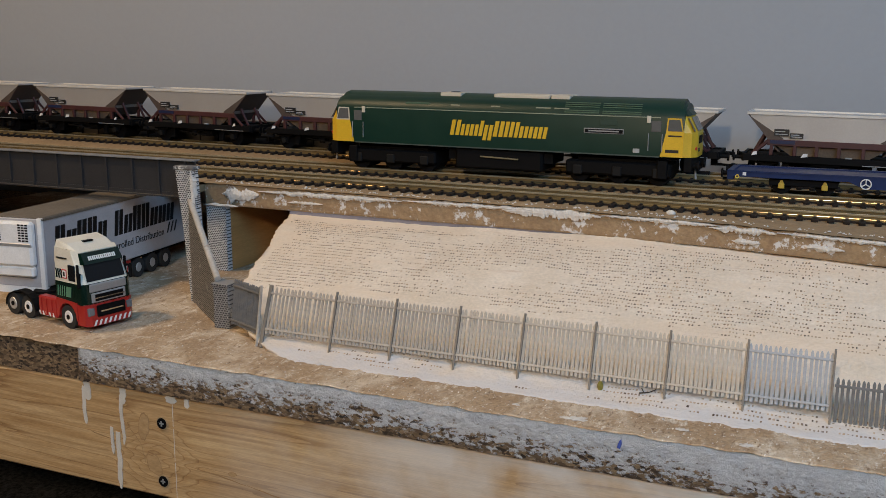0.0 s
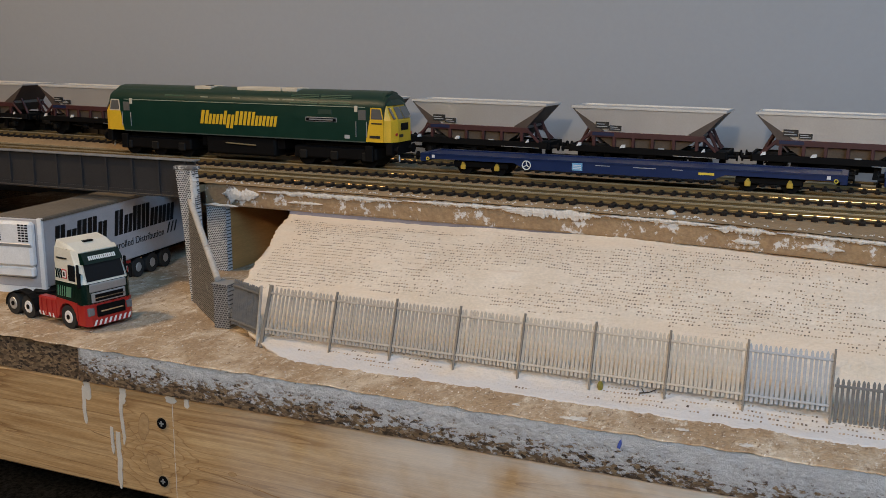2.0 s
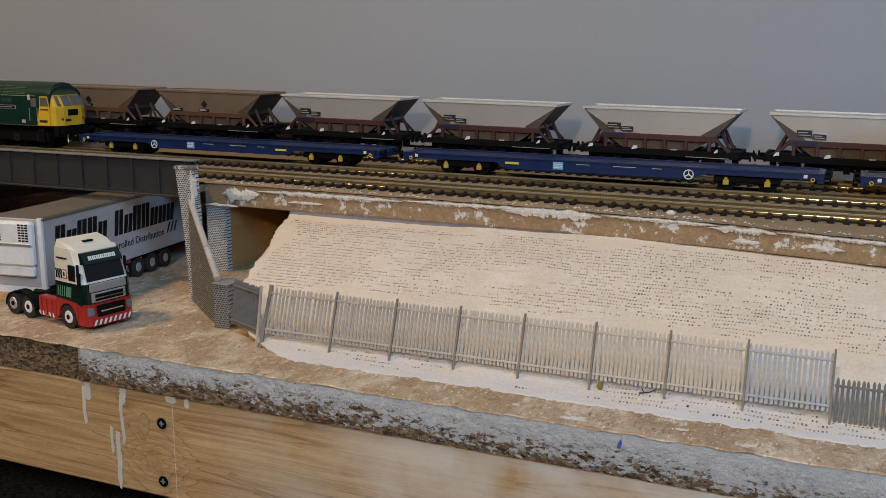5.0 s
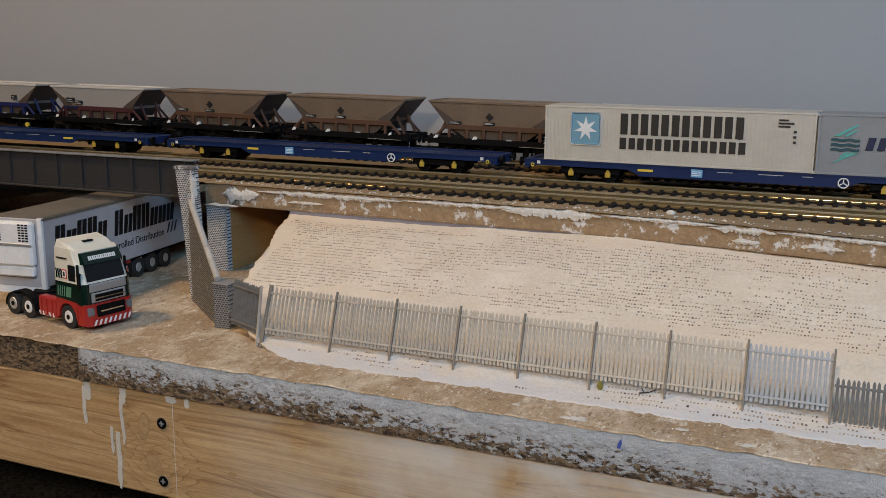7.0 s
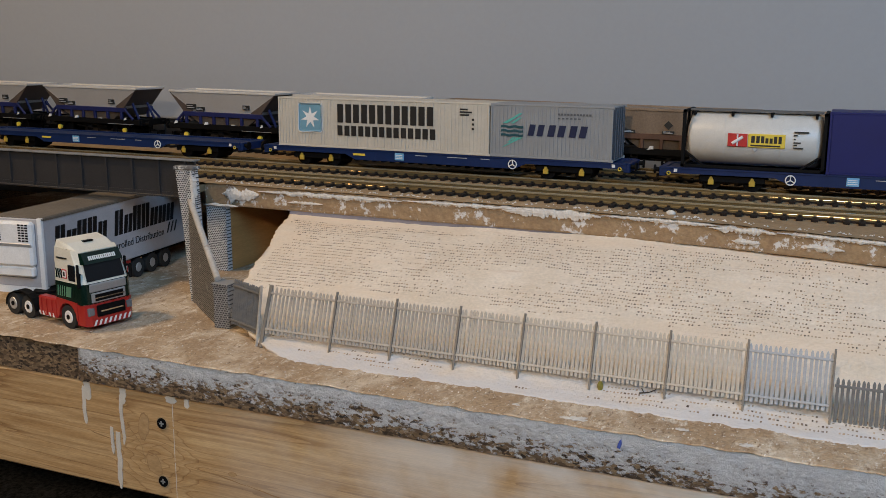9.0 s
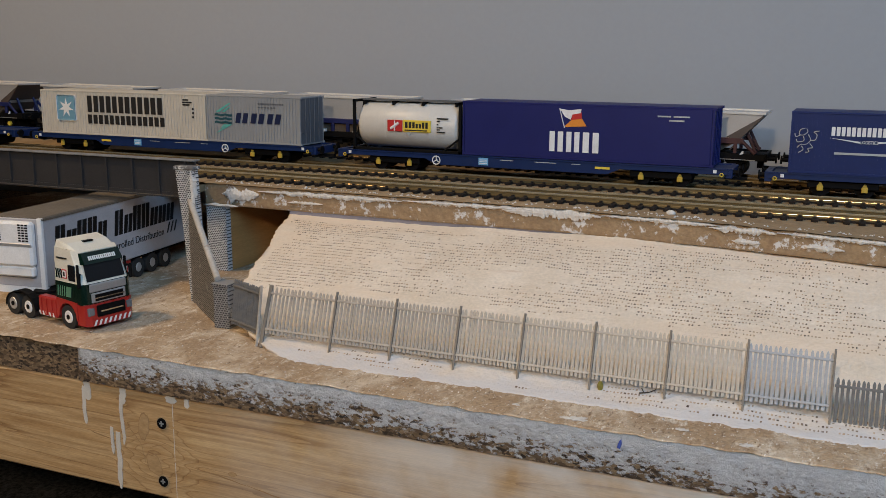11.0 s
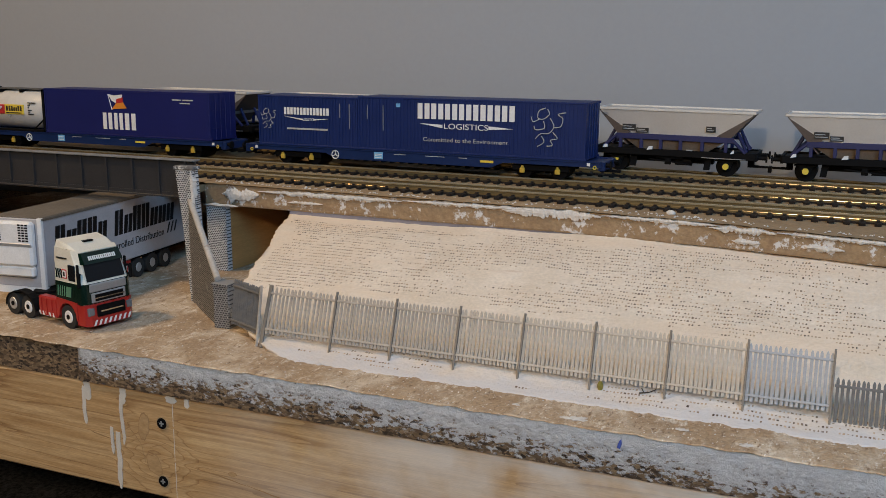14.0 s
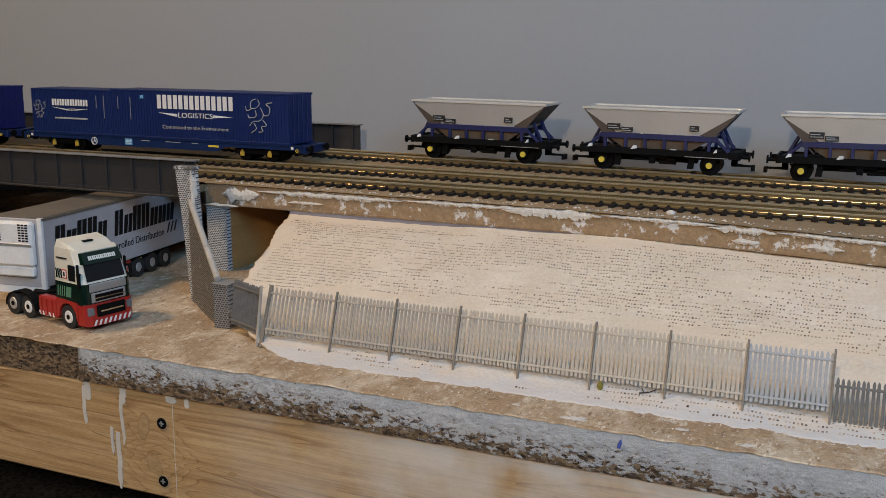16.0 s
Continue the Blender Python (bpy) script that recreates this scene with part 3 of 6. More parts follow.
# road board: chipboard with a painted, gritty top
baseboard = thing("baseboard", "chipboard baseboard with gritty brown painted top and white-smeared edge", "baseboard", kind="structure")
bm, rows = noisy_slab(-760, 60, 345.5, 738, -1, 0, 560, 150, 0.6, 1.0)
ground_sheet = part("ground_surface", bm, SOIL, baseboard, "brown gritty painted ground")
ground_sheet.data.polygons.foreach_set("use_smooth", [True] * len(ground_sheet.data.polygons))
bm = B()
EDGE_N = 620
cols = []
for i in range(EDGE_N + 1):
    x = -760 + 820 * i / EDGE_N
    col = []
    for k in range(15):
        z = -0.6 - 17.4 * k / 14
        r = 0.35 * noise.noise(Vector((x * 0.22, z * 0.35, 1))) + 0.55 * noise.noise(Vector((x * 0.6, z * 0.9, 5))) + 0.3 * noise.noise(Vector((x * 1.3, z * 1.9, 8)))
        left = 1.5 if x < -347 else 0.0
        col.append(bm.verts.new(V(x, 346.0 + left + r, z)))
    cols.append(col)
for a, b in zip(cols, cols[1:]):
    for k in range(14):
        bm.faces.new((a[k], a[k + 1], b[k + 1], b[k]))
rough_edge = part("board_edge", bm, CHIP, baseboard, "rough chipboard edge smeared with white paint")
rough_edge.data.polygons.foreach_set("use_smooth", [True] * len(rough_edge.data.polygons))
bm = box(B(), -2700, 2700, 350, 736, -18, -2)
part("board_core", bm, CHIP, baseboard)

random.seed(21)
verts, faces = [], []
for i in range(3200):
    x, y = random.uniform(-500, 55), random.uniform(348, 400)
    if random.random() < 0.35:
        x, y = random.uniform(-420, -300), random.uniform(350, 470)
    if x > -258 and y > 372:
        continue
    n = uneven(x, y)
    r, z, k = random.uniform(0.12, 0.42), 0.6 * n, len(verts)
    a = random.uniform(0, 6.28)
    for q in range(4):
        verts.append(V(x + r * random.uniform(0.7, 1.4) * math.cos(a + q * 1.57), y + r * random.uniform(0.7, 1.4) * math.sin(a + q * 1.57), z - 0.1))
    verts.append(V(x, y, z + r * 0.9))
    faces += [(k, k + 1, k + 4), (k + 1, k + 2, k + 4), (k + 2, k + 3, k + 4), (k + 3, k, k + 4)]
me = bpy.data.meshes.new("grit")
me.from_pydata(verts, [], faces)
me.materials.append(GRIT)
grit = new("grit", me)
grit.parent = baseboard
tagged(grit, "loose pale and brown plaster grit", kind="stuff")

# pine frame under the board
beam = thing("pine_frame_beam", "knotty pine timber beam with white paint drips", "timber beam", kind="structure")
part("beam", box(B(), -2700, 2700, 347.5, 392, -72, -18.2, 1.2), PINE, beam)
random.seed(5)
for i, (x, z0, z1, w) in enumerate(((-345.5, -41, -21, 2.6), (-343, -28, -18.4, 5.0), (-321, -27, -18.4, 4.6), (-322, -48, -24, 2.2), (-325.5, -72, -42, 3.2), (-329, -54, -40, 2.0), (-292, -22, -18.4, 6.0), (-282, -23, -18.4, 3.0))):
    outline, steps = [], 12
    for side in (-1, 1):
        edge = []
        for k in range(steps + 1):
            z = z1 + (z0 - z1) * k / steps
            taper = 0.85 + 0.3 * noise.noise(Vector((z * 0.22, i * 5.0, side))) + 0.35 * noise.noise(Vector((z * 0.9, i * 5.0, side + 4)))
            taper *= 1.0 if k < steps - 1 else 0.75 if k < steps else 0.3
            edge.append((x + 0.9 * noise.noise(Vector((z * 0.08, i, 0))) + side * w / 2 * taper, z))
        outline += edge if side < 0 else edge[::-1]
    bm = prism(B(), outline, 347.3 - 0.03 * i, 347.7)
    part("paint_drip", bm, DRIP, beam, "dried white paint drip")


def wood_screw(x, z):
    s = thing("wood_screw", "black cross-head wood screw driven into the pine beam", "screw", (x, 347.5, z), group="screws in the beam")
    part("head", rod(B(), (0, 0.3, 0), (0, -0.7, 0), 3.0, 20, 2.7), BLACK, s)
    bm = box(B(), -1.3, 1.3, -0.95, -0.6, -0.35, 0.35)
    box(bm, -0.35, 0.35, -0.95, -0.6, -1.3, 1.3)
    part("cross_recess", bm, SILVER, s, "worn bright cross recess")
    part("washer_rim", ring(B(), (0, -0.3, 0), 3.1, 0.3, 18), plain("torn_pine", (0.40, 0.27, 0.14), 0.8), s, "ring of torn wood fibres")


KNOT_WOOD = material("knot_wood", (0.47, 0.305, 0.15), 0.6, 0, (0.36, 0.22, 0.10), 130.0, 0.4, 0.2, 500.0, (1, 1, 2))
KNOT_EDGE = material("knot_edge", (0.38, 0.235, 0.11), 0.65, 0, (0.28, 0.165, 0.075), 130.0, 0.4, 0.2, 500.0)


def knot(xc, zc, rx, rz, tilt_deg, name_label):
    """A ragged oval of darker wood with a thin resinous border."""
    c, sn = math.cos(radians(tilt_deg)), math.sin(radians(tilt_deg))
    rings = []
    for k, y in ((1.0, 347.42), (0.88, 347.36)):
        out = []
        for q in range(36):
            w = 2 * math.pi * q / 36
            r = k * (1 + 0.22 * noise.noise(Vector((2.2 * math.cos(w), 2.2 * math.sin(w), xc))))
            a, b = rx * r * math.cos(w), rz * r * math.sin(w)
            out.append((xc + a * c - b * sn, zc + a * sn + b * c))
        rings.append((out, y))
    k = part("knot", prism(B(), rings[0][0], rings[0][1], 347.6), KNOT_EDGE, beam, name_label)
    part("knot_heart", prism(B(), rings[1][0], rings[1][1], 347.6), KNOT_WOOD, k)


knot(-309.0, -36.5, 3.4, 7.5, -8, "dark oval knot")
knot(-303.5, -55.5, 4.2, 6.0, 30, "dark oval knot")
knot(-258.0, -52.0, 2.4, 1.1, 5, "small dark knot")
for k, (xa, za, xb, zb) in enumerate(((-326, -30, -311, -46), (-311, -46, -309, -56), (-282, -52.5, -250, -56), (-250, -56, -215, -62), (-345, -44, -326, -47), (-306, -47, -296, -43))):
    crack = B()
    up, low = [], []
    for q in range(9):
        f = q / 8
        x, z = xa + (xb - xa) * f, za + (zb - za) * f + 0.9 * noise.noise(Vector((q * 0.6, k * 3.0, 0)))
        h = 0.28 * math.sin(math.pi * min(max(f, 0.06), 0.94)) + 0.03
        up.append((x, z + h))
        low.append((x, z - h))
    part("grain_crack", prism(crack, up + low[::-1], 347.4, 347.6), KNOT_EDGE, beam, "dark split along the grain" if k == 0 else "")
wood_screw(-297.5, -33.0)
wood_screw(-298.5, -63.0)
for k, (za, zb) in enumerate(((-34, -18.4), (-51, -35), (-71.5, -52))):
    part("scribed_line", prism(B(), [(-291.15, zb), (-290.9 + 0.05 * k, zb), (-290.85, (za + zb) / 2), (-290.95, za), (-291.2, za)], 347.42, 347.8), DRIP, beam, "thin pale line scribed across the timber")

# ---- embankment ----
PROFILE_Y = (362.0, 372.0, 382.0, 400.0, 508.0, 515.0, 522.0)
PROFILE_Z = (-1.5, 0.7, 3.0, 8.0, 40.5, 43.0, 43.6)


def slope_z(y):
    return float(np.interp(y, PROFILE_Y, PROFILE_Z))


def left_edge(y):
    """The cut end of the plaster sheet."""
    return float(np.interp(y, (369, 376, 388, 398, 422, 443, 473, 497, 522), (-238, -256, -275, -288, -305, -311, -317, -326, -331))) + 2.0 * noise.noise(Vector((y * 0.12, 2, 0))) + 1.3 * noise.noise(Vector((y * 0.33, 5, 0))) + 1.0 * noise.noise(Vector((y * 0.85, 9, 0)))


def warp(x, y):
    """Draws the top of the slope forward where the board above it swings out."""
    k = max(0.0, (y - 400) / 122)
    return y + k * (float(np.interp(x, (-150, -57, 13, 70), (515, 508, 497, 492))) - 515)


def sheet_z(x, y):
    """Height of the uneven sheet, whose upper edge sags away from the board at one end."""
    n = noise.noise(Vector((x * 0.03, y * 0.03, 4))) * 0.9 + noise.noise(Vector((x * 0.2, y * 0.2, 9))) * 0.28
    sag = float(np.interp(x, (-330, -250, -120), (2.8, 2.2, 0.0))) * float(np.interp(y, (490, 512), (0, 1)))
    return slope_z(y) + n - sag


bm = B()
NX, NY = 320, 130
grid = []
for j in range(NY + 1):
    y = 369 + (522 - 369) * j / NY
    xl = left_edge(y)
    row = []
    for i in range(NX + 1):
        x = xl + (70 - xl) * i / NX
        rag = (1.4 * noise.noise(Vector((x * 0.13, 3, 7))) + 1.0 * noise.noise(Vector((x * 0.5, 6, 7)))) * max(0.0, 1 - j / 6)
        crumb = 0.25 * noise.noise(Vector((x * 0.8, y * 0.8, 2)))
        row.append(bm.verts.new(V(x, warp(x, y) + rag, (sheet_z(x, y) + crumb) if j > 3 else slope_z(y) + 0.3 * crumb)))
    grid.append(row)
for a, b in zip(grid, grid[1:]):
    for i in range(NX):
        bm.faces.new((a[i], a[i + 1], b[i + 1], b[i]))
ex = bmesh.ops.extrude_face_region(bm, geom=bm.faces[:])
bmesh.ops.translate(bm, verts=[v for v in ex["geom"] if isinstance(v, bmesh.types.BMVert)], vec=V(0, 0.8, -2.0))
bmesh.ops.recalc_face_normals(bm, faces=bm.faces[:])
embankment = thing("embankment", "sloping plaster embankment embossed with faint brick courses", "embankment", kind="structure")
sheet = part("plaster_sheet", bm, PLASTER, embankment, "off-white plaster sheet")
for p in sheet.data.polygons:
    p.use_smooth = True
# brick gaps that the plaster left open, in rows along the slope
random.seed(11)
verts, faces = [], []
tilt = math.atan2(32.5, 108.0)
ROWS = 44
for r in range(ROWS):
    y0 = 375 + 133 * r / (ROWS - 1)
    x = left_edge(y0) + 4 + random.uniform(0, 1.5)
    while x < 62:
        x += 1.5
        y = y0 + 1.1 * noise.noise(Vector((x * 0.02, r * 0.12, 50)))
        patch = 1.5 * noise.noise(Vector((x * 0.016, y * 0.03, 20)))
        run = 0.8 * noise.noise(Vector((x * 0.06, r * 1.7, 31)))
        d = patch + run + float(np.interp(y, (372, 384, 388, 425, 445, 500), (0.3, 0.1, -0.55, -0.45, 0.05, 0.2))) - (0.8 if y < 386 and x < -130 else 0.0) + float(np.interp(x, (-300, -200, -20, 40), (-0.05, 0.0, 0.05, 0.15)))
        if d < 0.08 or random.random() < 0.28:
            continue
        w, h = random.uniform(0.24, 0.50), random.uniform(0.26, 0.56)
        z = sheet_z(x, y) + 0.14
        yy = warp(x, y) + random.uniform(-0.15, 0.15)
        k = len(verts)
        for a, b in ((-w, -h), (w, -h), (w * 0.9, h), (-w * 0.9, h)):
            verts.append(V(x + a, yy + b * math.cos(tilt), z + b * math.sin(tilt)))
        for a, b in ((-w, -h), (w, -h), (w * 0.9, h), (-w * 0.9, h)):
            verts.append(V(x + a, yy + b * math.cos(tilt), z + b * math.sin(tilt) - 0.5))
        faces += [(k, k + 1, k + 2, k + 3), (k, k + 4, k + 5, k + 1), (k + 1, k + 5, k + 6, k + 2), (k + 2, k + 6, k + 7, k + 3), (k + 3, k + 7, k + 4, k)]
me = bpy.data.meshes.new("brick_gaps")
me.from_pydata(verts, [], faces)
me.materials.append(PINHOLE)
gaps = new("brick_gaps", me)
gaps.parent = embankment
tagged(gaps, "dark open joints between embossed bricks", kind="stuff")

mark = part("ink_mark", prism(B(), [(-77.0, -6.0), (-75.9, -6.4), (-75.4, -4.6), (-75.6, -2.6), (-76.3, -3.4), (-76.7, -4.8)], 345.0, 346.4), plain("blue_ink", (0.06, 0.10, 0.40), 0.7), baseboard, "small blue ink smear")
for k, (px, py, pr) in enumerate(((-95.0, 352.5, 4.2), (-99.0, 352.0, 2.6), (-122.0, 357.0, 3.0), (-55.0, 358.0, 2.4), (-30.0, 352.5, 3.0))):
    bm = B()
    vs = []
    for q in range(14):
        w = 2 * math.pi * q / 14
        r = pr * (1 + 0.8 * noise.noise(Vector((q * 1.7, k * 3.1, 0))))
        vs.append(bm.verts.new(V(px + 1.1 * r * math.cos(w), py + 0.6 * r * math.sin(w), 0.1)))
    top = bm.verts.new(V(px, py, 0.5))
    for q in range(14):
        bm.faces.new((vs[q], vs[(q + 1) % 14], top))
    part("plaster_patch", bm, PLASTER_LUMP, baseboard, "thin smear of dried plaster")
part("moss_tuft", (lambda q: (bmesh.ops.create_icosphere(q, subdivisions=2, radius=0.0016, matrix=Matrix.Translation(V(-93.5, 382.2, 4.2)) @ Matrix.Diagonal((0.8, 0.6, 1.5, 1))), q)[1])(B()), plain("dried_moss", (0.22, 0.18, 0.03), 0.9), embankment, "yellow-green scrap of moss")

twig = rod(rod(rod(B(), (-77, 382, 3.6), (-73, 383, 4.2), 0.3, 6), (-73, 383, 4.2), (-70.5, 384.5, 5.2), 0.25, 6), (-75, 382.5, 3.9), (-76.5, 384.5, 5.0), 0.22, 6)
part("twig", twig, plain("twig_dark", (0.05, 0.035, 0.025), 0.8), embankment, "small dark forked twig")

# ---- trackbed and bridge deck ----
trackbed = thing("trackbed", "brown trackbed board with ragged white plaster along its edge", "trackbed", kind="structure")
def bed_edge(x):
    """The front edge of the trackbed board, which swings forward at one end."""
    return float(np.interp(x, (-394, -150, -57, 13, 60, 2700), (515, 514.5, 506, 493, 487, 480)))


bm = B()
xs = [-394 + 454 * i / 120 for i in range(121)] + [2700]
prevs = None
for x in xs:
    e = bed_edge(x) + 0.5 * noise.noise(Vector((x * 0.1, 3, 3)))
    col = [bm.verts.new(V(x, 686, 43)), bm.verts.new(V(x, e + 0.3, 43)), bm.verts.new(V(x, e, 44)), bm.verts.new(V(x, e, 54.6 + lift(x))), bm.verts.new(V(x, e + 0.6, 55.2 + lift(x))), bm.verts.new(V(x, 686, 55.2 + lift(x)))]
    if prevs:
        for k in range(6):
            bm.faces.new((prevs[k], prevs[(k + 1) % 6], col[(k + 1) % 6], col[k]))
    else:
        bm.faces.new(col)
    prevs = col
bmesh.ops.recalc_face_normals(bm, faces=bm.faces[:])
part("board", bm, FASCIA, trackbed)
bm, rows = noisy_slab(-394, 60, 513.5, 686, 55, 56.2, 230, 30, 0.3, 1.2)
for v in bm.verts:
    v.co.z += lift(v.co.x / MM, v.co.y / MM) * MM
for i, v in enumerate(rows[0]):
    v.co.y += (bed_edge(v.co.x / MM) - 515) * MM
part("top_surface", bm, BED, trackbed, "brown gritty trackbed top")
part("far_top", box(B(), 60, 2700, 515, 686, 55.2, 56.2), BED, trackbed)
part("shadow_gap_strip", box(B(), -330, 2700, 515.6, 522, 37.5, 43), plain("strip_mauve", (0.26, 0.235, 0.26), 0.8), trackbed, "mauve-grey strip under the board")


def ragged_smear(x0, x1, z_mid, half, seed, y=514.2, thick=1.4):
    """A lumpy band of plaster along the board's front edge."""
    bm = B()
    n = max(8, int((x1 - x0) / 0.7))
    prev = None
    for i in range(n + 1):
        x = x0 + (x1 - x0) * i / n
        f = min(1.0, 4.0 * min(i, n - i) / n + 0.12)
        a = noise.noise(Vector((x * 0.16, seed, 0))) + 0.8 * noise.noise(Vector((x * 0.8, seed, 2)))
        b = noise.noise(Vector((x * 0.2, seed + 9, 0))) + 0.9 * noise.noise(Vector((x * 0.9, seed + 9, 2)))
        top, bot = z_mid + half * f * (1 + 0.75 * a), z_mid - half * f * (1 + 1.0 * b)
        t = thick * (0.6 + 0.5 * abs(a))
        ring_v = [bm.verts.new(V(x, y + 1.0, top)), bm.verts.new(V(x, y - t * 0.7, top - 0.3 * half * f)), bm.verts.new(V(x, y - t, (top + bot) / 2)), bm.verts.new(V(x, y - t * 0.4, bot + 0.2)), bm.verts.new(V(x, y + 1.0, bot))]
        if prev:
            for k in range(4):
                bm.faces.new((prev[k], ring_v[k], ring_v[k + 1], prev[k + 1]))
        prev = ring_v
    bmesh.ops.recalc_face_normals(bm, faces=bm.faces[:])
    for v in bm.verts:
        if v.co.x > -0.394 and y > 512:
            v.co.y += (bed_edge(v.co.x / MM) - 515) * MM
    return bm


for x0, x1, zm, hf, sd in ((-380, -352, 51.0, 3.6, 1), (-352, -250, 54.0, 1.4, 2), (-250, -160, 54.6, 1.1, 3), (-186, -128, 53.6, 2.6, 4), (-128, -62, 54.6, 1.1, 5), (-70, -36, 53.4, 1.6, 6), (-36, 60, 54.0, 1.1, 7), (-330, -305, 48.5, 0.9, 8), (-22, -4, 48.5, 1.1, 9), (-58, -44, 47.5, 1.2, 10)):
    part("plaster_smear", ragged_smear(x0, x1, zm, hf, sd), PLASTER_LUMP, trackbed, "ragged white plaster smear")
part("plaster_pebble", (lambda b: (bmesh.ops.create_icosphere(b, subdivisions=2, radius=0.0021, matrix=Matrix.Translation(V(-92, 519, 57.4)) @ Matrix.Diagonal((1.3, 1, 0.8, 1))), b)[1])(B()), PLASTER_LUMP, trackbed, "loose plaster crumb")
random.seed(31)


def crumbs(count, spot, low, high, parent, label):
    """Loose lumps of dried plaster, each a small uneven pyramid."""
    verts, faces = [], []
    for _ in range(count):
        x, y, z = spot()
        r, a, k = random.uniform(low, high) * random.uniform(0.5, 1.0), random.uniform(0, 6.28), len(verts)
        for q in range(5):
            verts.append(V(x + r * random.uniform(0.7, 1.4) * math.cos(a + q * 1.257), y + r * random.uniform(0.7, 1.4) * math.sin(a + q * 1.257), z - 0.15))
        verts.append(V(x + 0.3 * r, y, z + r * 0.8))
        faces += [(k + q, k + (q + 1) % 5, k + 5) for q in range(5)]
    me = bpy.data.meshes.new("plaster_crumbs")
    me.from_pydata(verts, [], faces)
    me.materials.append(PLASTER_LUMP)
    ob = new("plaster_crumbs", me)
    ob.parent = parent
    return tagged(ob, label, kind="stuff")


def by_the_track():
    x = random.uniform(-390, 50)
    y = bed_edge(x) + abs(random.gauss(0, 1)) * 4.5 + 0.6
    return x, y, 56.3 + lift(x)


def by_the_board_edge():
    x = random.uniform(-340, 50)
    return x, 346.5 + abs(random.gauss(0, 1)) * 6.0, 0.5 * uneven(x, 350)


def by_the_fence():
    x = random.uniform(-300, 50)
    y = 372 - abs(random.gauss(0, 1)) * 5.0
    return x, y, 0.6 * uneven(x, y)


crumbs(320, by_the_track, 0.3, 1.1, trackbed, "white plaster crumbs scattered beside the rails")
crumbs(220, by_the_board_edge, 0.15, 0.6, baseboard, "pale plaster crumbs along the board's edge")
crumbs(200, by_the_fence, 0.2, 0.7, baseboard, "pale plaster crumbs at the foot of the slope")
deck = thing("bridge_deck", "brown bridge deck carrying the tracks", "bridge deck", kind="structure")
part("deck_board", box(B(), -2700, -394.5, 503, 722, 51.5, 56.0), BED, deck)
bm, rows = noisy_slab(-780, -394.3, 503, 722, 55, 56.3, 120, 30, 0.2, 0.3)
for v in bm.verts:
    v.co.z += lift(v.co.x / MM, v.co.y / MM) * MM
part("deck_surface", bm, BED, deck)


def plate_girder(name, y, x_end, z0, z1, face):
    g = thing(name, "dark grey plate girder with riveted stiffeners and pale dusty top flange", "bridge girder", (0, y, 0), group="bridge girders")
    part("web", box(B(), -900, x_end, -0.8, 0.8, z0 + 1, z1 - 0.8), GIRDER, g)
    part("top_flange", box(B(), -900, x_end + 1, -3.2, 3.2, z1 - 0.9, z1, 0.2), GIRDER_TOP, g, "pale dusty top flange")
    part("bottom_flange", box(B(), -900, x_end + 1, -2.6, 2.6, z0, z0 + 1.1, 0.2), GIRDER, g)
    bm = box(B(), -900, x_end, face * 1.5, face * 0.8, z0 + 1.1, z0 + 3.0)
    part("bottom_angle", bm, GIRDER, g)
    x = x_end - 6
    while x > -760:
        bm = box(B(), x - 0.7, x + 0.7, face * 2.1, face * 0.8, z0 + 1.1, z1 - 0.9)
        for k in range(9):
            for dx in (-1.3, 1.3):
                z = z0 + 2.6 + k * (z1 - z0 - 5) / 8
                box(bm, x + dx - 0.22, x + dx + 0.22, face * 1.05, face * 0.8, z - 0.22, z + 0.22)
        part("stiffener", bm, GIRDER, g)
        x -= 19.6


plate_girder("bridge_girder", 452.0, -352.0, 58.0, 80.5, -1)
plate_girder("bridge_girder", 714.0, -386.0, 58.6, 82.0, -1)

# ---- brick abutment ----
abutment = thing("bridge_abutment", "dark brick abutment with white mortar, wing wall and stone coping", "abutment")
pil = B()
loft(pil, [[(-349.5, 439, 0), (-341, 439, 0), (-341, 443, 0), (-349.5, 443, 0)], [(-352.5, 439, 44), (-342.0, 439, 44), (-342.0, 443, 44), (-352.5, 443, 44)], [(-355.5, 438, 76.5), (-343.5, 438, 76.5), (-343.5, 443, 76.5), (-355.5, 443, 76.5)]])
part("pilaster", pil, BRICK_XZ, abutment)
part("pilaster_cap", box(B(), -356.3, -342.6, 437, 444.5, 76.5, 78.4, 0.4), CAP_GREY, abutment, "dark grey cap with white smears")
part("end_pillar", box(B(), -304, -294.5, 399.5, 408, 0, 22.5, 0.3), BRICK_DARK, abutment)
part("pillar_cap", box(B(), -304.8, -293.7, 398.7, 408.8, 22.5, 24.2, 0.4), BRICK_DARK, abutment, "dark cap stone")
wing = B()
p0, p1 = Vector((-349.0, 439.5)), Vector((-304.0, 402.0))
nrm = Vector((p1.y - p0.y, p0.x - p1.x)).normalized() * 2.5
quad = [(p0, 58.0), (p1, 24.0)]
vs = []
for off in (Vector((0, 0)), -nrm):
    for p, h in quad:
        vs.append((wing.verts.new(V(p.x + off.x, p.y + off.y, 0)), wing.verts.new(V(p.x + off.x, p.y + off.y, h))))
for a, b in ((0, 1), (1, 3), (3, 2), (2, 0)):
    wing.faces.new((vs[a][0], vs[b][0], vs[b][1], vs[a][1]))
wing.faces.new((vs[0][1], vs[1][1], vs[3][1], vs[2][1]))
bmesh.ops.recalc_face_normals(wing, faces=wing.faces[:])
part("wing_wall", wing, BRICK_DARK, abutment, "dark sloping brick wing wall")
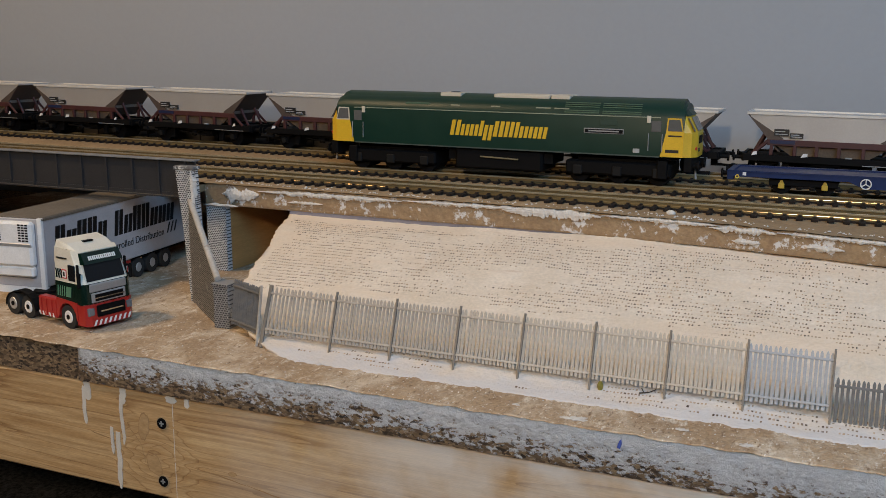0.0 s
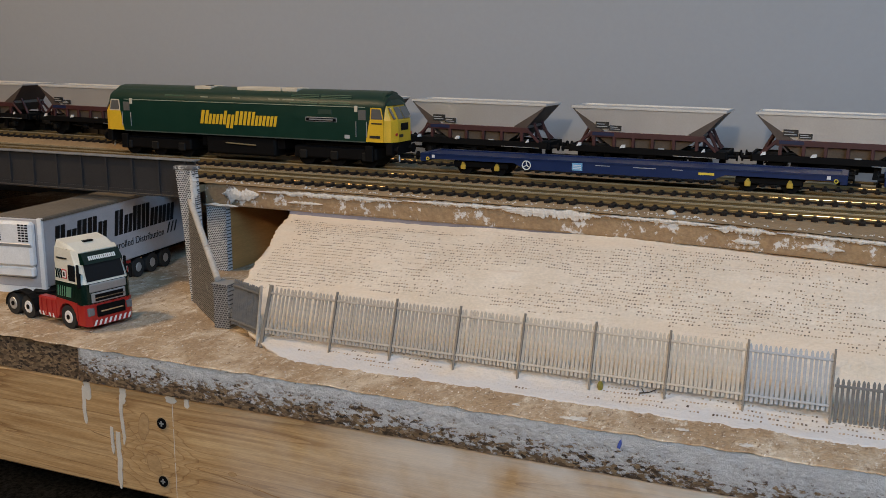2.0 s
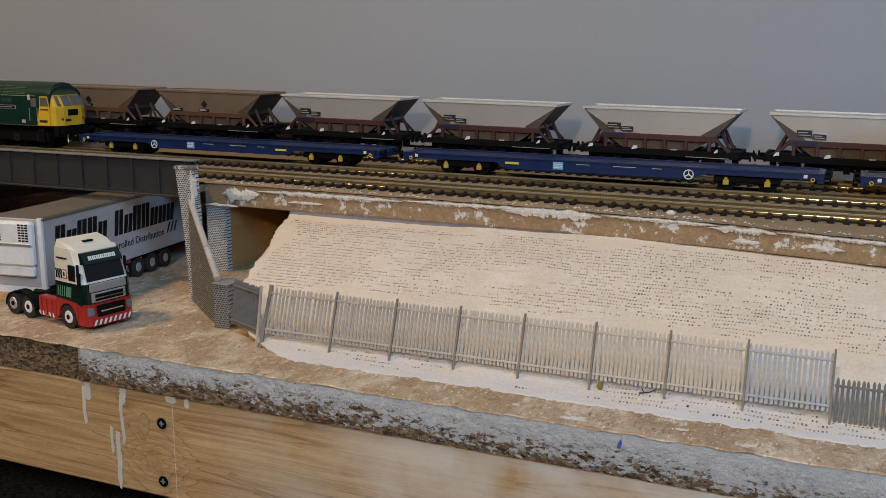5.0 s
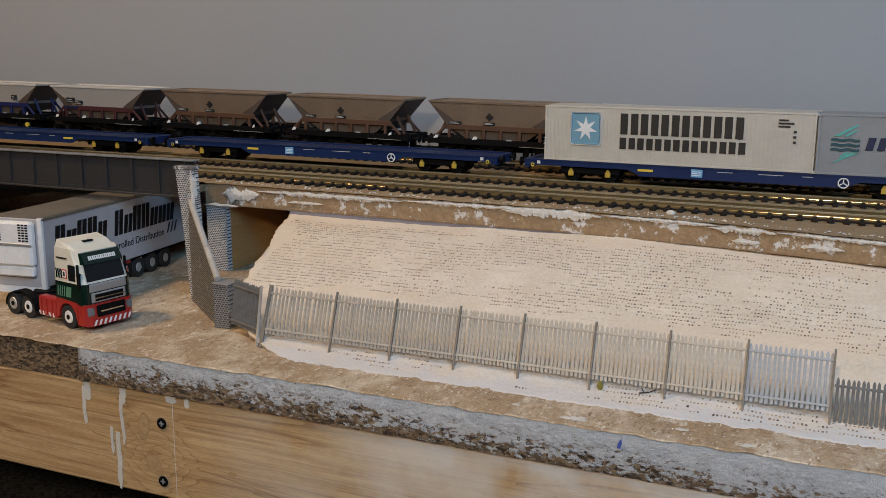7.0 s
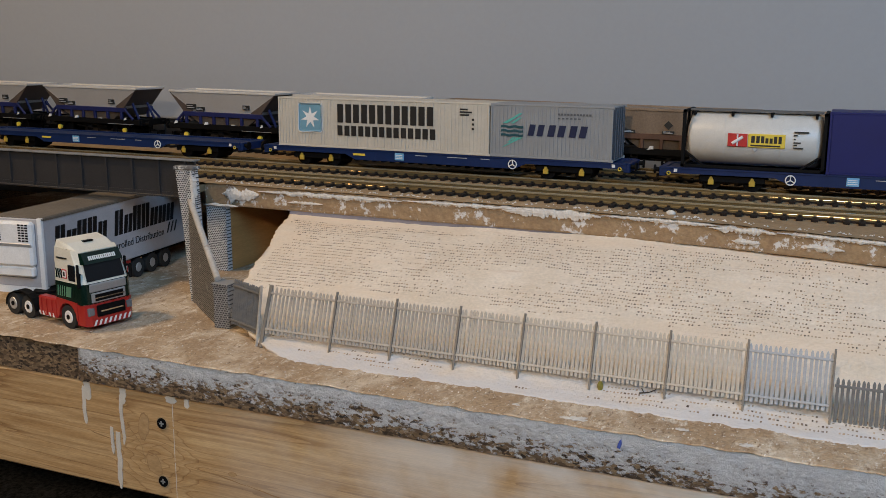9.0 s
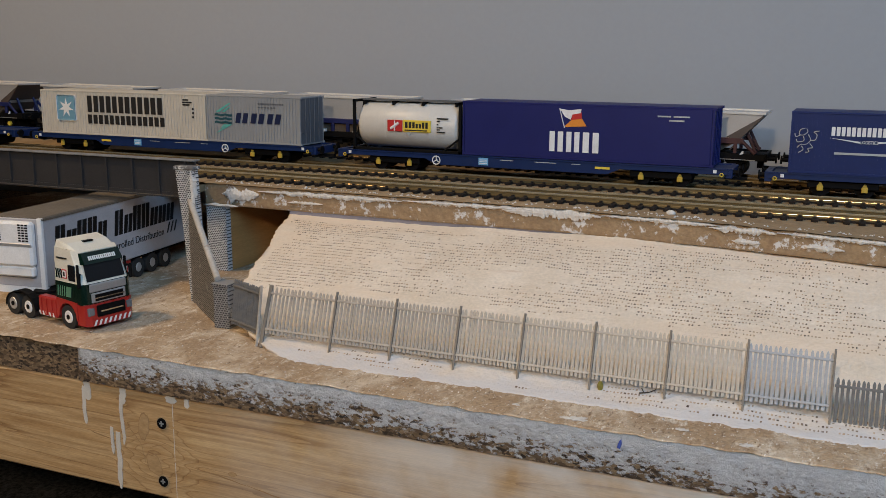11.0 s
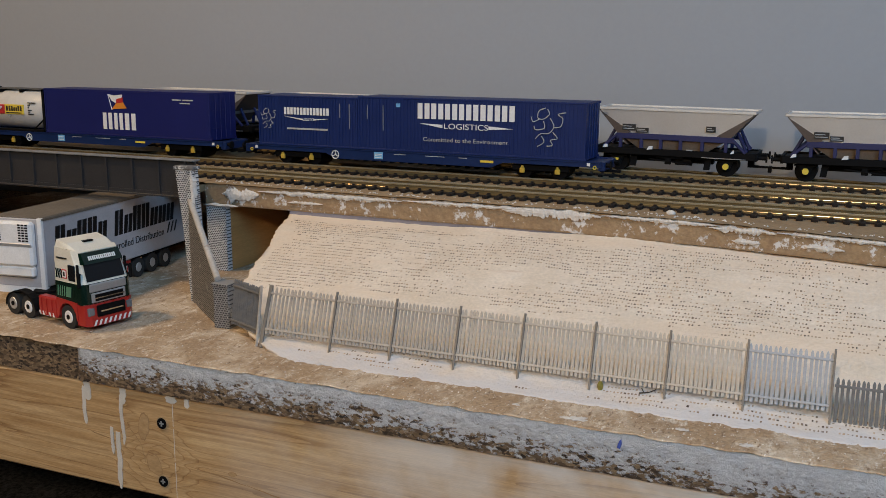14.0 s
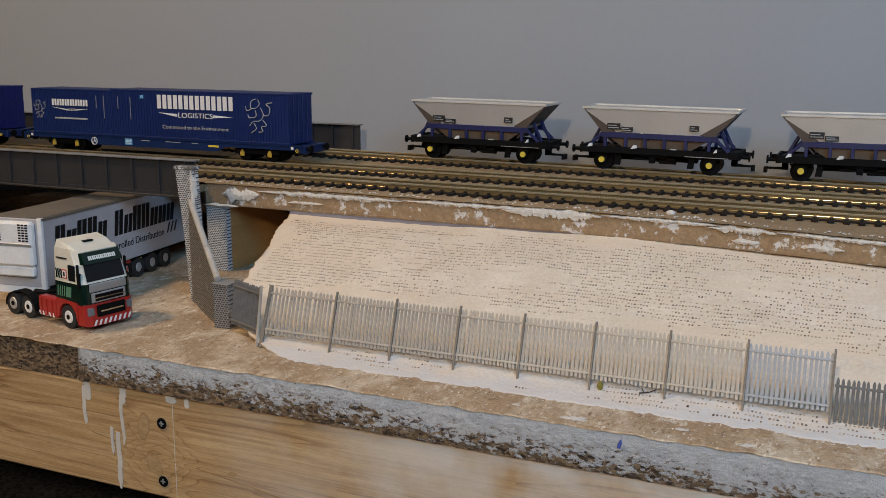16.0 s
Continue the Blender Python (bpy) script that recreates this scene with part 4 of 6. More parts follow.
for a, b in ((0.0, 0.63), (0.64, 1.0)):
    q, s = p0.lerp(p1, a), p0.lerp(p1, b)
    za, zb = 59.6 - 34 * a, 59.6 - 34 * b
    m = -nrm * 0.5
    cop = B()
    ends = [(p.x + m.x, p.y + m.y, z) for p, z in ((q, za), (s, zb))]
    rod(cop, ends[0], ends[1], 1.75, 12)
    part("coping", cop, STONE, abutment, "pale grey coping stone")
for k, (x, za, zb, w) in enumerate(((-343.4, 46, 77, 1.6), (-343.0, 60, 74, 2.0), (-342.6, 20, 44, 1.0))):
    bead, prev = B(), None
    n = int((zb - za) / 0.6)
    for i in range(n + 1):
        z = za + (zb - za) * i / n
        f = min(1.0, 5.0 * min(i, n - i) / n + 0.1)
        a = noise.noise(Vector((z * 0.25, k * 4.0, 1))) + 0.7 * noise.noise(Vector((z * 0.9, k * 4.0, 6)))
        hw, lean_x = w * f * (0.7 + 0.6 * a), x - (z - 44) * 0.03 if z > 44 else x
        row = [bead.verts.new(V(lean_x - hw, 438.6, z)), bead.verts.new(V(lean_x - hw * 0.4, 437.0 - 0.4 * a, z)), bead.verts.new(V(lean_x + hw * 0.5, 437.2, z)), bead.verts.new(V(lean_x + hw, 439.5, z)), bead.verts.new(V(lean_x, 441.5, z))]
        if prev:
            for c in range(5):
                bead.faces.new((prev[c], prev[(c + 1) % 5], row[(c + 1) % 5], row[c]))
        prev = row
    bmesh.ops.recalc_face_normals(bead, faces=bead.faces[:])
    part("plaster_bead", bead, PLASTER_LUMP, abutment, "ragged bead of dried plaster")
part("side_pier", box(B(), -391, -375.4, 511, 516, 0, 43, 0.3), BRICK_XZ, abutment, "brick card with whitened mortar")
part("plaster_top", ragged_smear(-392, -366, 43.6, 1.0, 21, 511.0, 2.0), PLASTER_LUMP, abutment, "lumpy plaster bead")
single("abutment_board", box(B(), -382, -375.6, 516.3, 737, 0, 42.9), PLY, "brown varnished plywood board closing the abutment", "plywood board", "structure")

# ---- palisade fence ----


def fence_panel(width, mat, dark_post=None, pales=16, height=29.0):
    f = thing("palisade_fence_panel", "grey plastic palisade fence panel leaning back on the slope", "fence", group="palisade fence panels")
    for z in (7.6, 25.2):
        part("rail", box(B(), 0, width, -1.1, -0.3, z - 0.5, z + 0.5, 0.1), mat, f)
    step = width / pales
    shape = B()
    prism(shape, [(-0.6, 5.2), (0.6, 5.2), (0.6, height - 1.9), (0.3, height - 1.0), (0.0, height - 0.7), (-0.3, height - 1.0), (-0.6, height - 1.9)], -0.35, 0.2)
    box(shape, -0.18, 0.18, -0.6, -0.35, 5.4, height - 2.5)
    me = mesh_of("pale", shape, mat)
    for i in range(pales):
        ob = new("pale", me)
        ob.parent = f
        ob.location = V((i + 0.5) * step + random.uniform(-0.1, 0.1), 0, random.uniform(-0.25, 0.25))
        ob.rotation_euler = (0, random.uniform(-0.012, 0.012), 0)
    part("post", box(B(), width - 0.42, width + 0.42, -1.5, -0.3, -1.2, height + 0.6, 0.12), dark_post or FENCE_POST, f)
    return f


random.seed(3)
posts = [(-262, 391.0), (-224.3, 390.5), (-192.5, 390.0), (-160.5, 389.5), (-130.0, 389.8), (-98.0, 390.2), (-66.5, 391), (-35.5, 391.5), (-3.2, 392.0)]
lean = math.degrees(math.atan2(9.5, 27.0))
first = fence_panel(26, FENCE_DARK, FENCE, 15)
first.matrix_basis = Matrix.Translation(V(-289, 393, 0.5)) @ pose(0, 0, 0, 0, 0, -24) @ pose(0, 0, 0, -lean * 0.4, 0, 0)
for k, (a, b) in enumerate(zip(posts, posts[1:])):
    f = fence_panel(b[0] - a[0], FENCE_BLUE if k == 7 else FENCE_LIT if k > 2 else FENCE, None, 17)
    f.matrix_basis = Matrix.Translation(V(a[0], 381.5, 1.5)) @ pose(0, 0, 0, -lean, 0, 0)
    if k == 7:
        tagged(f, "pale grey plastic palisade fence panel leaning back on the slope")
f = fence_panel(33, FENCE_DARK, FENCE_DARK, 18)
f.matrix_basis = Matrix.Translation(V(-2.4, 381, -8.0)) @ pose(0, 0, 0, -lean * 0.5, 0, 0)
tagged(f, "dark grey palisade fence panel set lower than its neighbour")
post = thing("fence_post", "grey fence post leaning at the corner of the fence", "fence post", (-262.5, 380.5, 0.5))
part("post", box(B(), -0.9, 0.9, -0.7, 0.7, -0.5, 30.5, 0.2), FENCE_POST, post)
post.matrix_basis = post.matrix_basis @ pose(0, 0, 0, -lean, 2, 0)

# ---- tracks ----
random.seed(7)
RAIL_HEAD = [(-0.4, -1.3), (0.4, -1.3), (0.9, -1.0), (0.88, -0.3), (0.8, -0.1), (0.6, 0.0), (-0.6, 0.0), (-0.8, -0.1), (-0.88, -0.3), (-0.9, -1.0)]
RAIL_WEB = [(-1.3, -3.6), (1.3, -3.6), (1.3, -3.1), (0.45, -2.7), (0.4, -1.2), (-0.4, -1.2), (-0.4, -2.4), (-0.48, -2.7), (-1.3, -3.1)]


def sleeper_mesh():
    bm = box(B(), -1.7, 1.7, -16.3, 16.3, 56.2, 57.9, 0.25)
    for y in (-8.25, 8.25):
        for s in (-1, 1):
            box(bm, -0.9, 0.9, y + s * 1.0 - 0.6, y + s * 1.0 + 0.6, 57.7, 58.7)
    box(bm, -0.7, 0.7, -17.0, -16.2, 56.4, 57.6)
    return mesh_of("sleeper", bm, SLEEPER)


def rail(y, shape, ty):
    bm = B()
    rows = []
    for x in (-2690, -800, 0, 2690):
        rows.append([(x, y + a, RAIL_Z + lift(x, ty) + b) for a, b in shape])
    return loft(bm, rows)


shared_sleeper = sleeper_mesh()
JOINT_X = -138.0  # a sleeper is missing at the rail joint
for ty in TRACKS:
    tr = thing("railway_track", "double-railed model track with dark sleepers and brassy worn rails", "track", (0, ty, 0), group="parallel tracks", kind="structure")
    for y in (-8.25, 8.25):
        web = part("rail", rail(y, RAIL_WEB, ty), RAIL_SIDE, tr, "brown rail web")
        part("sleeper_tie", rail(y, [(-1.9, -5.1), (-0.9, -5.1), (-0.9, -3.7), (-1.9, -3.7)], ty), SLEEPER, tr, "dark moulded strip joining the sleepers")
        part("rail_head", rail(y, RAIL_HEAD, ty), RAIL, web, "worn brassy rail head")
    x = -742.0
    while x < 40:
        if ty == TRACKS[0] and abs(x - JOINT_X) < 4.0:
            x += 7.6
            continue
        ob = new("sleeper", shared_sleeper)
        ob.parent = tr
        ob.location = V(x + random.uniform(-0.25, 0.25), random.uniform(-0.3, 0.3), lift(x, ty))
        ob.rotation_euler = (0, 0, random.uniform(-0.01, 0.01))
        x += 7.6
    far = B()
    for x0, x1 in ((-2690, -745), (44, 2690)):
        x = x0
        while x < x1:
            box(far, x - 1.7, x + 1.7, -16.3, 16.3, 56.2, 57.9)
            x += 7.6
    ob = part("far_sleepers", far, SLEEPER, tr)
    tagged(ob, kind="stuff")

# ---- lorry ----


AXLE_YELLOW = plain("axle_cover_yellow", (0.50, 0.33, 0.04), 0.55)


def wheel_parts(parent, x, y, z, r, width, near, rim_mat, hub=True):
    w = part("wheel", rod(B(), (x, y, z), (x, y + near * width, z), r, 24), TYRE, parent)
    part("rim", rod(B(), (x, y + near * (width - 0.3), z), (x, y + near * (width + 0.35), z), r * 0.58, 20, r * 0.5), rim_mat, w)
    if hub:
        part("hub", rod(B(), (x, y + near * (width + 0.3), z), (x, y + near * (width + 0.6), z), r * 0.22, 12), BLACK, w)
    return w


def lorry_tractor():
    t = thing("lorry_tractor", "cream, dark green and red model lorry tractor parked on the ground", "lorry", (-368.6, 381.2, 0.2), -10.8)
    t.matrix_basis = t.matrix_basis @ Matrix.Diagonal((0.90, 0.90, 0.90, 1))
    part("chassis", box(box(B(), -58, 10, -6, 6, 7, 11), -58, -30, -9, 9, 9, 12.5), BLACK, t)
    for x, rim in ((0.0, WHITE), (-39.5, WHITE), (-55.0, SILVER)):
        for near in (-1, 1):
            wheel_parts(t, x, near * 11.6, 6.9, 6.9, 4.4, near, rim)
    for near in (-1, 1):
        a, b = (-16.6, -11.0) if near < 0 else (11.0, 16.6)
        bm = B()
        outer = [(-47 + 8.8 * math.cos(math.radians(k)) * (1.75 if abs(math.cos(math.radians(k))) > 0.5 else 1.4), 6.0 + 10.2 * math.sin(math.radians(k))) for k in range(0, 181, 20)]
        inner = [(x * 0.96 - 47 * 0.04, z - 1.0) for x, z in outer][::-1]
        prism(bm, outer + inner, a, b)
        part("rear_mudguard", bm, BLACK, t)
        bm = B()
        arch = [(8.2 * math.cos(math.radians(k)), 6.9 + 8.2 * math.sin(math.radians(k))) for k in range(180, -1, -20)]
        prism(bm, [(-10, 5.0), (-10, 17.5), (9.5, 16.5), (9.5, 5.0)] + [(p[0], p[1]) for p in arch[::-1]], a, b + (0.2 if near > 0 else 0))
        part("lower_body", bm, TRUCK_RED, t, "red lower cab body with wheel arch")
        bm = box(B(), -28, -10.3, a, b, 4.2, 16, 0.8)
        for x in (-25, -20, -15):
            box(bm, x - 0.5, x + 0.5, a - 0.4 if near < 0 else b, a if near < 0 else b + 0.4, 5, 15)
        part("side_tank", bm, TRUCK_RED, t, "red side tank")
        bm = B()
        for i in range(5):
            prism(bm, [(-27 + i * 3.2, 4.6), (-25.6 + i * 3.2, 4.6), (-26.6 + i * 3.2, 7.0), (-28 + i * 3.2, 7.0)], a - 0.12 if near < 0 else b, a if near < 0 else b + 0.12)
        part("warning_stripes", bm, WHITE, t)
    lower = loft(B(), [[(-10, -16.3, 15.5), (-10, 16.3, 15.5), (-10, 16.3, 27.5), (-10, -16.3, 27.5)], [(14, -16.3, 15.5), (14, 16.3, 15.5), (13.4, 16.3, 27.5), (13.4, -16.3, 27.5)], [(16.3, -14, 15.5), (16.3, 14, 15.5), (15.2, 14, 27.5), (15.2, -14, 27.5)]])
    part("cab_lower", lower, TRUCK_GREEN, t, "dark green glossy cab body")
    upper = loft(B(), [[(-10, -16.2, 27.5), (-10, 16.2, 27.5), (-10, 15.4, 47.5), (-10, -15.4, 47.5)], [(12.8, -16.2, 27.5), (12.8, 16.2, 27.5), (4.5, 15.2, 46.0), (4.5, -15.2, 46.0)], [(15.2, -13.8, 27.5), (15.2, 13.8, 27.5), (8.5, 13.0, 45.2), (8.5, -13.0, 45.2)]])
    part("cab_upper", upper, TRUCK_CREAM, t, "cream upper cab")
    part("roof_deflector", loft(B(), [[(-10, -14.8, 47.3), (-10, 14.8, 47.3), (-10, 13.6, 51.2), (-10, -13.6, 51.2)], [(2, -14.6, 46.6), (2, 14.6, 46.6), (-1, 13.2, 49.4), (-1, -13.2, 49.4)], [(6.5, -12.4, 45.6), (6.5, 12.4, 45.6), (5.5, 12, 46.2), (5.5, -12, 46.2)]]), TRUCK_CREAM, t, "cream moulded roof")
    part("roof_hatch", box(B(), -3, 1, -3.2, 3.2, 48.9, 49.6), BLACK, t)
    screen = loft(B(), [[(14.9, -12.9, 28.6), (14.9, 12.9, 28.6), (14.9, 12.9, 28.8), (14.9, -12.9, 28.8)], [(12.0, -12.3, 39.2), (12.0, 12.3, 39.2), (11.2, 12.3, 39.2), (11.2, -12.3, 39.2)]])
    part("windscreen", screen, GLASS, t, "dark windscreen")
    visor = loft(B(), [[(10.6, -13.6, 38.6), (10.6, 13.6, 38.6), (14.0, 13.0, 38.6), (14.0, -13.0, 38.6)], [(8.8, -13.2, 44.8), (8.8, 13.2, 44.8), (10.4, 12.6, 44.8), (10.4, -12.6, 44.8)]])
    part("sun_visor", visor, TRUCK_GREEN, t, "dark green headboard")
    bm = B()
    for i in range(7):
        y = -9.2 + i * 2.65
        prism(bm, [(0, 0), (0.25, 0), (0.25, 2.5), (0, 2.5)], 0, 0.9)
        prism(bm, [(0, 0), (0.25, 0), (0.25, 2.5), (0, 2.5)], 1.3, 2.1)
        bmesh.ops.translate(bm, verts=bm.verts[-16:], vec=V(0, y, 0))
    bmesh.ops.transform(bm, matrix=Matrix.Translation(V(12.9, 0, 40.5)) @ pose(0, 0, 0, 0, -30, 0), verts=bm.verts[:])
    part("brand_bars", bm, WHITE, t, "white brand word shown as plain bars")
    part("radiator_grille", box(box(B(), 15.4, 16.9, -11.5, 11.5, 16.2, 22.0, 0.5), 15.4, 16.6, -12.5, 12.5, 22.4, 27.4, 0.6), SILVER, t, "silver front panel")
    part("grille_mesh", box(B(), 16.5, 17.2, -9.6, 9.6, 17.2, 21.2, 0.3), BLACK, t, "black grille")
    part("grille_bar", box(B(), 17.1, 17.5, -10, 10, 18.8, 19.4), CHROME, t)
    bumper = loft(B(), [[(9, -16.4, 3.6), (9, 16.4, 3.6), (9, 16.4, 15.8), (9, -16.4, 15.8)], [(15.5, -16.0, 3.2), (15.5, 16.0, 3.2), (15.5, 16.0, 15.8), (15.5, -16.0, 15.8)], [(18.0, -13, 3.2), (18.0, 13, 3.2), (17.2, 13, 15.8), (17.2, -13, 15.8)]])
    part("bumper", bumper, TRUCK_RED, t, "red bumper")
    part("lower_grille", box(B(), 17.0, 18.6, -9.5, 9.5, 8.2, 14.8, 0.4), BLACK, t, "black lower air intake")
    part("lower_bar", box(B(), 18.4, 18.9, -7.5, 7.5, 11.0, 11.8), CHROME, t)
    bm = B()
    for i in range(8):
        y = -12.6 + i * 3.3
        for k in range(1):
            a = [bm.verts.new(V(18.35, y, 3.5)), bm.verts.new(V(18.35, y + 1.5, 3.5)), bm.verts.new(V(18.15, y + 3.0, 6.6)), bm.verts.new(V(18.15, y + 1.5, 6.6))]
            bm.faces.new(a)
    part("warning_chevrons", bm, WHITE, t, "white diagonal warning stripes")
    for near in (-1, 1):
        part("headlight", box(B(), 15.6, 17.7, min(near * 10.6, near * 15.0), max(near * 10.6, near * 15.0), 9.0, 14.0, 0.6), plain("headlight_grey", (0.16, 0.16, 0.17), 0.2), t, "smoky grey headlight")
        part("side_window", box(B(), 2.5, 9.0, *( (-16.45, -15.6) if near < 0 else (15.6, 16.45)), 28.6, 38.0, 0.4), GLASS, t, "dark side window")
        m = part("mirror", box(B(), 13.2, 15.0, *((-18.8, -16.4) if near < 0 else (16.4, 18.8)), 26, 34.5, 0.7), BLACK, t, "door mirror")
        part("mirror_arm", box(B(), 11.5, 13.8, *((-17.2, -15.8) if near < 0 else (15.8, 17.2)), 33, 34.2), BLACK, m)
        part("wind_deflector", box(B(), 10.4, 12.4, *((-16.6, -15.6) if near < 0 else (15.6, 16.6)), 27.8, 39.0, 0.3), BLACK, t)
    bm = B()
    for i in range(4):
        prism(bm, [(-9.2 + i * 1.6, 29.5), (-8.4 + i * 1.6, 29.5), (-7.4 + i * 1.6, 32.2), (-8.4 + i * 1.6, 35), (-9.2 + i * 1.6, 35), (-8.2 + i * 1.6, 32.2)], -16.45, -16.2)
    part("side_chevrons", bm, TRUCK_GREEN, t, "green chevron marks")
    badge = part("badge", box(B(), -3.0, 1.4, -16.5, -16.2, 29.6, 35.0, 0.2), RED, t, "red-edged white badge")
    part("badge_field", box(B(), -2.5, 0.9, -16.6, -16.4, 30.2, 34.4, 0.1), WHITE, badge)
    part("badge_bar", box(B(), -1.6, 0.0, -16.68, -16.55, 31.0, 33.6, 0.1), INK, badge)
    bm = B()
    for i in range(4):
        prism(bm, [(-8.5 + i * 2.0, 19), (-7.7 + i * 2.0, 19), (-6.9 + i * 2.0, 25), (-7.7 + i * 2.0, 25)], -16.5, -16.3)
    prism(bm, [(-0.5, 19), (4, 19), (5, 25), (0.5, 25)], -16.5, -16.3)
    part("lower_marks", bm, plain("mark_green", (0.10, 0.24, 0.15), 0.4), t)
    part("number_bars", box(B(), -8, 1.5, -16.2, -15.6, 41.0, 41.7), INK, t, "line of unreadable small print as a bar")
    part("fifth_wheel", rod(B(), (-44, 0, 12.4), (-44, 0, 14.0), 7.5, 20), BLACK, t)


def lorry_trailer():
    # origin on the ground under the front near corner; the near side looks towards +x
    t = thing("lorry_trailer", "refrigerated lorry trailer, white body greyed for shade, with dusty brown roof under the bridge", "lorry trailer", (-407.0, 387.5, 0.2), 7.0)
    L, W = 168.0, 34.0
    part("body", box(B(), -W, 0, 0, L, 13.2, 51.6, 0.4), TRAILER_SHADED, t)
    part("roof", box(B(), -W + 0.8, -0.8, 0.8, L - 0.8, 51.6, 52.3, 0.2), ROOF_BROWN, t, "dusty brown roof")
    part("top_rail", box(B(), -0.2, 0.5, -0.2, L, 50.6, 52.0), ROOF_BROWN, t, "grimy roof edge")
    part("corner_post", box(B(), -2.4, 0.5, -0.7, 1.6, 9.4, 52.2, 0.3), WHITE, t, "white front corner post")
    part("corner_post", box(B(), -W - 0.5, -W + 2.4, -0.7, 1.6, 9.4, 52.2, 0.3), WHITE, t, "white front corner post")
    part("front_skirt", box(B(), -W, 0, 0, 3, 9.2, 13.2), WHITE, t)
    fr = part("fridge_unit", box(B(), -W + 3, -3.4, -5.0, 0, 25.5, 50.5, 1.4), WHITE, t, "white refrigeration unit")
    part("fridge_band", box(B(), -W + 2.7, -3.2, -5.3, -4.8, 36.8, 38.6, 0.2), SILVER, fr, "grey band")
    part("fridge_lower", box(B(), -W + 4, -4.4, -4.0, 0, 19.5, 25.5, 1.0), WHITE, fr)
    for x0 in (-11.2, -W + 5.0):
        bm = B()
        for r in range(7):
            for c in range(3):
                box(bm, x0 + c * 2.3, x0 + c * 2.3 + 1.6, -5.25, -4.9, 39.8 + r * 1.45, 40.6 + r * 1.45)
        part("vent_slots", bm, BLACK, fr, "dark slotted vent")
    # side livery: plain bars for the brand, generic words as letters
    for y0, n, w in ((9.0, 5, 9.6), (64.0, 7, 9.5)):
        for i in range(n):
            tall = 1.0 if i in (0, 2, 3) else 0.74
            bm = B()
            for k in (0.03, 0.51):
                y = y0 + (i + k) * w
                vs = [bm.verts.new(V(0.16, y, 30.5)), bm.verts.new(V(0.16, y + 0.41 * w, 30.5)), bm.verts.new(V(0.16, y + 0.41 * w + 2.0, 30.5 + 15.5 * tall)), bm.verts.new(V(0.16, y + 2.0, 30.5 + 15.5 * tall))]
                bm.faces.new(vs)
            bmesh.ops.solidify(bm, geom=bm.faces[:], thickness=-0.1 * MM)
            part("brand_bar", bm, INK, t, "black brand name shown as plain slanted bars" if i == 0 else "")
    lettering("Controlled Distribution", 6.4, 64.0, INK, t, (0.10, 54.0, 22.0), "side")
    bm = B()
    for i in range(3):
        y = 121 + i * 4.2
        vs = [bm.verts.new(V(0.16, y, 22.5)), bm.verts.new(V(0.16, y + 1.9, 22.5)), bm.verts.new(V(0.16, y + 5.2, 29.5)), bm.verts.new(V(0.16, y + 3.3, 29.5))]
        bm.faces.new(vs)
    part("slashes", bm, INK, t)
    part("chassis", box(B(), -W + 9, -9, 14, L - 4, 9, 13.2), BLACK, t)
    part("side_guard", box(B(), -1.6, -0.6, 58, 80, 5.5, 12.5), TRUCK_RED, t, "red side guard")
    bm = B()
    for i in range(3):
        vs = [bm.verts.new(V(-0.5, 74 + i * 2.2, 5.5)), bm.verts.new(V(-0.5, 75 + i * 2.2, 5.5)), bm.verts.new(V(-0.5, 76.2 + i * 2.2, 10)), bm.verts.new(V(-0.5, 75.2 + i * 2.2, 10))]
        bm.faces.new(vs)
    part("guard_stripes", bm, WHITE, t)
    for y in (88.0, 103.5, 119.0):
        for side in (1, -1):
            xo = 0.0 if side > 0 else -W
            w = part("wheel", rod(B(), (xo - side * 5, y, 6.3), (xo - side * 0.4, y, 6.3), 6.3, 20), TYRE, t)
            part("rim", rod(B(), (xo - side * 0.6, y, 6.3), (xo, y, 6.3), 3.2, 16, 2.6), SILVER, w)
            part("mudguard", box(B(), xo - 5.5 if side > 0 else xo, xo if side > 0 else xo + 5.5, y - 6.8, y + 6.8, 12.4, 13.3), BLACK, t)


lorry_tractor()
lorry_trailer()

# ---- locomotive ----


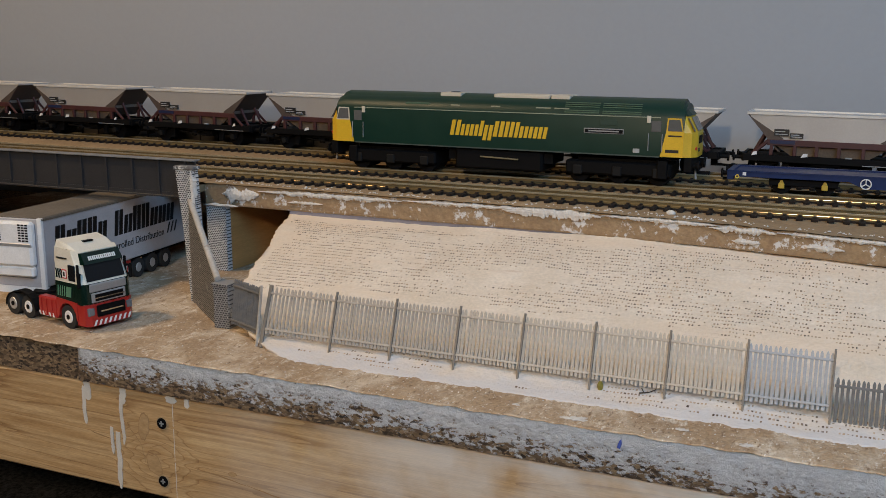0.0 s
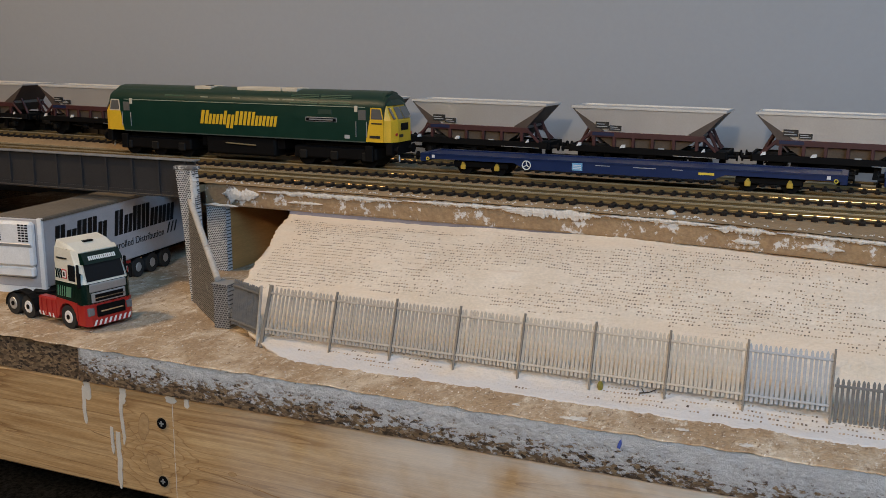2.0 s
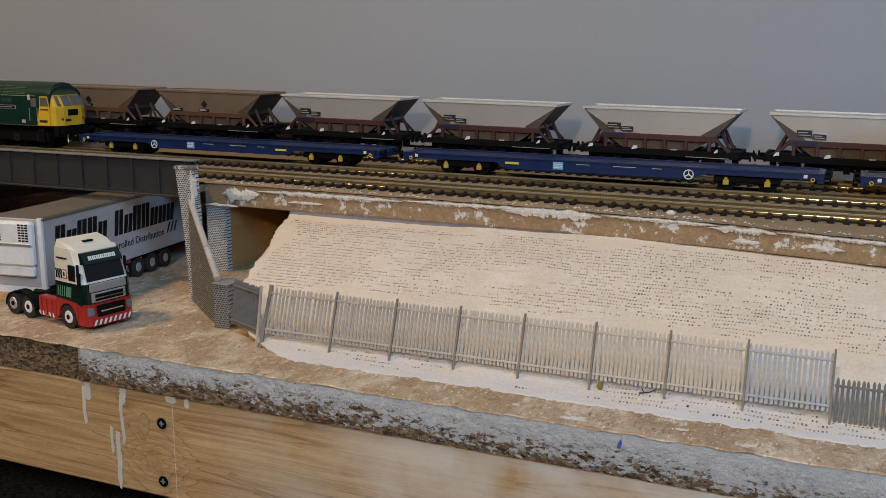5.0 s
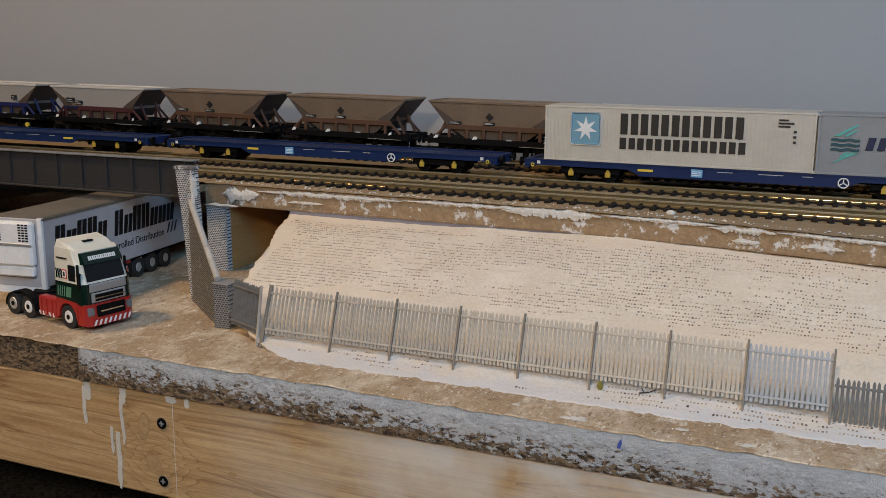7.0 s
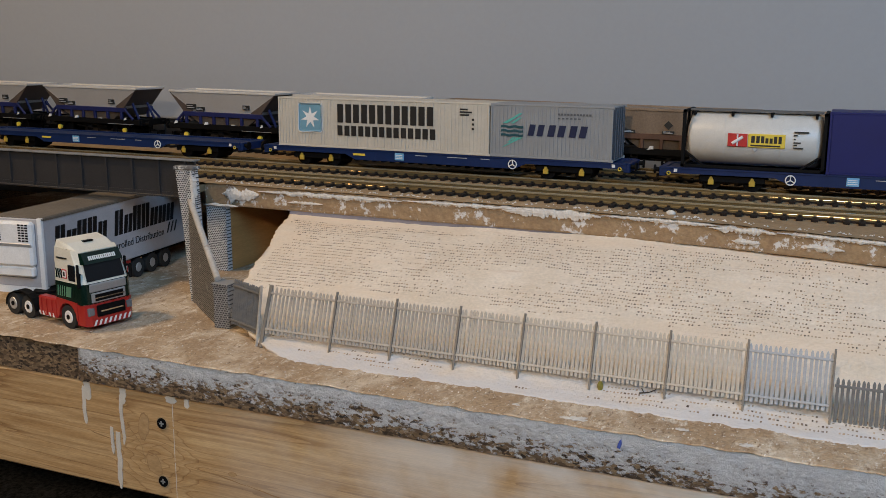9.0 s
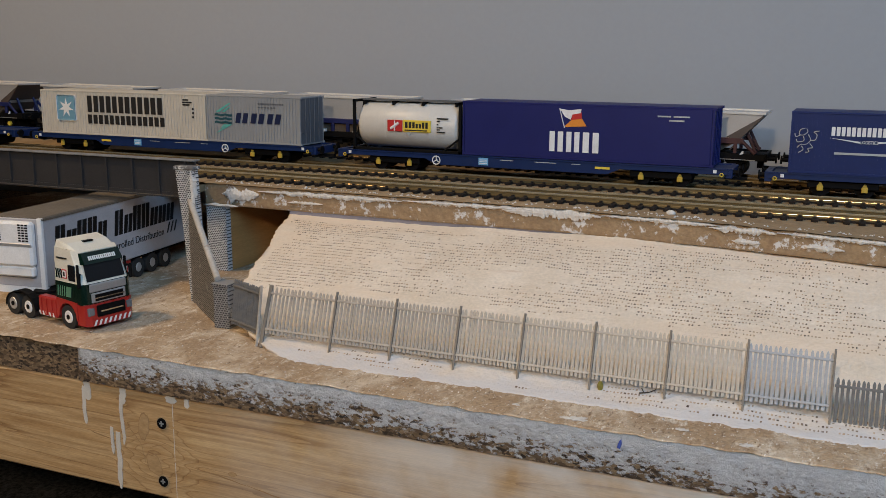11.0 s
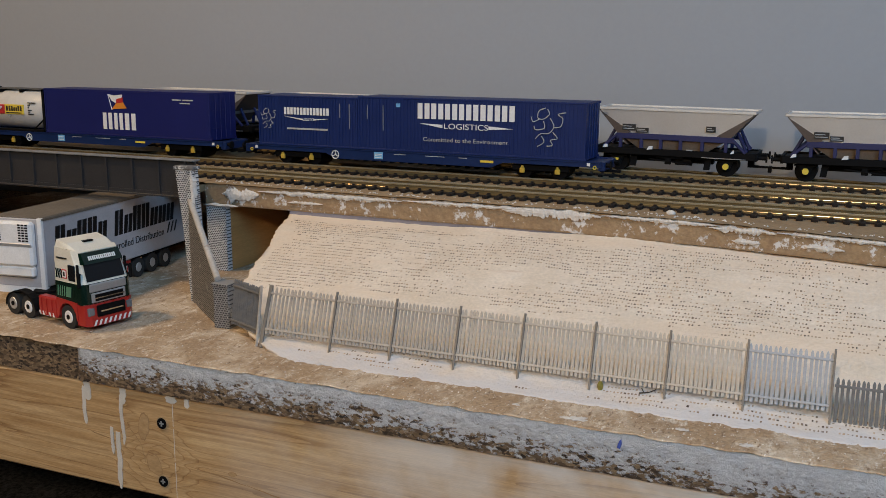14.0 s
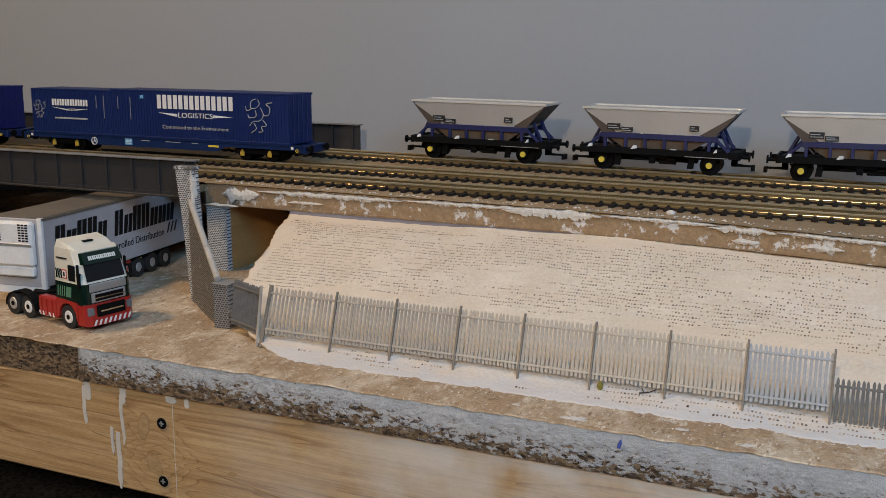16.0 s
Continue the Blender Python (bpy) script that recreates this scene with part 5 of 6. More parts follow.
def locomotive():
    t = thing("diesel_locomotive", "dark green diesel locomotive with yellow cab ends on the middle track", "locomotive", (0, TRACKS[1], RAIL_Z))

    def section(x, hw, bottom, cant, top, pull=0.0):
        out = [(x, -hw, bottom), (x, -hw, cant)]
        for a in (25, 48, 70, 90):
            out.append((x - pull * math.sin(math.radians(a)), -hw * math.cos(math.radians(a)), cant + (top - cant) * math.sin(math.radians(a))))
        out += [(p[0], -p[1], p[2]) for p in out[-2:0:-1]]
        out.append((x, hw, bottom))
        return out

    S = [(-118, 17.2, 19, 41.5, 50.5), (-112, 17.5, 18.5, 41.8, 52.2), (112, 17.5, 18.5, 41.8, 52.2), (118, 17.2, 19, 41.5, 50.5)]
    bm = loft(B(), [section(*s) for s in S])
    body = part("body", bm, GREEN, t, "dark green body side")
    part("roof", loft(B(), [[(x, -17.0 * k, 42.6), (x, -13.2 * k, 48.0), (x, -7.5 * k, 51.6), (x, 0, 52.9), (x, 7.5 * k, 51.6), (x, 13.2 * k, 48.0), (x, 17.0 * k, 42.6)] for x, k in ((-116, 0.97), (-108, 1.0), (108, 1.0), (116, 0.97))]), GREEN_ROOF, t, "dull green curved roof")
    for near in (-1, 1):
        ya, yb = (-17.9, -17.3) if near < 0 else (17.3, 17.9)
        part("gutter", box(B(), -104, 104, ya, yb, 41.9, 42.4), plain("gutter_pale", (0.30, 0.33, 0.24), 0.5), t, "pale gutter line")
        for s in (-1, 1):
            # yellow side panel of the cab, window and door
            bm = prism(B(), [(s * 104.5, 18.8), (s * 118.1, 18.8), (s * 118.1, 33.5), (s * 107.5, 33.5)], *((-17.8, -17.1) if near < 0 else (17.1, 17.8)))
            part("cab_side_panel", bm, YELLOW, t, "yellow cab side panel")
            part("cab_side_window", prism(B(), [(s * 108.5, 34.3), (s * 117.3, 34.3), (s * 115.5, 41.2), (s * 109.0, 41.2)], *((-17.75, -17.2) if near < 0 else (17.2, 17.75))), PALE_GLASS, t, "pale cab side window")
            part("window_surround", prism(B(), [(s * 107.6, 33.5), (s * 118.0, 33.5), (s * 116.2, 42.0), (s * 108.2, 42.0)], *((-17.6, -17.0) if near < 0 else (17.0, 17.6))), YELLOW if s > 0 else CREAM, t)
            part("cab_door_window", box(B(), s * 101.5 - 3.0, s * 101.5 + 3.0, *((-17.7, -17.2) if near < 0 else (17.2, 17.7)), 33.5, 40.2, 0.2), PALE_GLASS, t)
            for x in (97.2, 105.4):
                part("handrail", rod(B(), (s * x, near * 18.1, 22), (s * x, near * 18.1, 32.5), 0.28, 6), SILVER, t)
            part("cantrail_lamp", box(B(), s * 97 - 1.2, s * 97 + 1.2, *((-18.0, -17.2) if near < 0 else (17.2, 18.0)), 38.8, 43.0, 0.2), CREAM, t)
        word_bars(-33.5, 33.0, 26.4, 36.3, (-17.62 if near < 0 else 17.74), "CSSNDCNNNSSS", YELLOW, t, "yellow brand name shown as plain slanted bars", 0.2)
        pl = part("name_plate", box(B(), 57, 82, *((-17.8, -17.4) if near < 0 else (17.4, 17.8)), 31.2, 34.4, 0.2), SILVER, t, "silver-edged name plate")
        part("plate_field", box(B(), 57.6, 81.4, *((-17.95, -17.7) if near < 0 else (17.7, 17.95)), 31.7, 33.9), BLACK, pl)
        part("plate_bar", box(B(), 60, 79, *((-18.05, -17.9) if near < 0 else (17.9, 18.05)), 32.4, 33.2), SILVER, pl, "unreadable name as a pale bar")
        part("data_panel", box(B(), 88, 92, *((-17.7, -17.4) if near < 0 else (17.4, 17.7)), 20.5, 23), GREY_BOX, t)
        part("number_bar", box(B(), 107.5, 115.5, *((-18.0, -17.7) if near < 0 else (17.7, 18.0)), 21.4, 23.2), INK, t, "running number as a dark bar")
        part("worksplate_bar", box(B(), 109, 117, *((-18.0, -17.7) if near < 0 else (17.7, 18.0)), 31, 31.9), INK, t)
        for x0, x1 in ((44, 66), (68, 92)):
            bm = B()
            for i in range(6):
                z = 43.6 + i * 1.15
                y = near * (16.9 - 0.62 * i)
                rod(bm, (x0, y, z), (x1, y, z), 0.3, 5)
            part("roof_louvres", bm, plain("louvre_green", (0.10, 0.16, 0.10), 0.5), t, "green roof louvres")
        for x, w in ((-30, 3.5), (-2, 3.5), (30, 5), (42, 5)):
            part("roof_vent", box(B(), x - w, x + w, *((-16.2, -14.2) if near < 0 else (14.2, 16.2)), 44.6, 46.0, 0.3), plain("vent_olive", (0.26, 0.27, 0.19), 0.6), t)
        part("grille_panel", box(B(), -66, -48, *((-16.1, -14.4) if near < 0 else (14.4, 16.1)), 44.0, 46.6, 0.3), plain("vent_green", (0.05, 0.10, 0.06), 0.6), t)
        part("side_grille", box(B(), 67, 78, *((-17.7, -17.4) if near < 0 else (17.4, 17.7)), 36.5, 39.8, 0.2), plain("grille_green", (0.02, 0.045, 0.03), 0.6), t)
        part("solebar_line", box(B(), -104, 104, *((-17.7, -17.3) if near < 0 else (17.3, 17.7)), 18.2, 19.0), plain("solebar_dull", (0.05, 0.07, 0.06), 0.6), t)
    for x0, x1 in ((-44, -29), (-6, 31.5), (32.5, 45)):
        part("roof_hatch", box(B(), x0, x1, -8.6, 8.6, 50.6, 53.2, 0.4), CREAM, t, "cream roof hatch")
    part("exhaust_port", box(B(), -39, -34, -2, 2, 53.0, 53.6), BLACK, t)
    for s in (-1, 1):
        nose = loft(B(), [[(s * 117.5, -17.2, 18.8), (s * 117.5, 17.2, 18.8), (s * 117.5, 17.2, 33.5), (s * 117.5, -17.2, 33.5)], [(s * 122.5, -15.4, 18.8), (s * 122.5, 15.4, 18.8), (s * 122.5, 15.4, 33.5), (s * 122.5, -15.4, 33.5)], [(s * 125.5, -9.5, 18.8), (s * 125.5, 9.5, 18.8), (s * 125.2, 9.5, 33.5), (s * 125.2, -9.5, 33.5)]])
        n = part("nose", nose, YELLOW, t, "yellow nose")
        top = loft(B(), [[(s * 117.5, -17.0, 33.5), (s * 117.5, 17.0, 33.5), (s * 115.5, 15.5, 43.5), (s * 115.5, -15.5, 43.5)], [(s * 122.3, -15.2, 33.5), (s * 122.3, 15.2, 33.5), (s * 118.2, 13.4, 43.5), (s * 118.2, -13.4, 43.5)], [(s * 125.0, -9.4, 33.5), (s * 125.0, 9.4, 33.5), (s * 120.0, 8.6, 43.5), (s * 120.0, -8.6, 43.5)]])
        part("cab_front", top, YELLOW, t, "yellow windscreen surround")
        brow = loft(B(), [[(s * 115, -16.6, 43.0), (s * 115, 16.6, 43.0), (s * 113, 8, 51.6), (s * 113, -8, 51.6)], [(s * 119.5, -13.4, 43.4), (s * 119.5, 13.4, 43.4), (s * 116.5, 7, 48.8), (s * 116.5, -7, 48.8)], [(s * 121.2, -8, 43.6), (s * 121.2, 8, 43.6), (s * 118, 6, 47.0), (s * 118, -6, 47.0)]])
        part("cab_roof_dome", brow, GREEN_ROOF, t)
        for y0, y1 in ((-8.8, -0.6), (0.6, 8.8)):
            w = loft(B(), [[(s * 124.9, y0, 34.6), (s * 124.9, y1, 34.6), (s * 125.2, y1, 34.6), (s * 125.2, y0, 34.6)], [(s * 120.8, y0, 42.4), (s * 120.8, y1, 42.4), (s * 121.1, y1, 42.4), (s * 121.1, y0, 42.4)]])
            part("windscreen", w, PALE_GLASS, t, "cab windscreen")
        for y in (-11.5, 11.5):
            w = loft(B(), [[(s * 123.6, y - 2.6, 34.6), (s * 123.2, y + 2.6, 34.6), (s * 123.9, y + 2.6, 34.6), (s * 124.3, y - 2.6, 34.6)], [(s * 119.4, y - 2.2, 42.2), (s * 119.2, y + 2.2, 42.2), (s * 119.8, y + 2.2, 42.2), (s * 120.0, y - 2.2, 42.2)]])
            part("side_screen", w, PALE_GLASS, t)
            part("tail_lamp", rod(B(), (s * 123.6, y * 0.95, 24), (s * 125.2, y * 0.95, 24), 1.1, 10), RED, n)
            part("buffer", rod(rod(B(), (s * 122, y * 1.0, 13.5), (s * 126.5, y * 1.0, 13.5), 1.6, 10), (s * 126.3, y * 1.0, 13.5), (s * 127.2, y * 1.0, 13.5), 3.2, 14), BLACK, t)
        part("horn_panel", box(B(), s * 124.8 - 0.6, s * 124.8 + 0.9, -5.5, 5.5, 26.5, 31.5, 0.3), BLACK, n)
        part("number_bar", box(B(), s * 125.2 - 0.4, s * 125.2 + 0.45, -8.4, -2.6, 22, 24), INK, n)
        part("buffer_beam", box(B(), s * 121 - 2.5, s * 121 + 2.5, -15.5, 15.5, 10, 18.8, 0.4), BLACK, t)
        part("brake_hose", rod(B(), (s * 123.8, -6, 14), (s * 124.8, -6.5, 5), 0.6, 6), SILVER, t)
        part("coupling", box(B(), s * 127 - 5, s * 127 + 5, -1.6, 1.6, 7.5, 9.5), BLACK, t)
        bogie = part("bogie", box(box(B(), s * 78 - 33, s * 78 + 33, -14.5, 14.5, 5.5, 14, 1.0), s * 78 - 26, s * 78 + 26, -10, 10, 12, 18.5), BLACK, t)
        for dx in (-25, 0, 25):
            part("wheelset", rod(B(), (s * 78 + dx, -9.6, 7.2), (s * 78 + dx, 9.6, 7.2), 7.2, 22), BLACK, bogie)
            part("axle_box", box(B(), s * 78 + dx - 3, s * 78 + dx + 3, -15.5, -13.5, 5, 11, 0.6), plain("axlebox_grime", (0.009, 0.009, 0.009), 0.6, spec=0.2), bogie)
        part("bogie_step", box(B(), s * 106 - 3, s * 106 + 3, -16.5, -14, 5, 16, 0.4), BLACK, bogie)
    part("fuel_tank", box(box(B(), -30, 30, -15.5, 15.5, 4.5, 18.2, 1.4), -36, 36, -12, 12, 10, 18.4), BLACK, t)
    part("tank_pipe", rod(B(), (-12, -16.2, 13), (14, -16.2, 12.2), 0.5, 6), plain("pipe_brass", (0.20, 0.16, 0.09), 0.5), t)
    for ob in t.children:
        if ob.name.startswith(("roof", "body")) and len(ob.data.polygons) > 12 and "louvre" not in ob.name:
            ob.data.polygons.foreach_set("use_smooth", [True] * len(ob.data.polygons))
            ob.data.set_sharp_from_angle(angle=radians(35))
    return t


LOCO = locomotive()

# ---- container wagons ----


def flat_wagon(mirrored):
    t = thing("container_flat_wagon", "blue bogie container flat wagon with white handbrake wheel", "railway wagon", (0, TRACKS[1], RAIL_Z), group="container flat wagons")
    k = -1 if mirrored else 1
    out = [(-131, 13.0), (131, 13.0), (131, 9.6), (66, 9.6), (58, 6.0), (-58, 6.0), (-66, 9.6), (-131, 9.6)]
    for y0, y1 in ((-15.2, -13.6), (13.6, 15.2)):
        part("sole_bar", prism(B(), out, y0, y1), BLUE, t, "blue fish-bellied side beam")
        part("top_flange", box(B(), -131, 131, min(y0, y1) - 0.5, max(y0, y1) + 0.5, 12.4, 13.3), BLUE, t)
    part("deck", box(B(), -129, 129, -13.6, 13.6, 11.0, 12.4), BLUE, t)
    for x in (-131, 131):
        s = 1 if x > 0 else -1
        part("headstock", box(B(), x - 2, x + 2, -14.5, 14.5, 7.5, 13.2, 0.3), BLUE, t)
        for y in (-11, 11):
            part("buffer", rod(rod(B(), (x, y, 11), (x + s * 5, y, 11), 1.4, 8), (x + s * 4.8, y, 11), (x + s * 5.6, y, 11), 2.8, 12), BLACK, t)
        part("coupling", box(B(), x + s * 1 - 5, x + s * 6 + 3, -1.4, 1.4, 5.5, 7.2), BLACK, t)
        part("end_plate", box(B(), x - s * 8 - 1, x - s * 8 + 1, -15.6, -15.2, 10.4, 12.6), WHITE, t)
        part("lashing_ring", ring(B(), (x - s * 4, -15.6, 9.6), 1.0, 0.3, 10), SIGN_YELLOW, t)
    for x in (-90.5, 90.5):
        bg = part("bogie", box(B(), x - 5, x + 5, -11, 11, 6, 10), BLACK, t)
        for ya, yb in ((-12.4, -10.6), (10.6, 12.4)):
            part("side_frame", box(B(), x - 19, x + 19, ya, yb, 5.0, 9.0, 0.5), BLACK, bg)
        for dx in (-11.8, 11.8):
            part("wheelset", rod(B(), (x + dx, -9.4, 5.6), (x + dx, 9.4, 5.6), 5.6, 20), BLACK, bg)
            bm = box(B(), x + dx - 1.7, x + dx + 1.7, -13.6, -12.2, 3.6, 6.6, 0.3)
            prism(bm, [(x + dx - 1.4, 6.6), (x + dx + 1.4, 6.6), (x + dx + 0.5, 8.4), (x + dx - 0.5, 8.4)], -13.4, -12.4)
            part("axle_box", bm, AXLE_YELLOW, bg, "yellow axle box cover")
    for x in (k * 57.3,):
        x = -x
        hw = part("handbrake_wheel", ring(B(), (x, -16.4, 8.9), 2.75, 0.36, 18), WHITE, t, "white three-spoke handbrake wheel")
        bm = B()
        for a in (90, 210, 330):
            rod(bm, (x, -16.4, 8.9), (x + 2.7 * math.cos(math.radians(a)), -16.4, 8.9 + 2.7 * math.sin(math.radians(a))), 0.32, 6)
        rod(bm, (x, -16.6, 8.9), (x, -15.0, 8.9), 0.5, 8)
        part("spokes", bm, WHITE, hw)
    part("sign_panel", box(B(), -27.5, -20.8, -15.6, -15.1, 7.2, 12.0, 0.1), SKY_BLUE, t, "light blue data panel")
    bm = B()
    for z in (8.2, 9.3, 10.4):
        box(bm, -26.8, -21.6, -15.7, -15.5, z, z + 0.4)
    part("panel_bars", bm, WHITE, t, "unreadable panel print as white bars")
    part("yellow_plate", box(B(), k * 55 - 4.6, k * 55 + 4.6, -15.5, -15.1, 9.0, 10.4), SIGN_YELLOW, t, "yellow plate")
    for x, w in ((-8, 9), (18, 14), (38, 6)):
        part("print_line", box(B(), x - w / 2, x + w / 2, -15.35, -15.1, 10.9, 11.3), GREY_BOX, t, "unreadable small print as a pale bar")
    part("frame_brace", box(B(), -40, 40, -8, 8, 8.0, 11.0), BLACK, t)
    return t


def ribbed_box(t, x0, x1, hw, z0, z1, mat, pitch=2.6, end_mat=None, ribs=True):
    part("body", box(B(), x0 + 0.4, x1 - 0.4, -hw + 0.5, hw - 0.5, z0 + 0.3, z1 - 0.3), mat, t)
    part("top_frame", box(B(), x0, x1, -hw, hw, z1 - 1.1, z1, 0.2), mat, t)
    part("bottom_frame", box(B(), x0, x1, -hw, hw, z0, z0 + 1.3, 0.2), mat, t)
    for x in (x0, x1 - 1.2):
        for y in (-hw, hw - 1.2):
            part("corner_post", box(B(), x, x + 1.2, y, y + 1.2, z0, z1, 0.1), mat, t)
            for z in (z0 - 0.1, z1 - 1.5):
                part("corner_casting", box(B(), x - 0.1, x + 2.1, y - 0.12, y + 1.32, z, z + 1.6, 0.15), mat, t)
    for s in ((-1, 1) if ribs else ()):
        bm = B()
        x = x0 + 2.2
        while x < x1 - 2.6:
            y = s * (hw - 0.5)
            prism(bm, [(x, z0 + 1.2), (x + pitch * 0.5, z0 + 1.2), (x + pitch * 0.5, z1 - 1.0), (x, z1 - 1.0)], y, y + s * 0.32)
            x += pitch
        part("side_ribs", bm, mat, t, "pressed side ribs")
    em = end_mat or mat
    door = part("end_door", box(B(), x1 - 0.5, x1 + 0.02, -hw + 1.2, hw - 1.2, z0 + 1, z1 - 1), em, t, "ribbed end door")
    for y in (-9, -3, 3, 9):
        part("lock_rod", rod(B(), (x1 + 0.3, y, z0 + 1), (x1 + 0.3, y, z1 - 1), 0.35, 6), em, door)
    for z in (z0 + 9, z0 + 22):
        part("door_bar", box(B(), x1, x1 + 0.35, -hw + 1.4, hw - 1.4, z - 0.25, z + 0.25), em, door)
    part("roof_panel", box(B(), x0 + 1, x1 - 1, -hw + 1, hw - 1, z1 - 0.4, z1 + 0.1), mat, t)


FLOOR = 13.4


def long_beige():
    t = thing("shipping_container", "beige forty-foot ribbed shipping container on the blue wagon", "shipping container", (0, TRACKS[1], RAIL_Z), group="containers on the train")
    z0, z1 = FLOOR, FLOOR + 34
    ribbed_box(t, 0, 160, 16, z0, z1, BEIGE)
    y = -16.05
    b = part("emblem_square", box(B(), 16.8, 36.0, y - 0.15, y + 0.4, 23.6, 44.0, 1.0), WHITE, t, "blue square emblem with white border")
    part("emblem_field", box(B(), 17.5, 35.3, y - 0.25, y, 24.3, 43.3, 0.8), STAR_BLUE, b, "blue field")
    star = []
    for i in range(14):
        a = math.radians(90 + i * 360 / 14)
        r = 7.6 if i % 2 == 0 else 3.0
        star.append((26.4 + r * math.cos(a), 33.8 + r * math.sin(a)))
    part("emblem_star", prism(B(), star, y - 0.4, y - 0.2), WHITE, b, "white seven-pointed star")
    word_bars(47.5, 121.5, 31.2, 43.8, y, "CCCCCC", INK, t, "black brand name shown as plain bars")
    word_bars(47.5, 123.0, 22.3, 29.2, y, "CCCCCCC", INK, t, "black brand name shown as plain bars")
    bm = B()
    for i, (w, z) in enumerate(((5.5, 43), (8.5, 41.2), (6.5, 39.4))):
        box(bm, 139.5, 139.5 + w, y - 0.1, y, z - 0.5, z + 0.5)
    for z in (36.5, 33.5, 30.5):
        box(bm, 148, 149.6, y - 0.1, y, z - 0.7, z + 0.7)
    part("code_bars", bm, INK, t, "container code shown as small bars")
    return t


def short_grey():
    t = thing("shipping_container", "grey twenty-foot shipping container, end doors toned darker for shade", "shipping container", (0, TRACKS[1], RAIL_Z), group="containers on the train")
    ribbed_box(t, 161, 241, 16, FLOOR, FLOOR + 34, GREY_SIDE, 2.6, DARK_GREY)
    y = -16.05
    for i in range(3):
        z = 27.0 + i * 2.7
        outl, n = [], 10
        for k in range(n + 1):
            outl.append((168.3 + 15.0 * k / n, z + 0.3 * math.sin(k * 1.25)))
        for k in range(n, -1, -1):
            outl.append((168.3 + 15.0 * k / n, z + 1.5 + 0.3 * math.sin(k * 1.25)))
        part("emblem_wave", prism(B(), outl, y - 0.15, y), plain("wave_dark_teal", (0.012, 0.07, 0.09), 0.5), t, "dark teal wave stripe")
    for poly in ([(169.2, 35.2), (172.6, 35.2), (183.0, 42.0), (180.4, 41.6)], [(174.5, 35.2), (177.0, 35.2), (182.4, 39.2), (180.6, 39.0)], [(168.8, 19.6), (171.4, 20.6), (183.2, 26.4), (179.6, 26.4)], [(172.6, 22.8), (174.6, 23.6), (179.0, 26.4), (176.2, 26.4)]):
        part("emblem_sail", prism(B(), poly, y - 0.1, y), TEAL, t, "teal slanted stripe")
    for x0, x1 in ((186, 197), (199, 211), (213, 225)):
        s = 1.5
        bm = B()
        for a, w in ((0.02, 0.36), (0.56, 0.36)):
            xa = x0 + a * (x1 - x0)
            xb = xa + w * (x1 - x0)
            prism(bm, [(xa, 27.8), (xb, 27.8), (xb + s, 35.0), (xa + s, 35.0)], y - 0.15, y)
        part("brand_bar", bm, DEEP_BLUE, t, "dark blue brand name shown as plain slanted bars")
    bm = B()
    for i in range(11):
        box(bm, 206 + i * 2.0, 207.4 + i * 2.0, y - 0.1, y, 41.3, 42.5)
    for i in range(6):
        box(bm, 206 + i * 2.6, 207.6 + i * 2.6, y - 0.1, y, 39.0, 39.8)
    part("code_bars", bm, DARK_GREY, t, "container code shown as small bars")
    return t


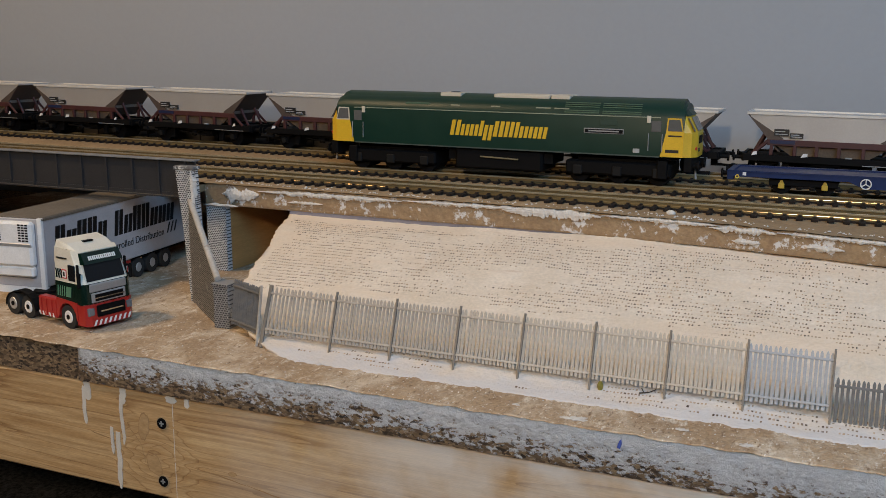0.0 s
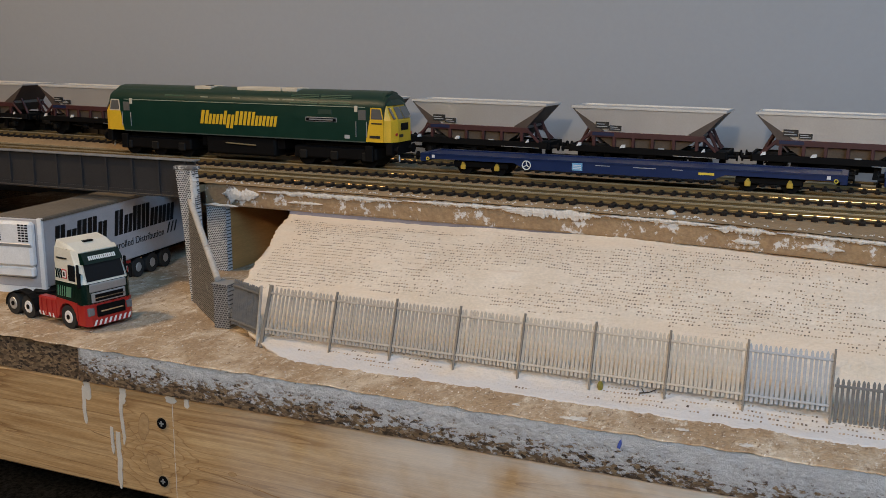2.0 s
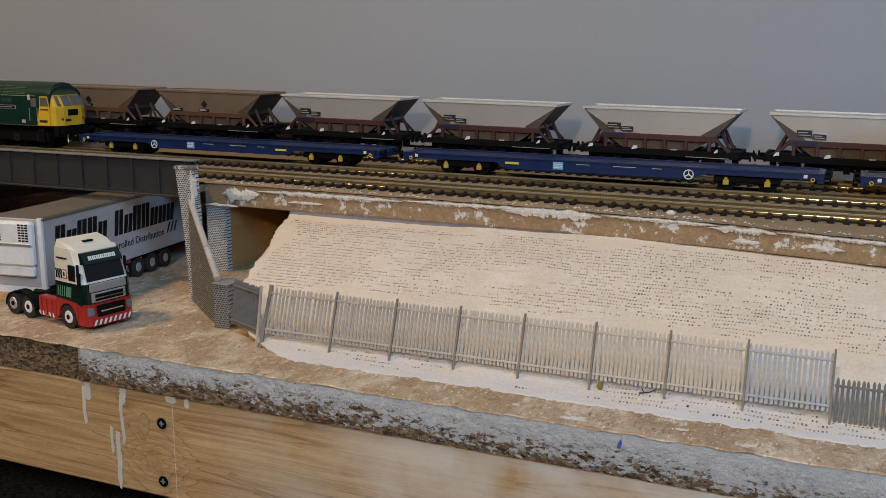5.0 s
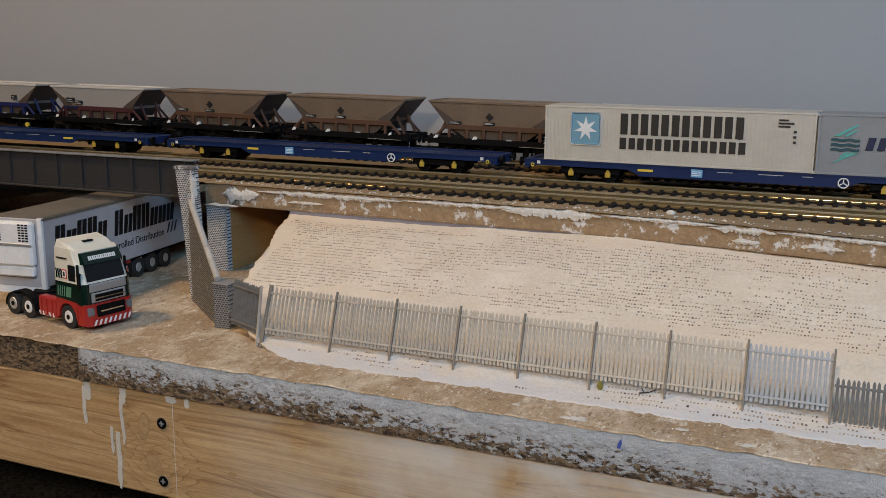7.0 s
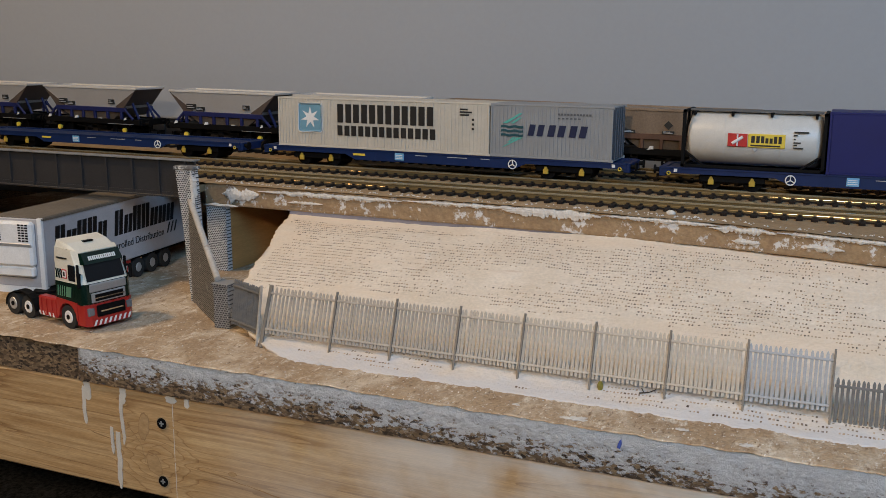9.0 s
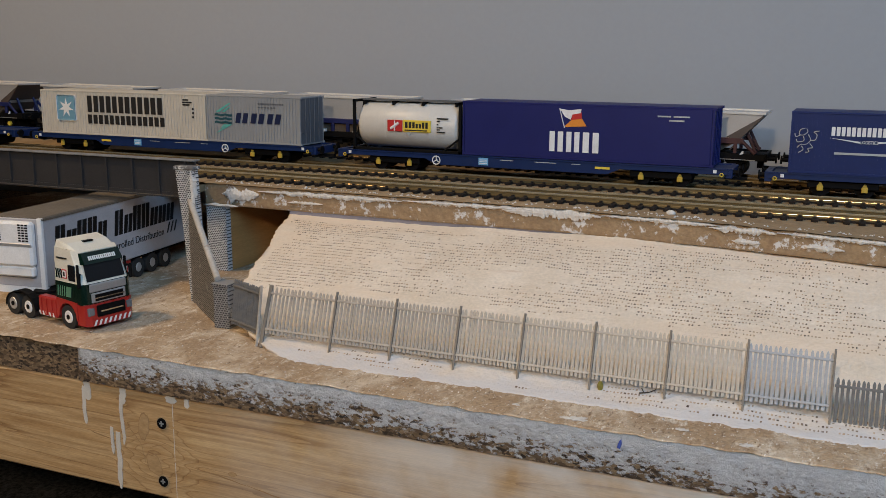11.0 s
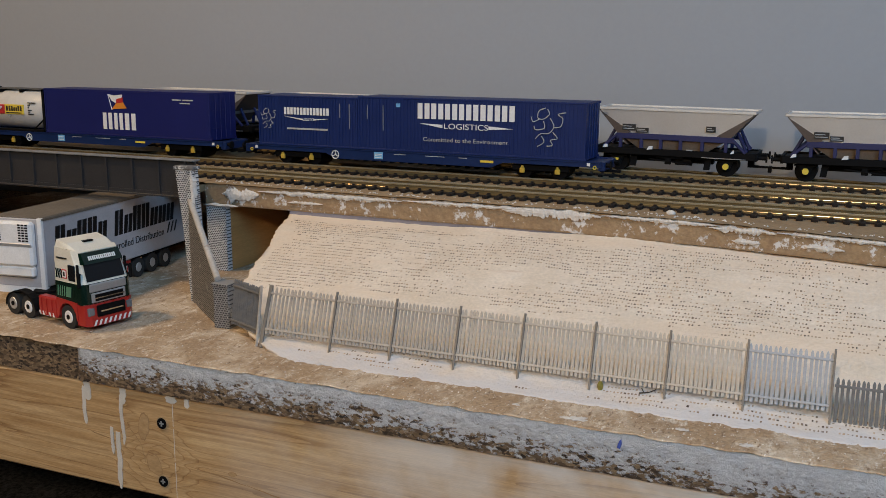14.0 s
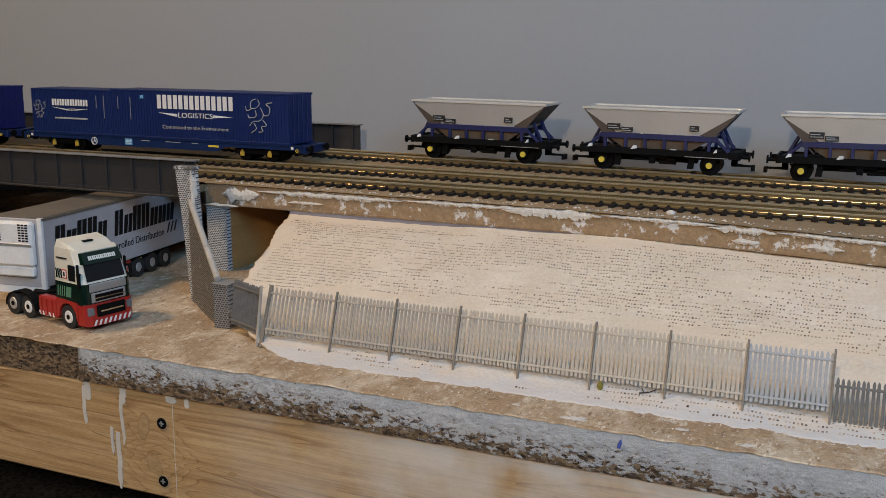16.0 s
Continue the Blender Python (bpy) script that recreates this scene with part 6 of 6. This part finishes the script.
def tank_container():
    t = thing("tank_container", "white cylindrical tank in a black frame on the blue wagon", "tank container", (0, TRACKS[1], RAIL_Z), group="containers on the train")
    x0, x1, z0, z1 = 283.0, 363.5, FLOOR, FLOOR + 34
    zc = z0 + 17
    secs = []
    for x, r in ((x0 + 2.2, 6), (x0 + 2.7, 11), (x0 + 3.8, 14.4), (x0 + 5.6, 15.5), (x1 - 5.6, 15.5), (x1 - 3.8, 14.4), (x1 - 2.7, 11), (x1 - 2.2, 6)):
        secs.append([(x, -r * math.cos(math.radians(a)), zc + r * math.sin(math.radians(a))) for a in range(0, 360, 10)])
    tank = part("tank", loft(B(), secs), plain("tank_cream", (0.64, 0.61, 0.56), 0.4), t, "white tank barrel")
    for p in tank.data.polygons:
        p.use_smooth = True
    for x in (307, 323, 339):
        part("tank_band", rod(B(), (x - 0.35, 0, zc), (x + 0.35, 0, zc), 15.56, 36), plain("tank_cream", (0.64, 0.61, 0.56), 0.4), t, "thin band round the tank")
    for x in (x0, x1 - 2):
        for y in (-16, 14):
            part("frame_post", box(B(), x, x + 2, y, y + 2, z0, z1, 0.2), BLACK, t)
        for z in (z0, z1 - 1.8):
            part("frame_cross_bar", box(B(), x, x + 2, -16, 16, z, z + 1.8, 0.2), BLACK, t)
        for s in (-1, 1):
            part("end_brace", rod(B(), (x + 1, s * 15, z0 + 1), (x + 1, 0, z1 - 1), 0.7, 6), BLACK, t)
    for y in (-16, 14.4):
        part("bottom_bar", box(B(), x0, x1, y, y + 1.6, z0, z0 + 1.8, 0.2), BLACK, t)
        part("diagonal_brace", rod(B(), (x0 + 1.5, y + 0.8, z0 + 10), (x0 + 13, y + 0.8, z0 + 1.5), 0.7, 6), BLACK, t)
        part("diagonal_brace", rod(B(), (x1 - 1.5, y + 0.8, z0 + 10), (x1 - 13, y + 0.8, z0 + 1.5), 0.7, 6), BLACK, t)
    part("walkway", box(B(), x0 + 3, x1 - 3, -7, 1, z1 - 0.9, z1 + 0.2, 0.1), plain("walkway_grey", (0.10, 0.10, 0.10), 0.6), t)
    for x in (x0 + 5, x0 + 27, x0 + 49, x1 - 7):
        part("walkway_bracket", box(B(), x, x + 1.4, -10, 2, z1 - 3.4, z1 - 0.8), BLACK, t)
    part("red_emblem", box(B(), 309.5, 320.5, -16.0, -14.6, 26.8, 34.4, 0.2), RED, t, "red emblem block")
    part("emblem_curve", rod(rod(B(), (312, -16.05, 28.6), (318, -16.05, 32.6), 0.9, 6), (315, -16.05, 27.2), (315, -16.05, 34), 0.5, 6), WHITE, t, "white curls on the emblem")
    part("yellow_plate", box(B(), 321, 341.5, -16.0, -14.6, 26.8, 34.6, 0.2), SIGN_YELLOW, t, "yellow name plate")
    word_bars(322.5, 340, 29.4, 33.4, -16.0, "CNSNN", INK, t, "black brand word shown as plain bars")
    part("print_line", box(B(), 322.5, 339, -16.15, -15.9, 27.5, 28.3), INK, t)
    bm = B()
    for w, z in ((8, 36), (2, 34.2), (1, 32), (4, 30), (2, 28.6), (5.5, 27)):
        box(bm, 346, 346 + w, -16.0, -15.0, z, z + 0.7)
    part("code_bars", bm, INK, t, "tank code shown as small bars")
    part("hazard_mark", prism(B(), [(325, 24.0), (326.8, 25.8), (325, 27.6), (323.2, 25.8)], -15.2, -13), GREY_BOX, t)
    return t


def navy_swap_body():
    t = thing("shipping_container", "smooth navy forty-foot container with white letters and orange flag", "shipping container", (0, TRACKS[1], RAIL_Z), group="containers on the train")
    ribbed_box(t, 364.5, 524.5, 16, FLOOR, FLOOR + 35, NAVY, 3.6, None, False)
    for s in (-1, 1):
        part("side_curtain", box(B(), 366, 523, min(s * 15.5, s * 15.95), max(s * 15.5, s * 15.95), FLOOR + 1.2, FLOOR + 34, 0.2), NAVY, t, "smooth navy side")
    y = -16.1
    for x0, x1 in ((423.5, 433.5), (434.5, 444), (445, 456.5)):
        bm = B()
        for a, w in ((0.04, 0.34), (0.58, 0.34)):
            box(bm, x0 + a * (x1 - x0), x0 + (a + w) * (x1 - x0), y - 0.15, y + 0.3, 18.6, 31.2)
        part("brand_bar", bm, WHITE, t, "white brand word shown as plain bars")
    fl = part("flag", prism(B(), [(433, 34.0), (447.5, 35.0), (444.5, 39.5), (437.5, 38.5)], y - 0.15, y + 0.2), ORANGE, t, "orange flag emblem")
    part("flag_upper", prism(B(), [(437.5, 38.5), (444.5, 39.5), (444, 43.5), (438.5, 42.5)], y - 0.2, y + 0.2), RED, fl)
    part("flag_white", prism(B(), [(430, 45.5), (436, 44.5), (444, 45.5), (443.5, 43), (438.5, 42.0), (437.2, 38.8), (433.5, 40.5)], y - 0.25, y + 0.2), WHITE, fl)
    part("flag_pole", rod(B(), (430, y - 0.2, 45.5), (433.5, y - 0.2, 33.5), 0.3, 5), WHITE, fl)
    for x0, x1, z in ((491, 499, 42.2), (500.5, 510, 42.2), (498, 507, 39.8)):
        part("code_bar", box(B(), x0, x1, y - 0.1, y + 0.3, z, z + 0.9), GREY_BOX, t, "container code as a plain bar")
    return t


DATA_GREY = plain("data_print_grey", (0.22, 0.23, 0.27), 0.6)


def heraldic_mark(t, xc, zc, k, y):
    """A rampant animal crest as a few plain curved strokes."""
    bm = B()
    for pts in ([(-0.1, 1.0), (-0.45, 0.85), (-0.5, 0.5), (-0.2, 0.45), (0.1, 0.7), (0.0, 0.95)], [(-0.4, 0.45), (-0.75, 0.3), (-0.85, 0.55)], [(-0.2, 0.35), (-0.15, 0.0), (-0.6, -0.1), (-0.7, 0.1)], [(0.15, 0.5), (0.35, 0.1), (0.1, -0.25), (-0.35, -0.3), (-0.6, -0.55)], [(0.35, 0.05), (0.7, 0.1), (0.8, 0.5), (0.55, 0.7), (0.95, 0.8)], [(0.3, -0.2), (0.55, -0.5), (0.2, -0.6), (0.3, -0.85), (0.0, -0.9)], [(-0.3, -0.4), (-0.15, -0.7), (-0.5, -0.95)]):
        ext = [pts[0]] + list(pts) + [pts[-1]]
        fine = []
        for p0, p1, p2, p3 in zip(ext, ext[1:], ext[2:], ext[3:]):
            for u in (0.0, 0.25, 0.5, 0.75):
                fine.append(tuple(0.5 * (2 * p1[i] + (p2[i] - p0[i]) * u + (2 * p0[i] - 5 * p1[i] + 4 * p2[i] - p3[i]) * u * u + (3 * p1[i] - p0[i] - 3 * p2[i] + p3[i]) * u ** 3) for i in (0, 1)))
        fine.append(pts[-1])
        for a, b in zip(fine, fine[1:]):
            rod(bm, (xc + a[0] * k, y, zc + a[1] * k), (xc + b[0] * k, y, zc + b[1] * k), 0.32 if k > 10 else 0.24, 5)
    part("crest", bm, GREY_BOX, t, "pale crest drawn as plain curved strokes")


def blue_box(x0, x1, short):
    t = thing("shipping_container", "dark blue ribbed container with white brand bars and crest" if not short else "short dark blue ribbed container with small white brand bars", "shipping container", (0, TRACKS[1], RAIL_Z), group="containers on the train")
    ribbed_box(t, x0, x1, 16, FLOOR, FLOOR + (35.0 if short else 36.0), BOX_BLUE)
    y = -16.1
    if short:
        word_bars(588.5, 625.5, 35.4, 40.4, y, "CCCCCCC", WHITE, t, "white brand name shown as plain bars")
        part("swoosh", prism(B(), [(588, 34.2), (604, 32.6), (604, 31.6)], y - 0.1, y + 0.3), WHITE, t)
        part("swoosh", prism(B(), [(626, 33.2), (613, 32.8), (613, 31.8)], y - 0.1, y + 0.3), WHITE, t)
        lettering("LOGISTICS", 2.6, 9.0, WHITE, t, (604.2, y, 31.4))
        part("print_line", box(B(), 591, 624, y - 0.1, y + 0.3, 25.0, 26.2), GREY_BOX, t)
        heraldic_mark(t, 575.5, 32.0, 7.2, y - 0.1)
        xs = (633.5, 641)
    else:
        word_bars(692.5, 762.0, 36.0, 46.2, y, "CCCCCCC", WHITE, t, "white brand name shown as plain bars")
        part("swoosh", prism(B(), [(694, 33.0), (711, 32.4), (711, 30.2)], y - 0.1, y + 0.3), WHITE, t)
        part("swoosh", prism(B(), [(760.5, 31.4), (743.5, 32.6), (743.5, 30.4)], y - 0.1, y + 0.3), WHITE, t)
        lettering("LOGISTICS", 5.2, 31.0, WHITE, t, (712.2, y, 29.8))
        lettering("Committed to the Environment", 3.8, 60.0, GREY_BOX, t, (697, y, 21.2))
        heraldic_mark(t, 783, 33.0, 12.5, y - 0.1)
        xs = (655, 667)
        part("badge", box(B(), 677, 680, y - 0.1, y + 0.3, 43, 45.5), SKY_BLUE, t)
    for x, n in ((xs[0], 5), (xs[1], 9)):
        part("code_bar", box(B(), x, x + 0.5, y - 0.1, y + 0.3, 43.9 - n * 1.9, 43.9), DATA_GREY, t, "container code as an upright bar")
    return t


# places along the train, in mm from the beige container's left end
TRAIN = [(LOCO, -727.5)]
plainwag = flat_wagon(False)
mirror = flat_wagon(True)
tagged(plainwag, "empty blue bogie container flat wagon with white handbrake wheel")
tagged(mirror, "empty blue bogie container flat wagon, handbrake wheel at its trailing end")
TRAIN += [(plainwag, -450.5), (mirror, -165.5)]
w3 = copy_thing(mirror, mirror.matrix_basis)
w4 = copy_thing(plainwag, plainwag.matrix_basis)
w5 = copy_thing(plainwag, plainwag.matrix_basis)
tagged(w3, "blue container flat wagon loaded with beige and grey containers")
tagged(w4, "blue container flat wagon loaded with a white tank and navy container")
tagged(w5, "blue container flat wagon loaded with two dark blue containers")
TRAIN += [(w3, 119.3), (w4, 403.3), (w5, 687.3)]
LOADS = [(long_beige(), 80.0), (short_grey(), 201.0), (tank_container(), 323.0), (navy_swap_body(), 444.0), (blue_box(567, 647.4, True), 607.0), (blue_box(647.8, 808, False), 728.0)]
TRAIN += [(ob, 0.0) for ob, mid in LOADS]

# ---- coal hoppers on the far track ----


def coal_hopper(body_mat, frame_mat, label, wheel_cover, marks):
    t = thing("coal_hopper_wagon", label, "hopper wagon", (0, TRACKS[2], RAIL_Z), group="coal hopper rake")
    zt, zm, zl = 42.4, 25.6, 17.6
    body = part("hopper_body", loft(B(), [[(14, -16.2, zm), (88, -16.2, zm), (88, 16.2, zm), (14, 16.2, zm)], [(0.6, -17.4, zt), (101.6, -17.4, zt), (101.6, 17.4, zt), (0.6, 17.4, zt)]]), body_mat, t, "sloping grey hopper body")
    part("lower_chute", loft(B(), [[(30, -13, zl - 3), (71, -13, zl - 3), (71, 13, zl - 3), (30, 13, zl - 3)], [(14, -16, zm), (88, -16, zm), (88, 16, zm), (14, 16, zm)]]), HOPPER_DIM, t)
    for y in (-18.0, 16.6):
        part("rim_rail", box(B(), -0.4, 102.6, y, y + 1.4, zt - 0.8, zt + 0.9, 0.2), body_mat if body_mat is HOPPER_DIM else RIM_CREAM, t, "bright top rim")
    for x in (-0.6, 101.2):
        part("rim_rail", box(B(), x, x + 1.4, -17.8, 17.8, zt - 0.8, zt + 0.8, 0.2), body_mat, t)
    for s, xa, xb, xc in ((-1, 0.4, 14, 5), (1, 101.6, 88, 92)):
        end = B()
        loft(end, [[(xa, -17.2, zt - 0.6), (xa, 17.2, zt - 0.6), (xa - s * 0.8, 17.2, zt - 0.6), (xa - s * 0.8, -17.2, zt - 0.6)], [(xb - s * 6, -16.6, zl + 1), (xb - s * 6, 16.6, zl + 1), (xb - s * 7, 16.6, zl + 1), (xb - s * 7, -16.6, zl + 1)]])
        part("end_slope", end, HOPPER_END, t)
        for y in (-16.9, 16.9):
            part("end_gusset", prism(B(), [(xa, zt - 1), (xb - s * 9, zt - 15.5), (xb - s * 3, zm), (xb + s * 0.5, zm), (xb + s * 1.0, zm + 1.5)], y - 0.5, y + 0.5), HOPPER_END, t, "end gusset in brown darkened for shade")
            part("end_strut", rod(B(), (xb + s * 0.5, y, zm - 0.5), (xb + s * 9.5, y, zl - 1), 1.1, 6), frame_mat, t)
            part("end_post", rod(B(), (xb + s * 2.5, y * 0.55, zt - 12), (xb + s * 9.5, y * 0.55, zl - 1), 1.1, 6), frame_mat, t)
    for y0, y1 in ((-17.6, -15.6), (15.6, 17.6)):
        part("side_beam", box(B(), 13, 90, y0, y1, zm - 3.0, zm + 0.8, 0.3), frame_mat, t, "painted side beam")
        for x in (16, 30, 43, 56, 70, 85):
            part("side_post", box(B(), x - 1.1, x + 1.1, y0, y1, zl - 1, zm - 2.5, 0.2), frame_mat, t)
        part("sole_bar", box(B(), -1, 104, y0 + 0.3, y1 - 0.3, zl - 5.5, zl - 1.0, 0.3), BLACK, t)
    part("underframe", box(B(), -1, 104, -13, 13, zl - 4.8, zl - 2.0), BLACK, t)
    for s, x in ((-1, -1), (1, 104)):
        part("headstock", box(B(), x - 1, x + 1, -15.5, 15.5, zl - 6, zl - 0.8, 0.2), BLACK, t)
        for y in (-11, 11):
            part("buffer", rod(rod(B(), (x, y, zl - 4), (x + s * 6, y, zl - 4), 1.3, 8), (x + s * 5.8, y, zl - 4), (x + s * 6.8, y, zl - 4), 2.7, 12), BLACK, t)
        part("coupling", box(box(B(), x, x + s * 9, -1.2, 1.2, 6.2, 7.6), x + s * 8 - 1, x + s * 8 + 1, -4, 4, 4.0, 7.6), BLACK, t)
        part("coupling_mount", box(B(), x - s * 4 - 2, x - s * 4 + 2, -2, 2, 6.2, zl - 4.5), BLACK, t)
        part("draw_bar", box(B(), min(x - s * 5, x + s), max(x - s * 5, x + s), -1.2, 1.2, 6.2, 7.8), BLACK, t)
    for x in (13.5, 85.5):
        part("wheelset", rod(B(), (x, -9.2, 6.8), (x, 9.2, 6.8), 6.8, 22), BLACK, t)
        part("axle_guard", prism(B(), [(x - 5, zl - 5), (x + 5, zl - 5), (x + 2.4, 4.8), (x - 2.4, 4.8)], -13.4, -12.2), BLACK, t)
        part("axle_box", rod(B(), (x, -15.2, 7.2), (x, -12.5, 7.2), 2.0, 14), SIGN_YELLOW if wheel_cover else plain("axlebox_grime", (0.009, 0.009, 0.009), 0.6, spec=0.2), t, "yellow axle cover" if wheel_cover else "")
        part("spring", box(B(), x - 7, x + 7, -14, -12.6, 10.4, 11.6, 0.2), BLACK, t)
    for x, w in ((4, 3.5), (34, 4), (88, 2.5)):
        part("white_handle", prism(B(), [(x, zl - 1.8), (x + w, zl - 1.2), (x + w, zl + 0.8), (x + 1.5, zl + 0.6)], -18.1, -17.4), WHITE, t, "white painted handle")
    part("brake_lever", rod(B(), (36, -17.2, 10), (62, -17.2, 7.5), 0.45, 6), BLACK, t)
    part("brake_cylinder", rod(B(), (52, -8, 9), (63, -8, 9), 3.2, 12), BLACK, t)
    part("brake_rigging", box(B(), 24, 76, -4, 4, 7, 13), BLACK, t)
    for x in (24, 73):
        part("brake_shoe", prism(B(), [(x - 2, 4), (x + 2, 4), (x + 3, 11), (x - 1, 12.5)], -12.8, -11.2), BLACK, t)
    part("door_gear", box(rod(B(), (40, -14.5, 11.5), (58, -14.5, 11.5), 1.3, 8), 46, 50, -15.5, -13, 6.5, 11.5, 0.3), BLACK, t)
    part("ladder_rail", rod(B(), (70, -17.0, 12.6), (98, -17.0, 12.6), 0.4, 6), SILVER, t)
    part("data_plate", box(B(), 60, 64, -17.2, -16.6, 15.2, 17.2), GREY_BOX, t)
    for x0, x1, z0, z1 in marks:
        frame_b = part("data_board", box(B(), x0, x1, -17.9, -16.4, z0, z1), INK, t, "black-framed data board")
        bm = B()
        for i in range(2):
            z = z0 + (i + 0.55) * (z1 - z0) / 2.6
            box(bm, x0 + 0.7, x1 - 0.9 - 1.5 * i, -18.05, -17.85, z, z + 0.45)
        part("data_bars", bm, GREY_BOX, frame_b, "unreadable print as pale bars")
    return t


RAKE = []
maroon = coal_hopper(HOPPER_GREY, MAROON, "grey coal hopper wagon with maroon frame on the far track", False, ((17, 26, 28.8, 33.0), (26.4, 34.5, 27.6, 30.8)))
part("blue_plate", box(B(), 15, 30, -18.0, -17.5, 23.8, 26.0), DEEP_BLUE, maroon, "dark blue plate")
brown = coal_hopper(HOPPER_DIM, RUST_BROWN, "brown-framed coal hopper wagon, silver body tinted brown for dim reflections, on the far track", False, ((16, 25, 26.6, 28.6), (43, 51, 26.8, 28.8)))
part("diamond_mark", prism(prism(B(), [(47, 29.5), (50, 32.5), (47, 35.5), (44, 32.5)], -17.35, -16.0), [(47, 30.9), (48.6, 32.5), (47, 34.1), (45.4, 32.5)], -17.5, -17.3), INK, brown, "dark diamond mark")
blue_h = coal_hopper(HOPPER_GREY, FRAME_BLUE, "grey coal hopper wagon with dark blue frame on the far track", True, ((17, 26, 28.4, 32.4), (26.4, 34.5, 27.2, 30.2), (72, 78, 29.4, 33.0)))
for j in range(-1, 19):
    start = -70.0 - 121.0 * j if j < 13 else -1641.0 - 129.0 * (j - 13) - (7.8 if j == 14 else 0.0)
    src = blue_h if j >= 13 else brown if j in (9, 10, 11) else maroon
    first_use = j in (-1, 9, 13)
    RAKE.append((src if first_use else copy_thing(src, src.matrix_basis), start))


def motions():
    """The container train goes one way, the hopper rake on the far track the other."""
    train = [(0.0, 510.8), (1.0, 411.0), (2.0, 310.9), (3.0, 210.9), (4.0, 111.5), (4.2, 91.5), (5.2, -5.8), (6.3, -113.8), (7.0, -185.3), (8.0, -284.5), (9.0, -383.0), (9.2, -403.2), (10.2, -511.0), (11.5, -666.8), (12.0, -727.3), (12.5, -788.4), (13.0, -848.6), (13.5, -908.6), (14.0, -966.8), (14.5, -1023.3), (15.0, -1078.0), (15.5, -1130.8), (16.0, -1182.8)]
    def at(x, mid, y):
        tip = math.degrees((lift(-400, y) - lift(-200, y)) / 200) if -800 < x + mid < 0 else 0.0
        return pose(x * MM, y * MM, (RAIL_Z + lift(x + mid, y) + mid * math.tan(radians(tip))) * MM, 0, tip, 0)

    for ob, off in TRAIN:
        mid = 0.0 if off else {id(o): m for o, m in LOADS}[id(ob)]
        walk(ob, [(s, at(x + off, mid, TRACKS[1])) for s, x in train])
    for ob, start in RAKE:
        walk(ob, [(0.1 * k, at(start + 12.37 * k, 50.0, TRACKS[2])) for k in range(0, 161, 10)])


motions()
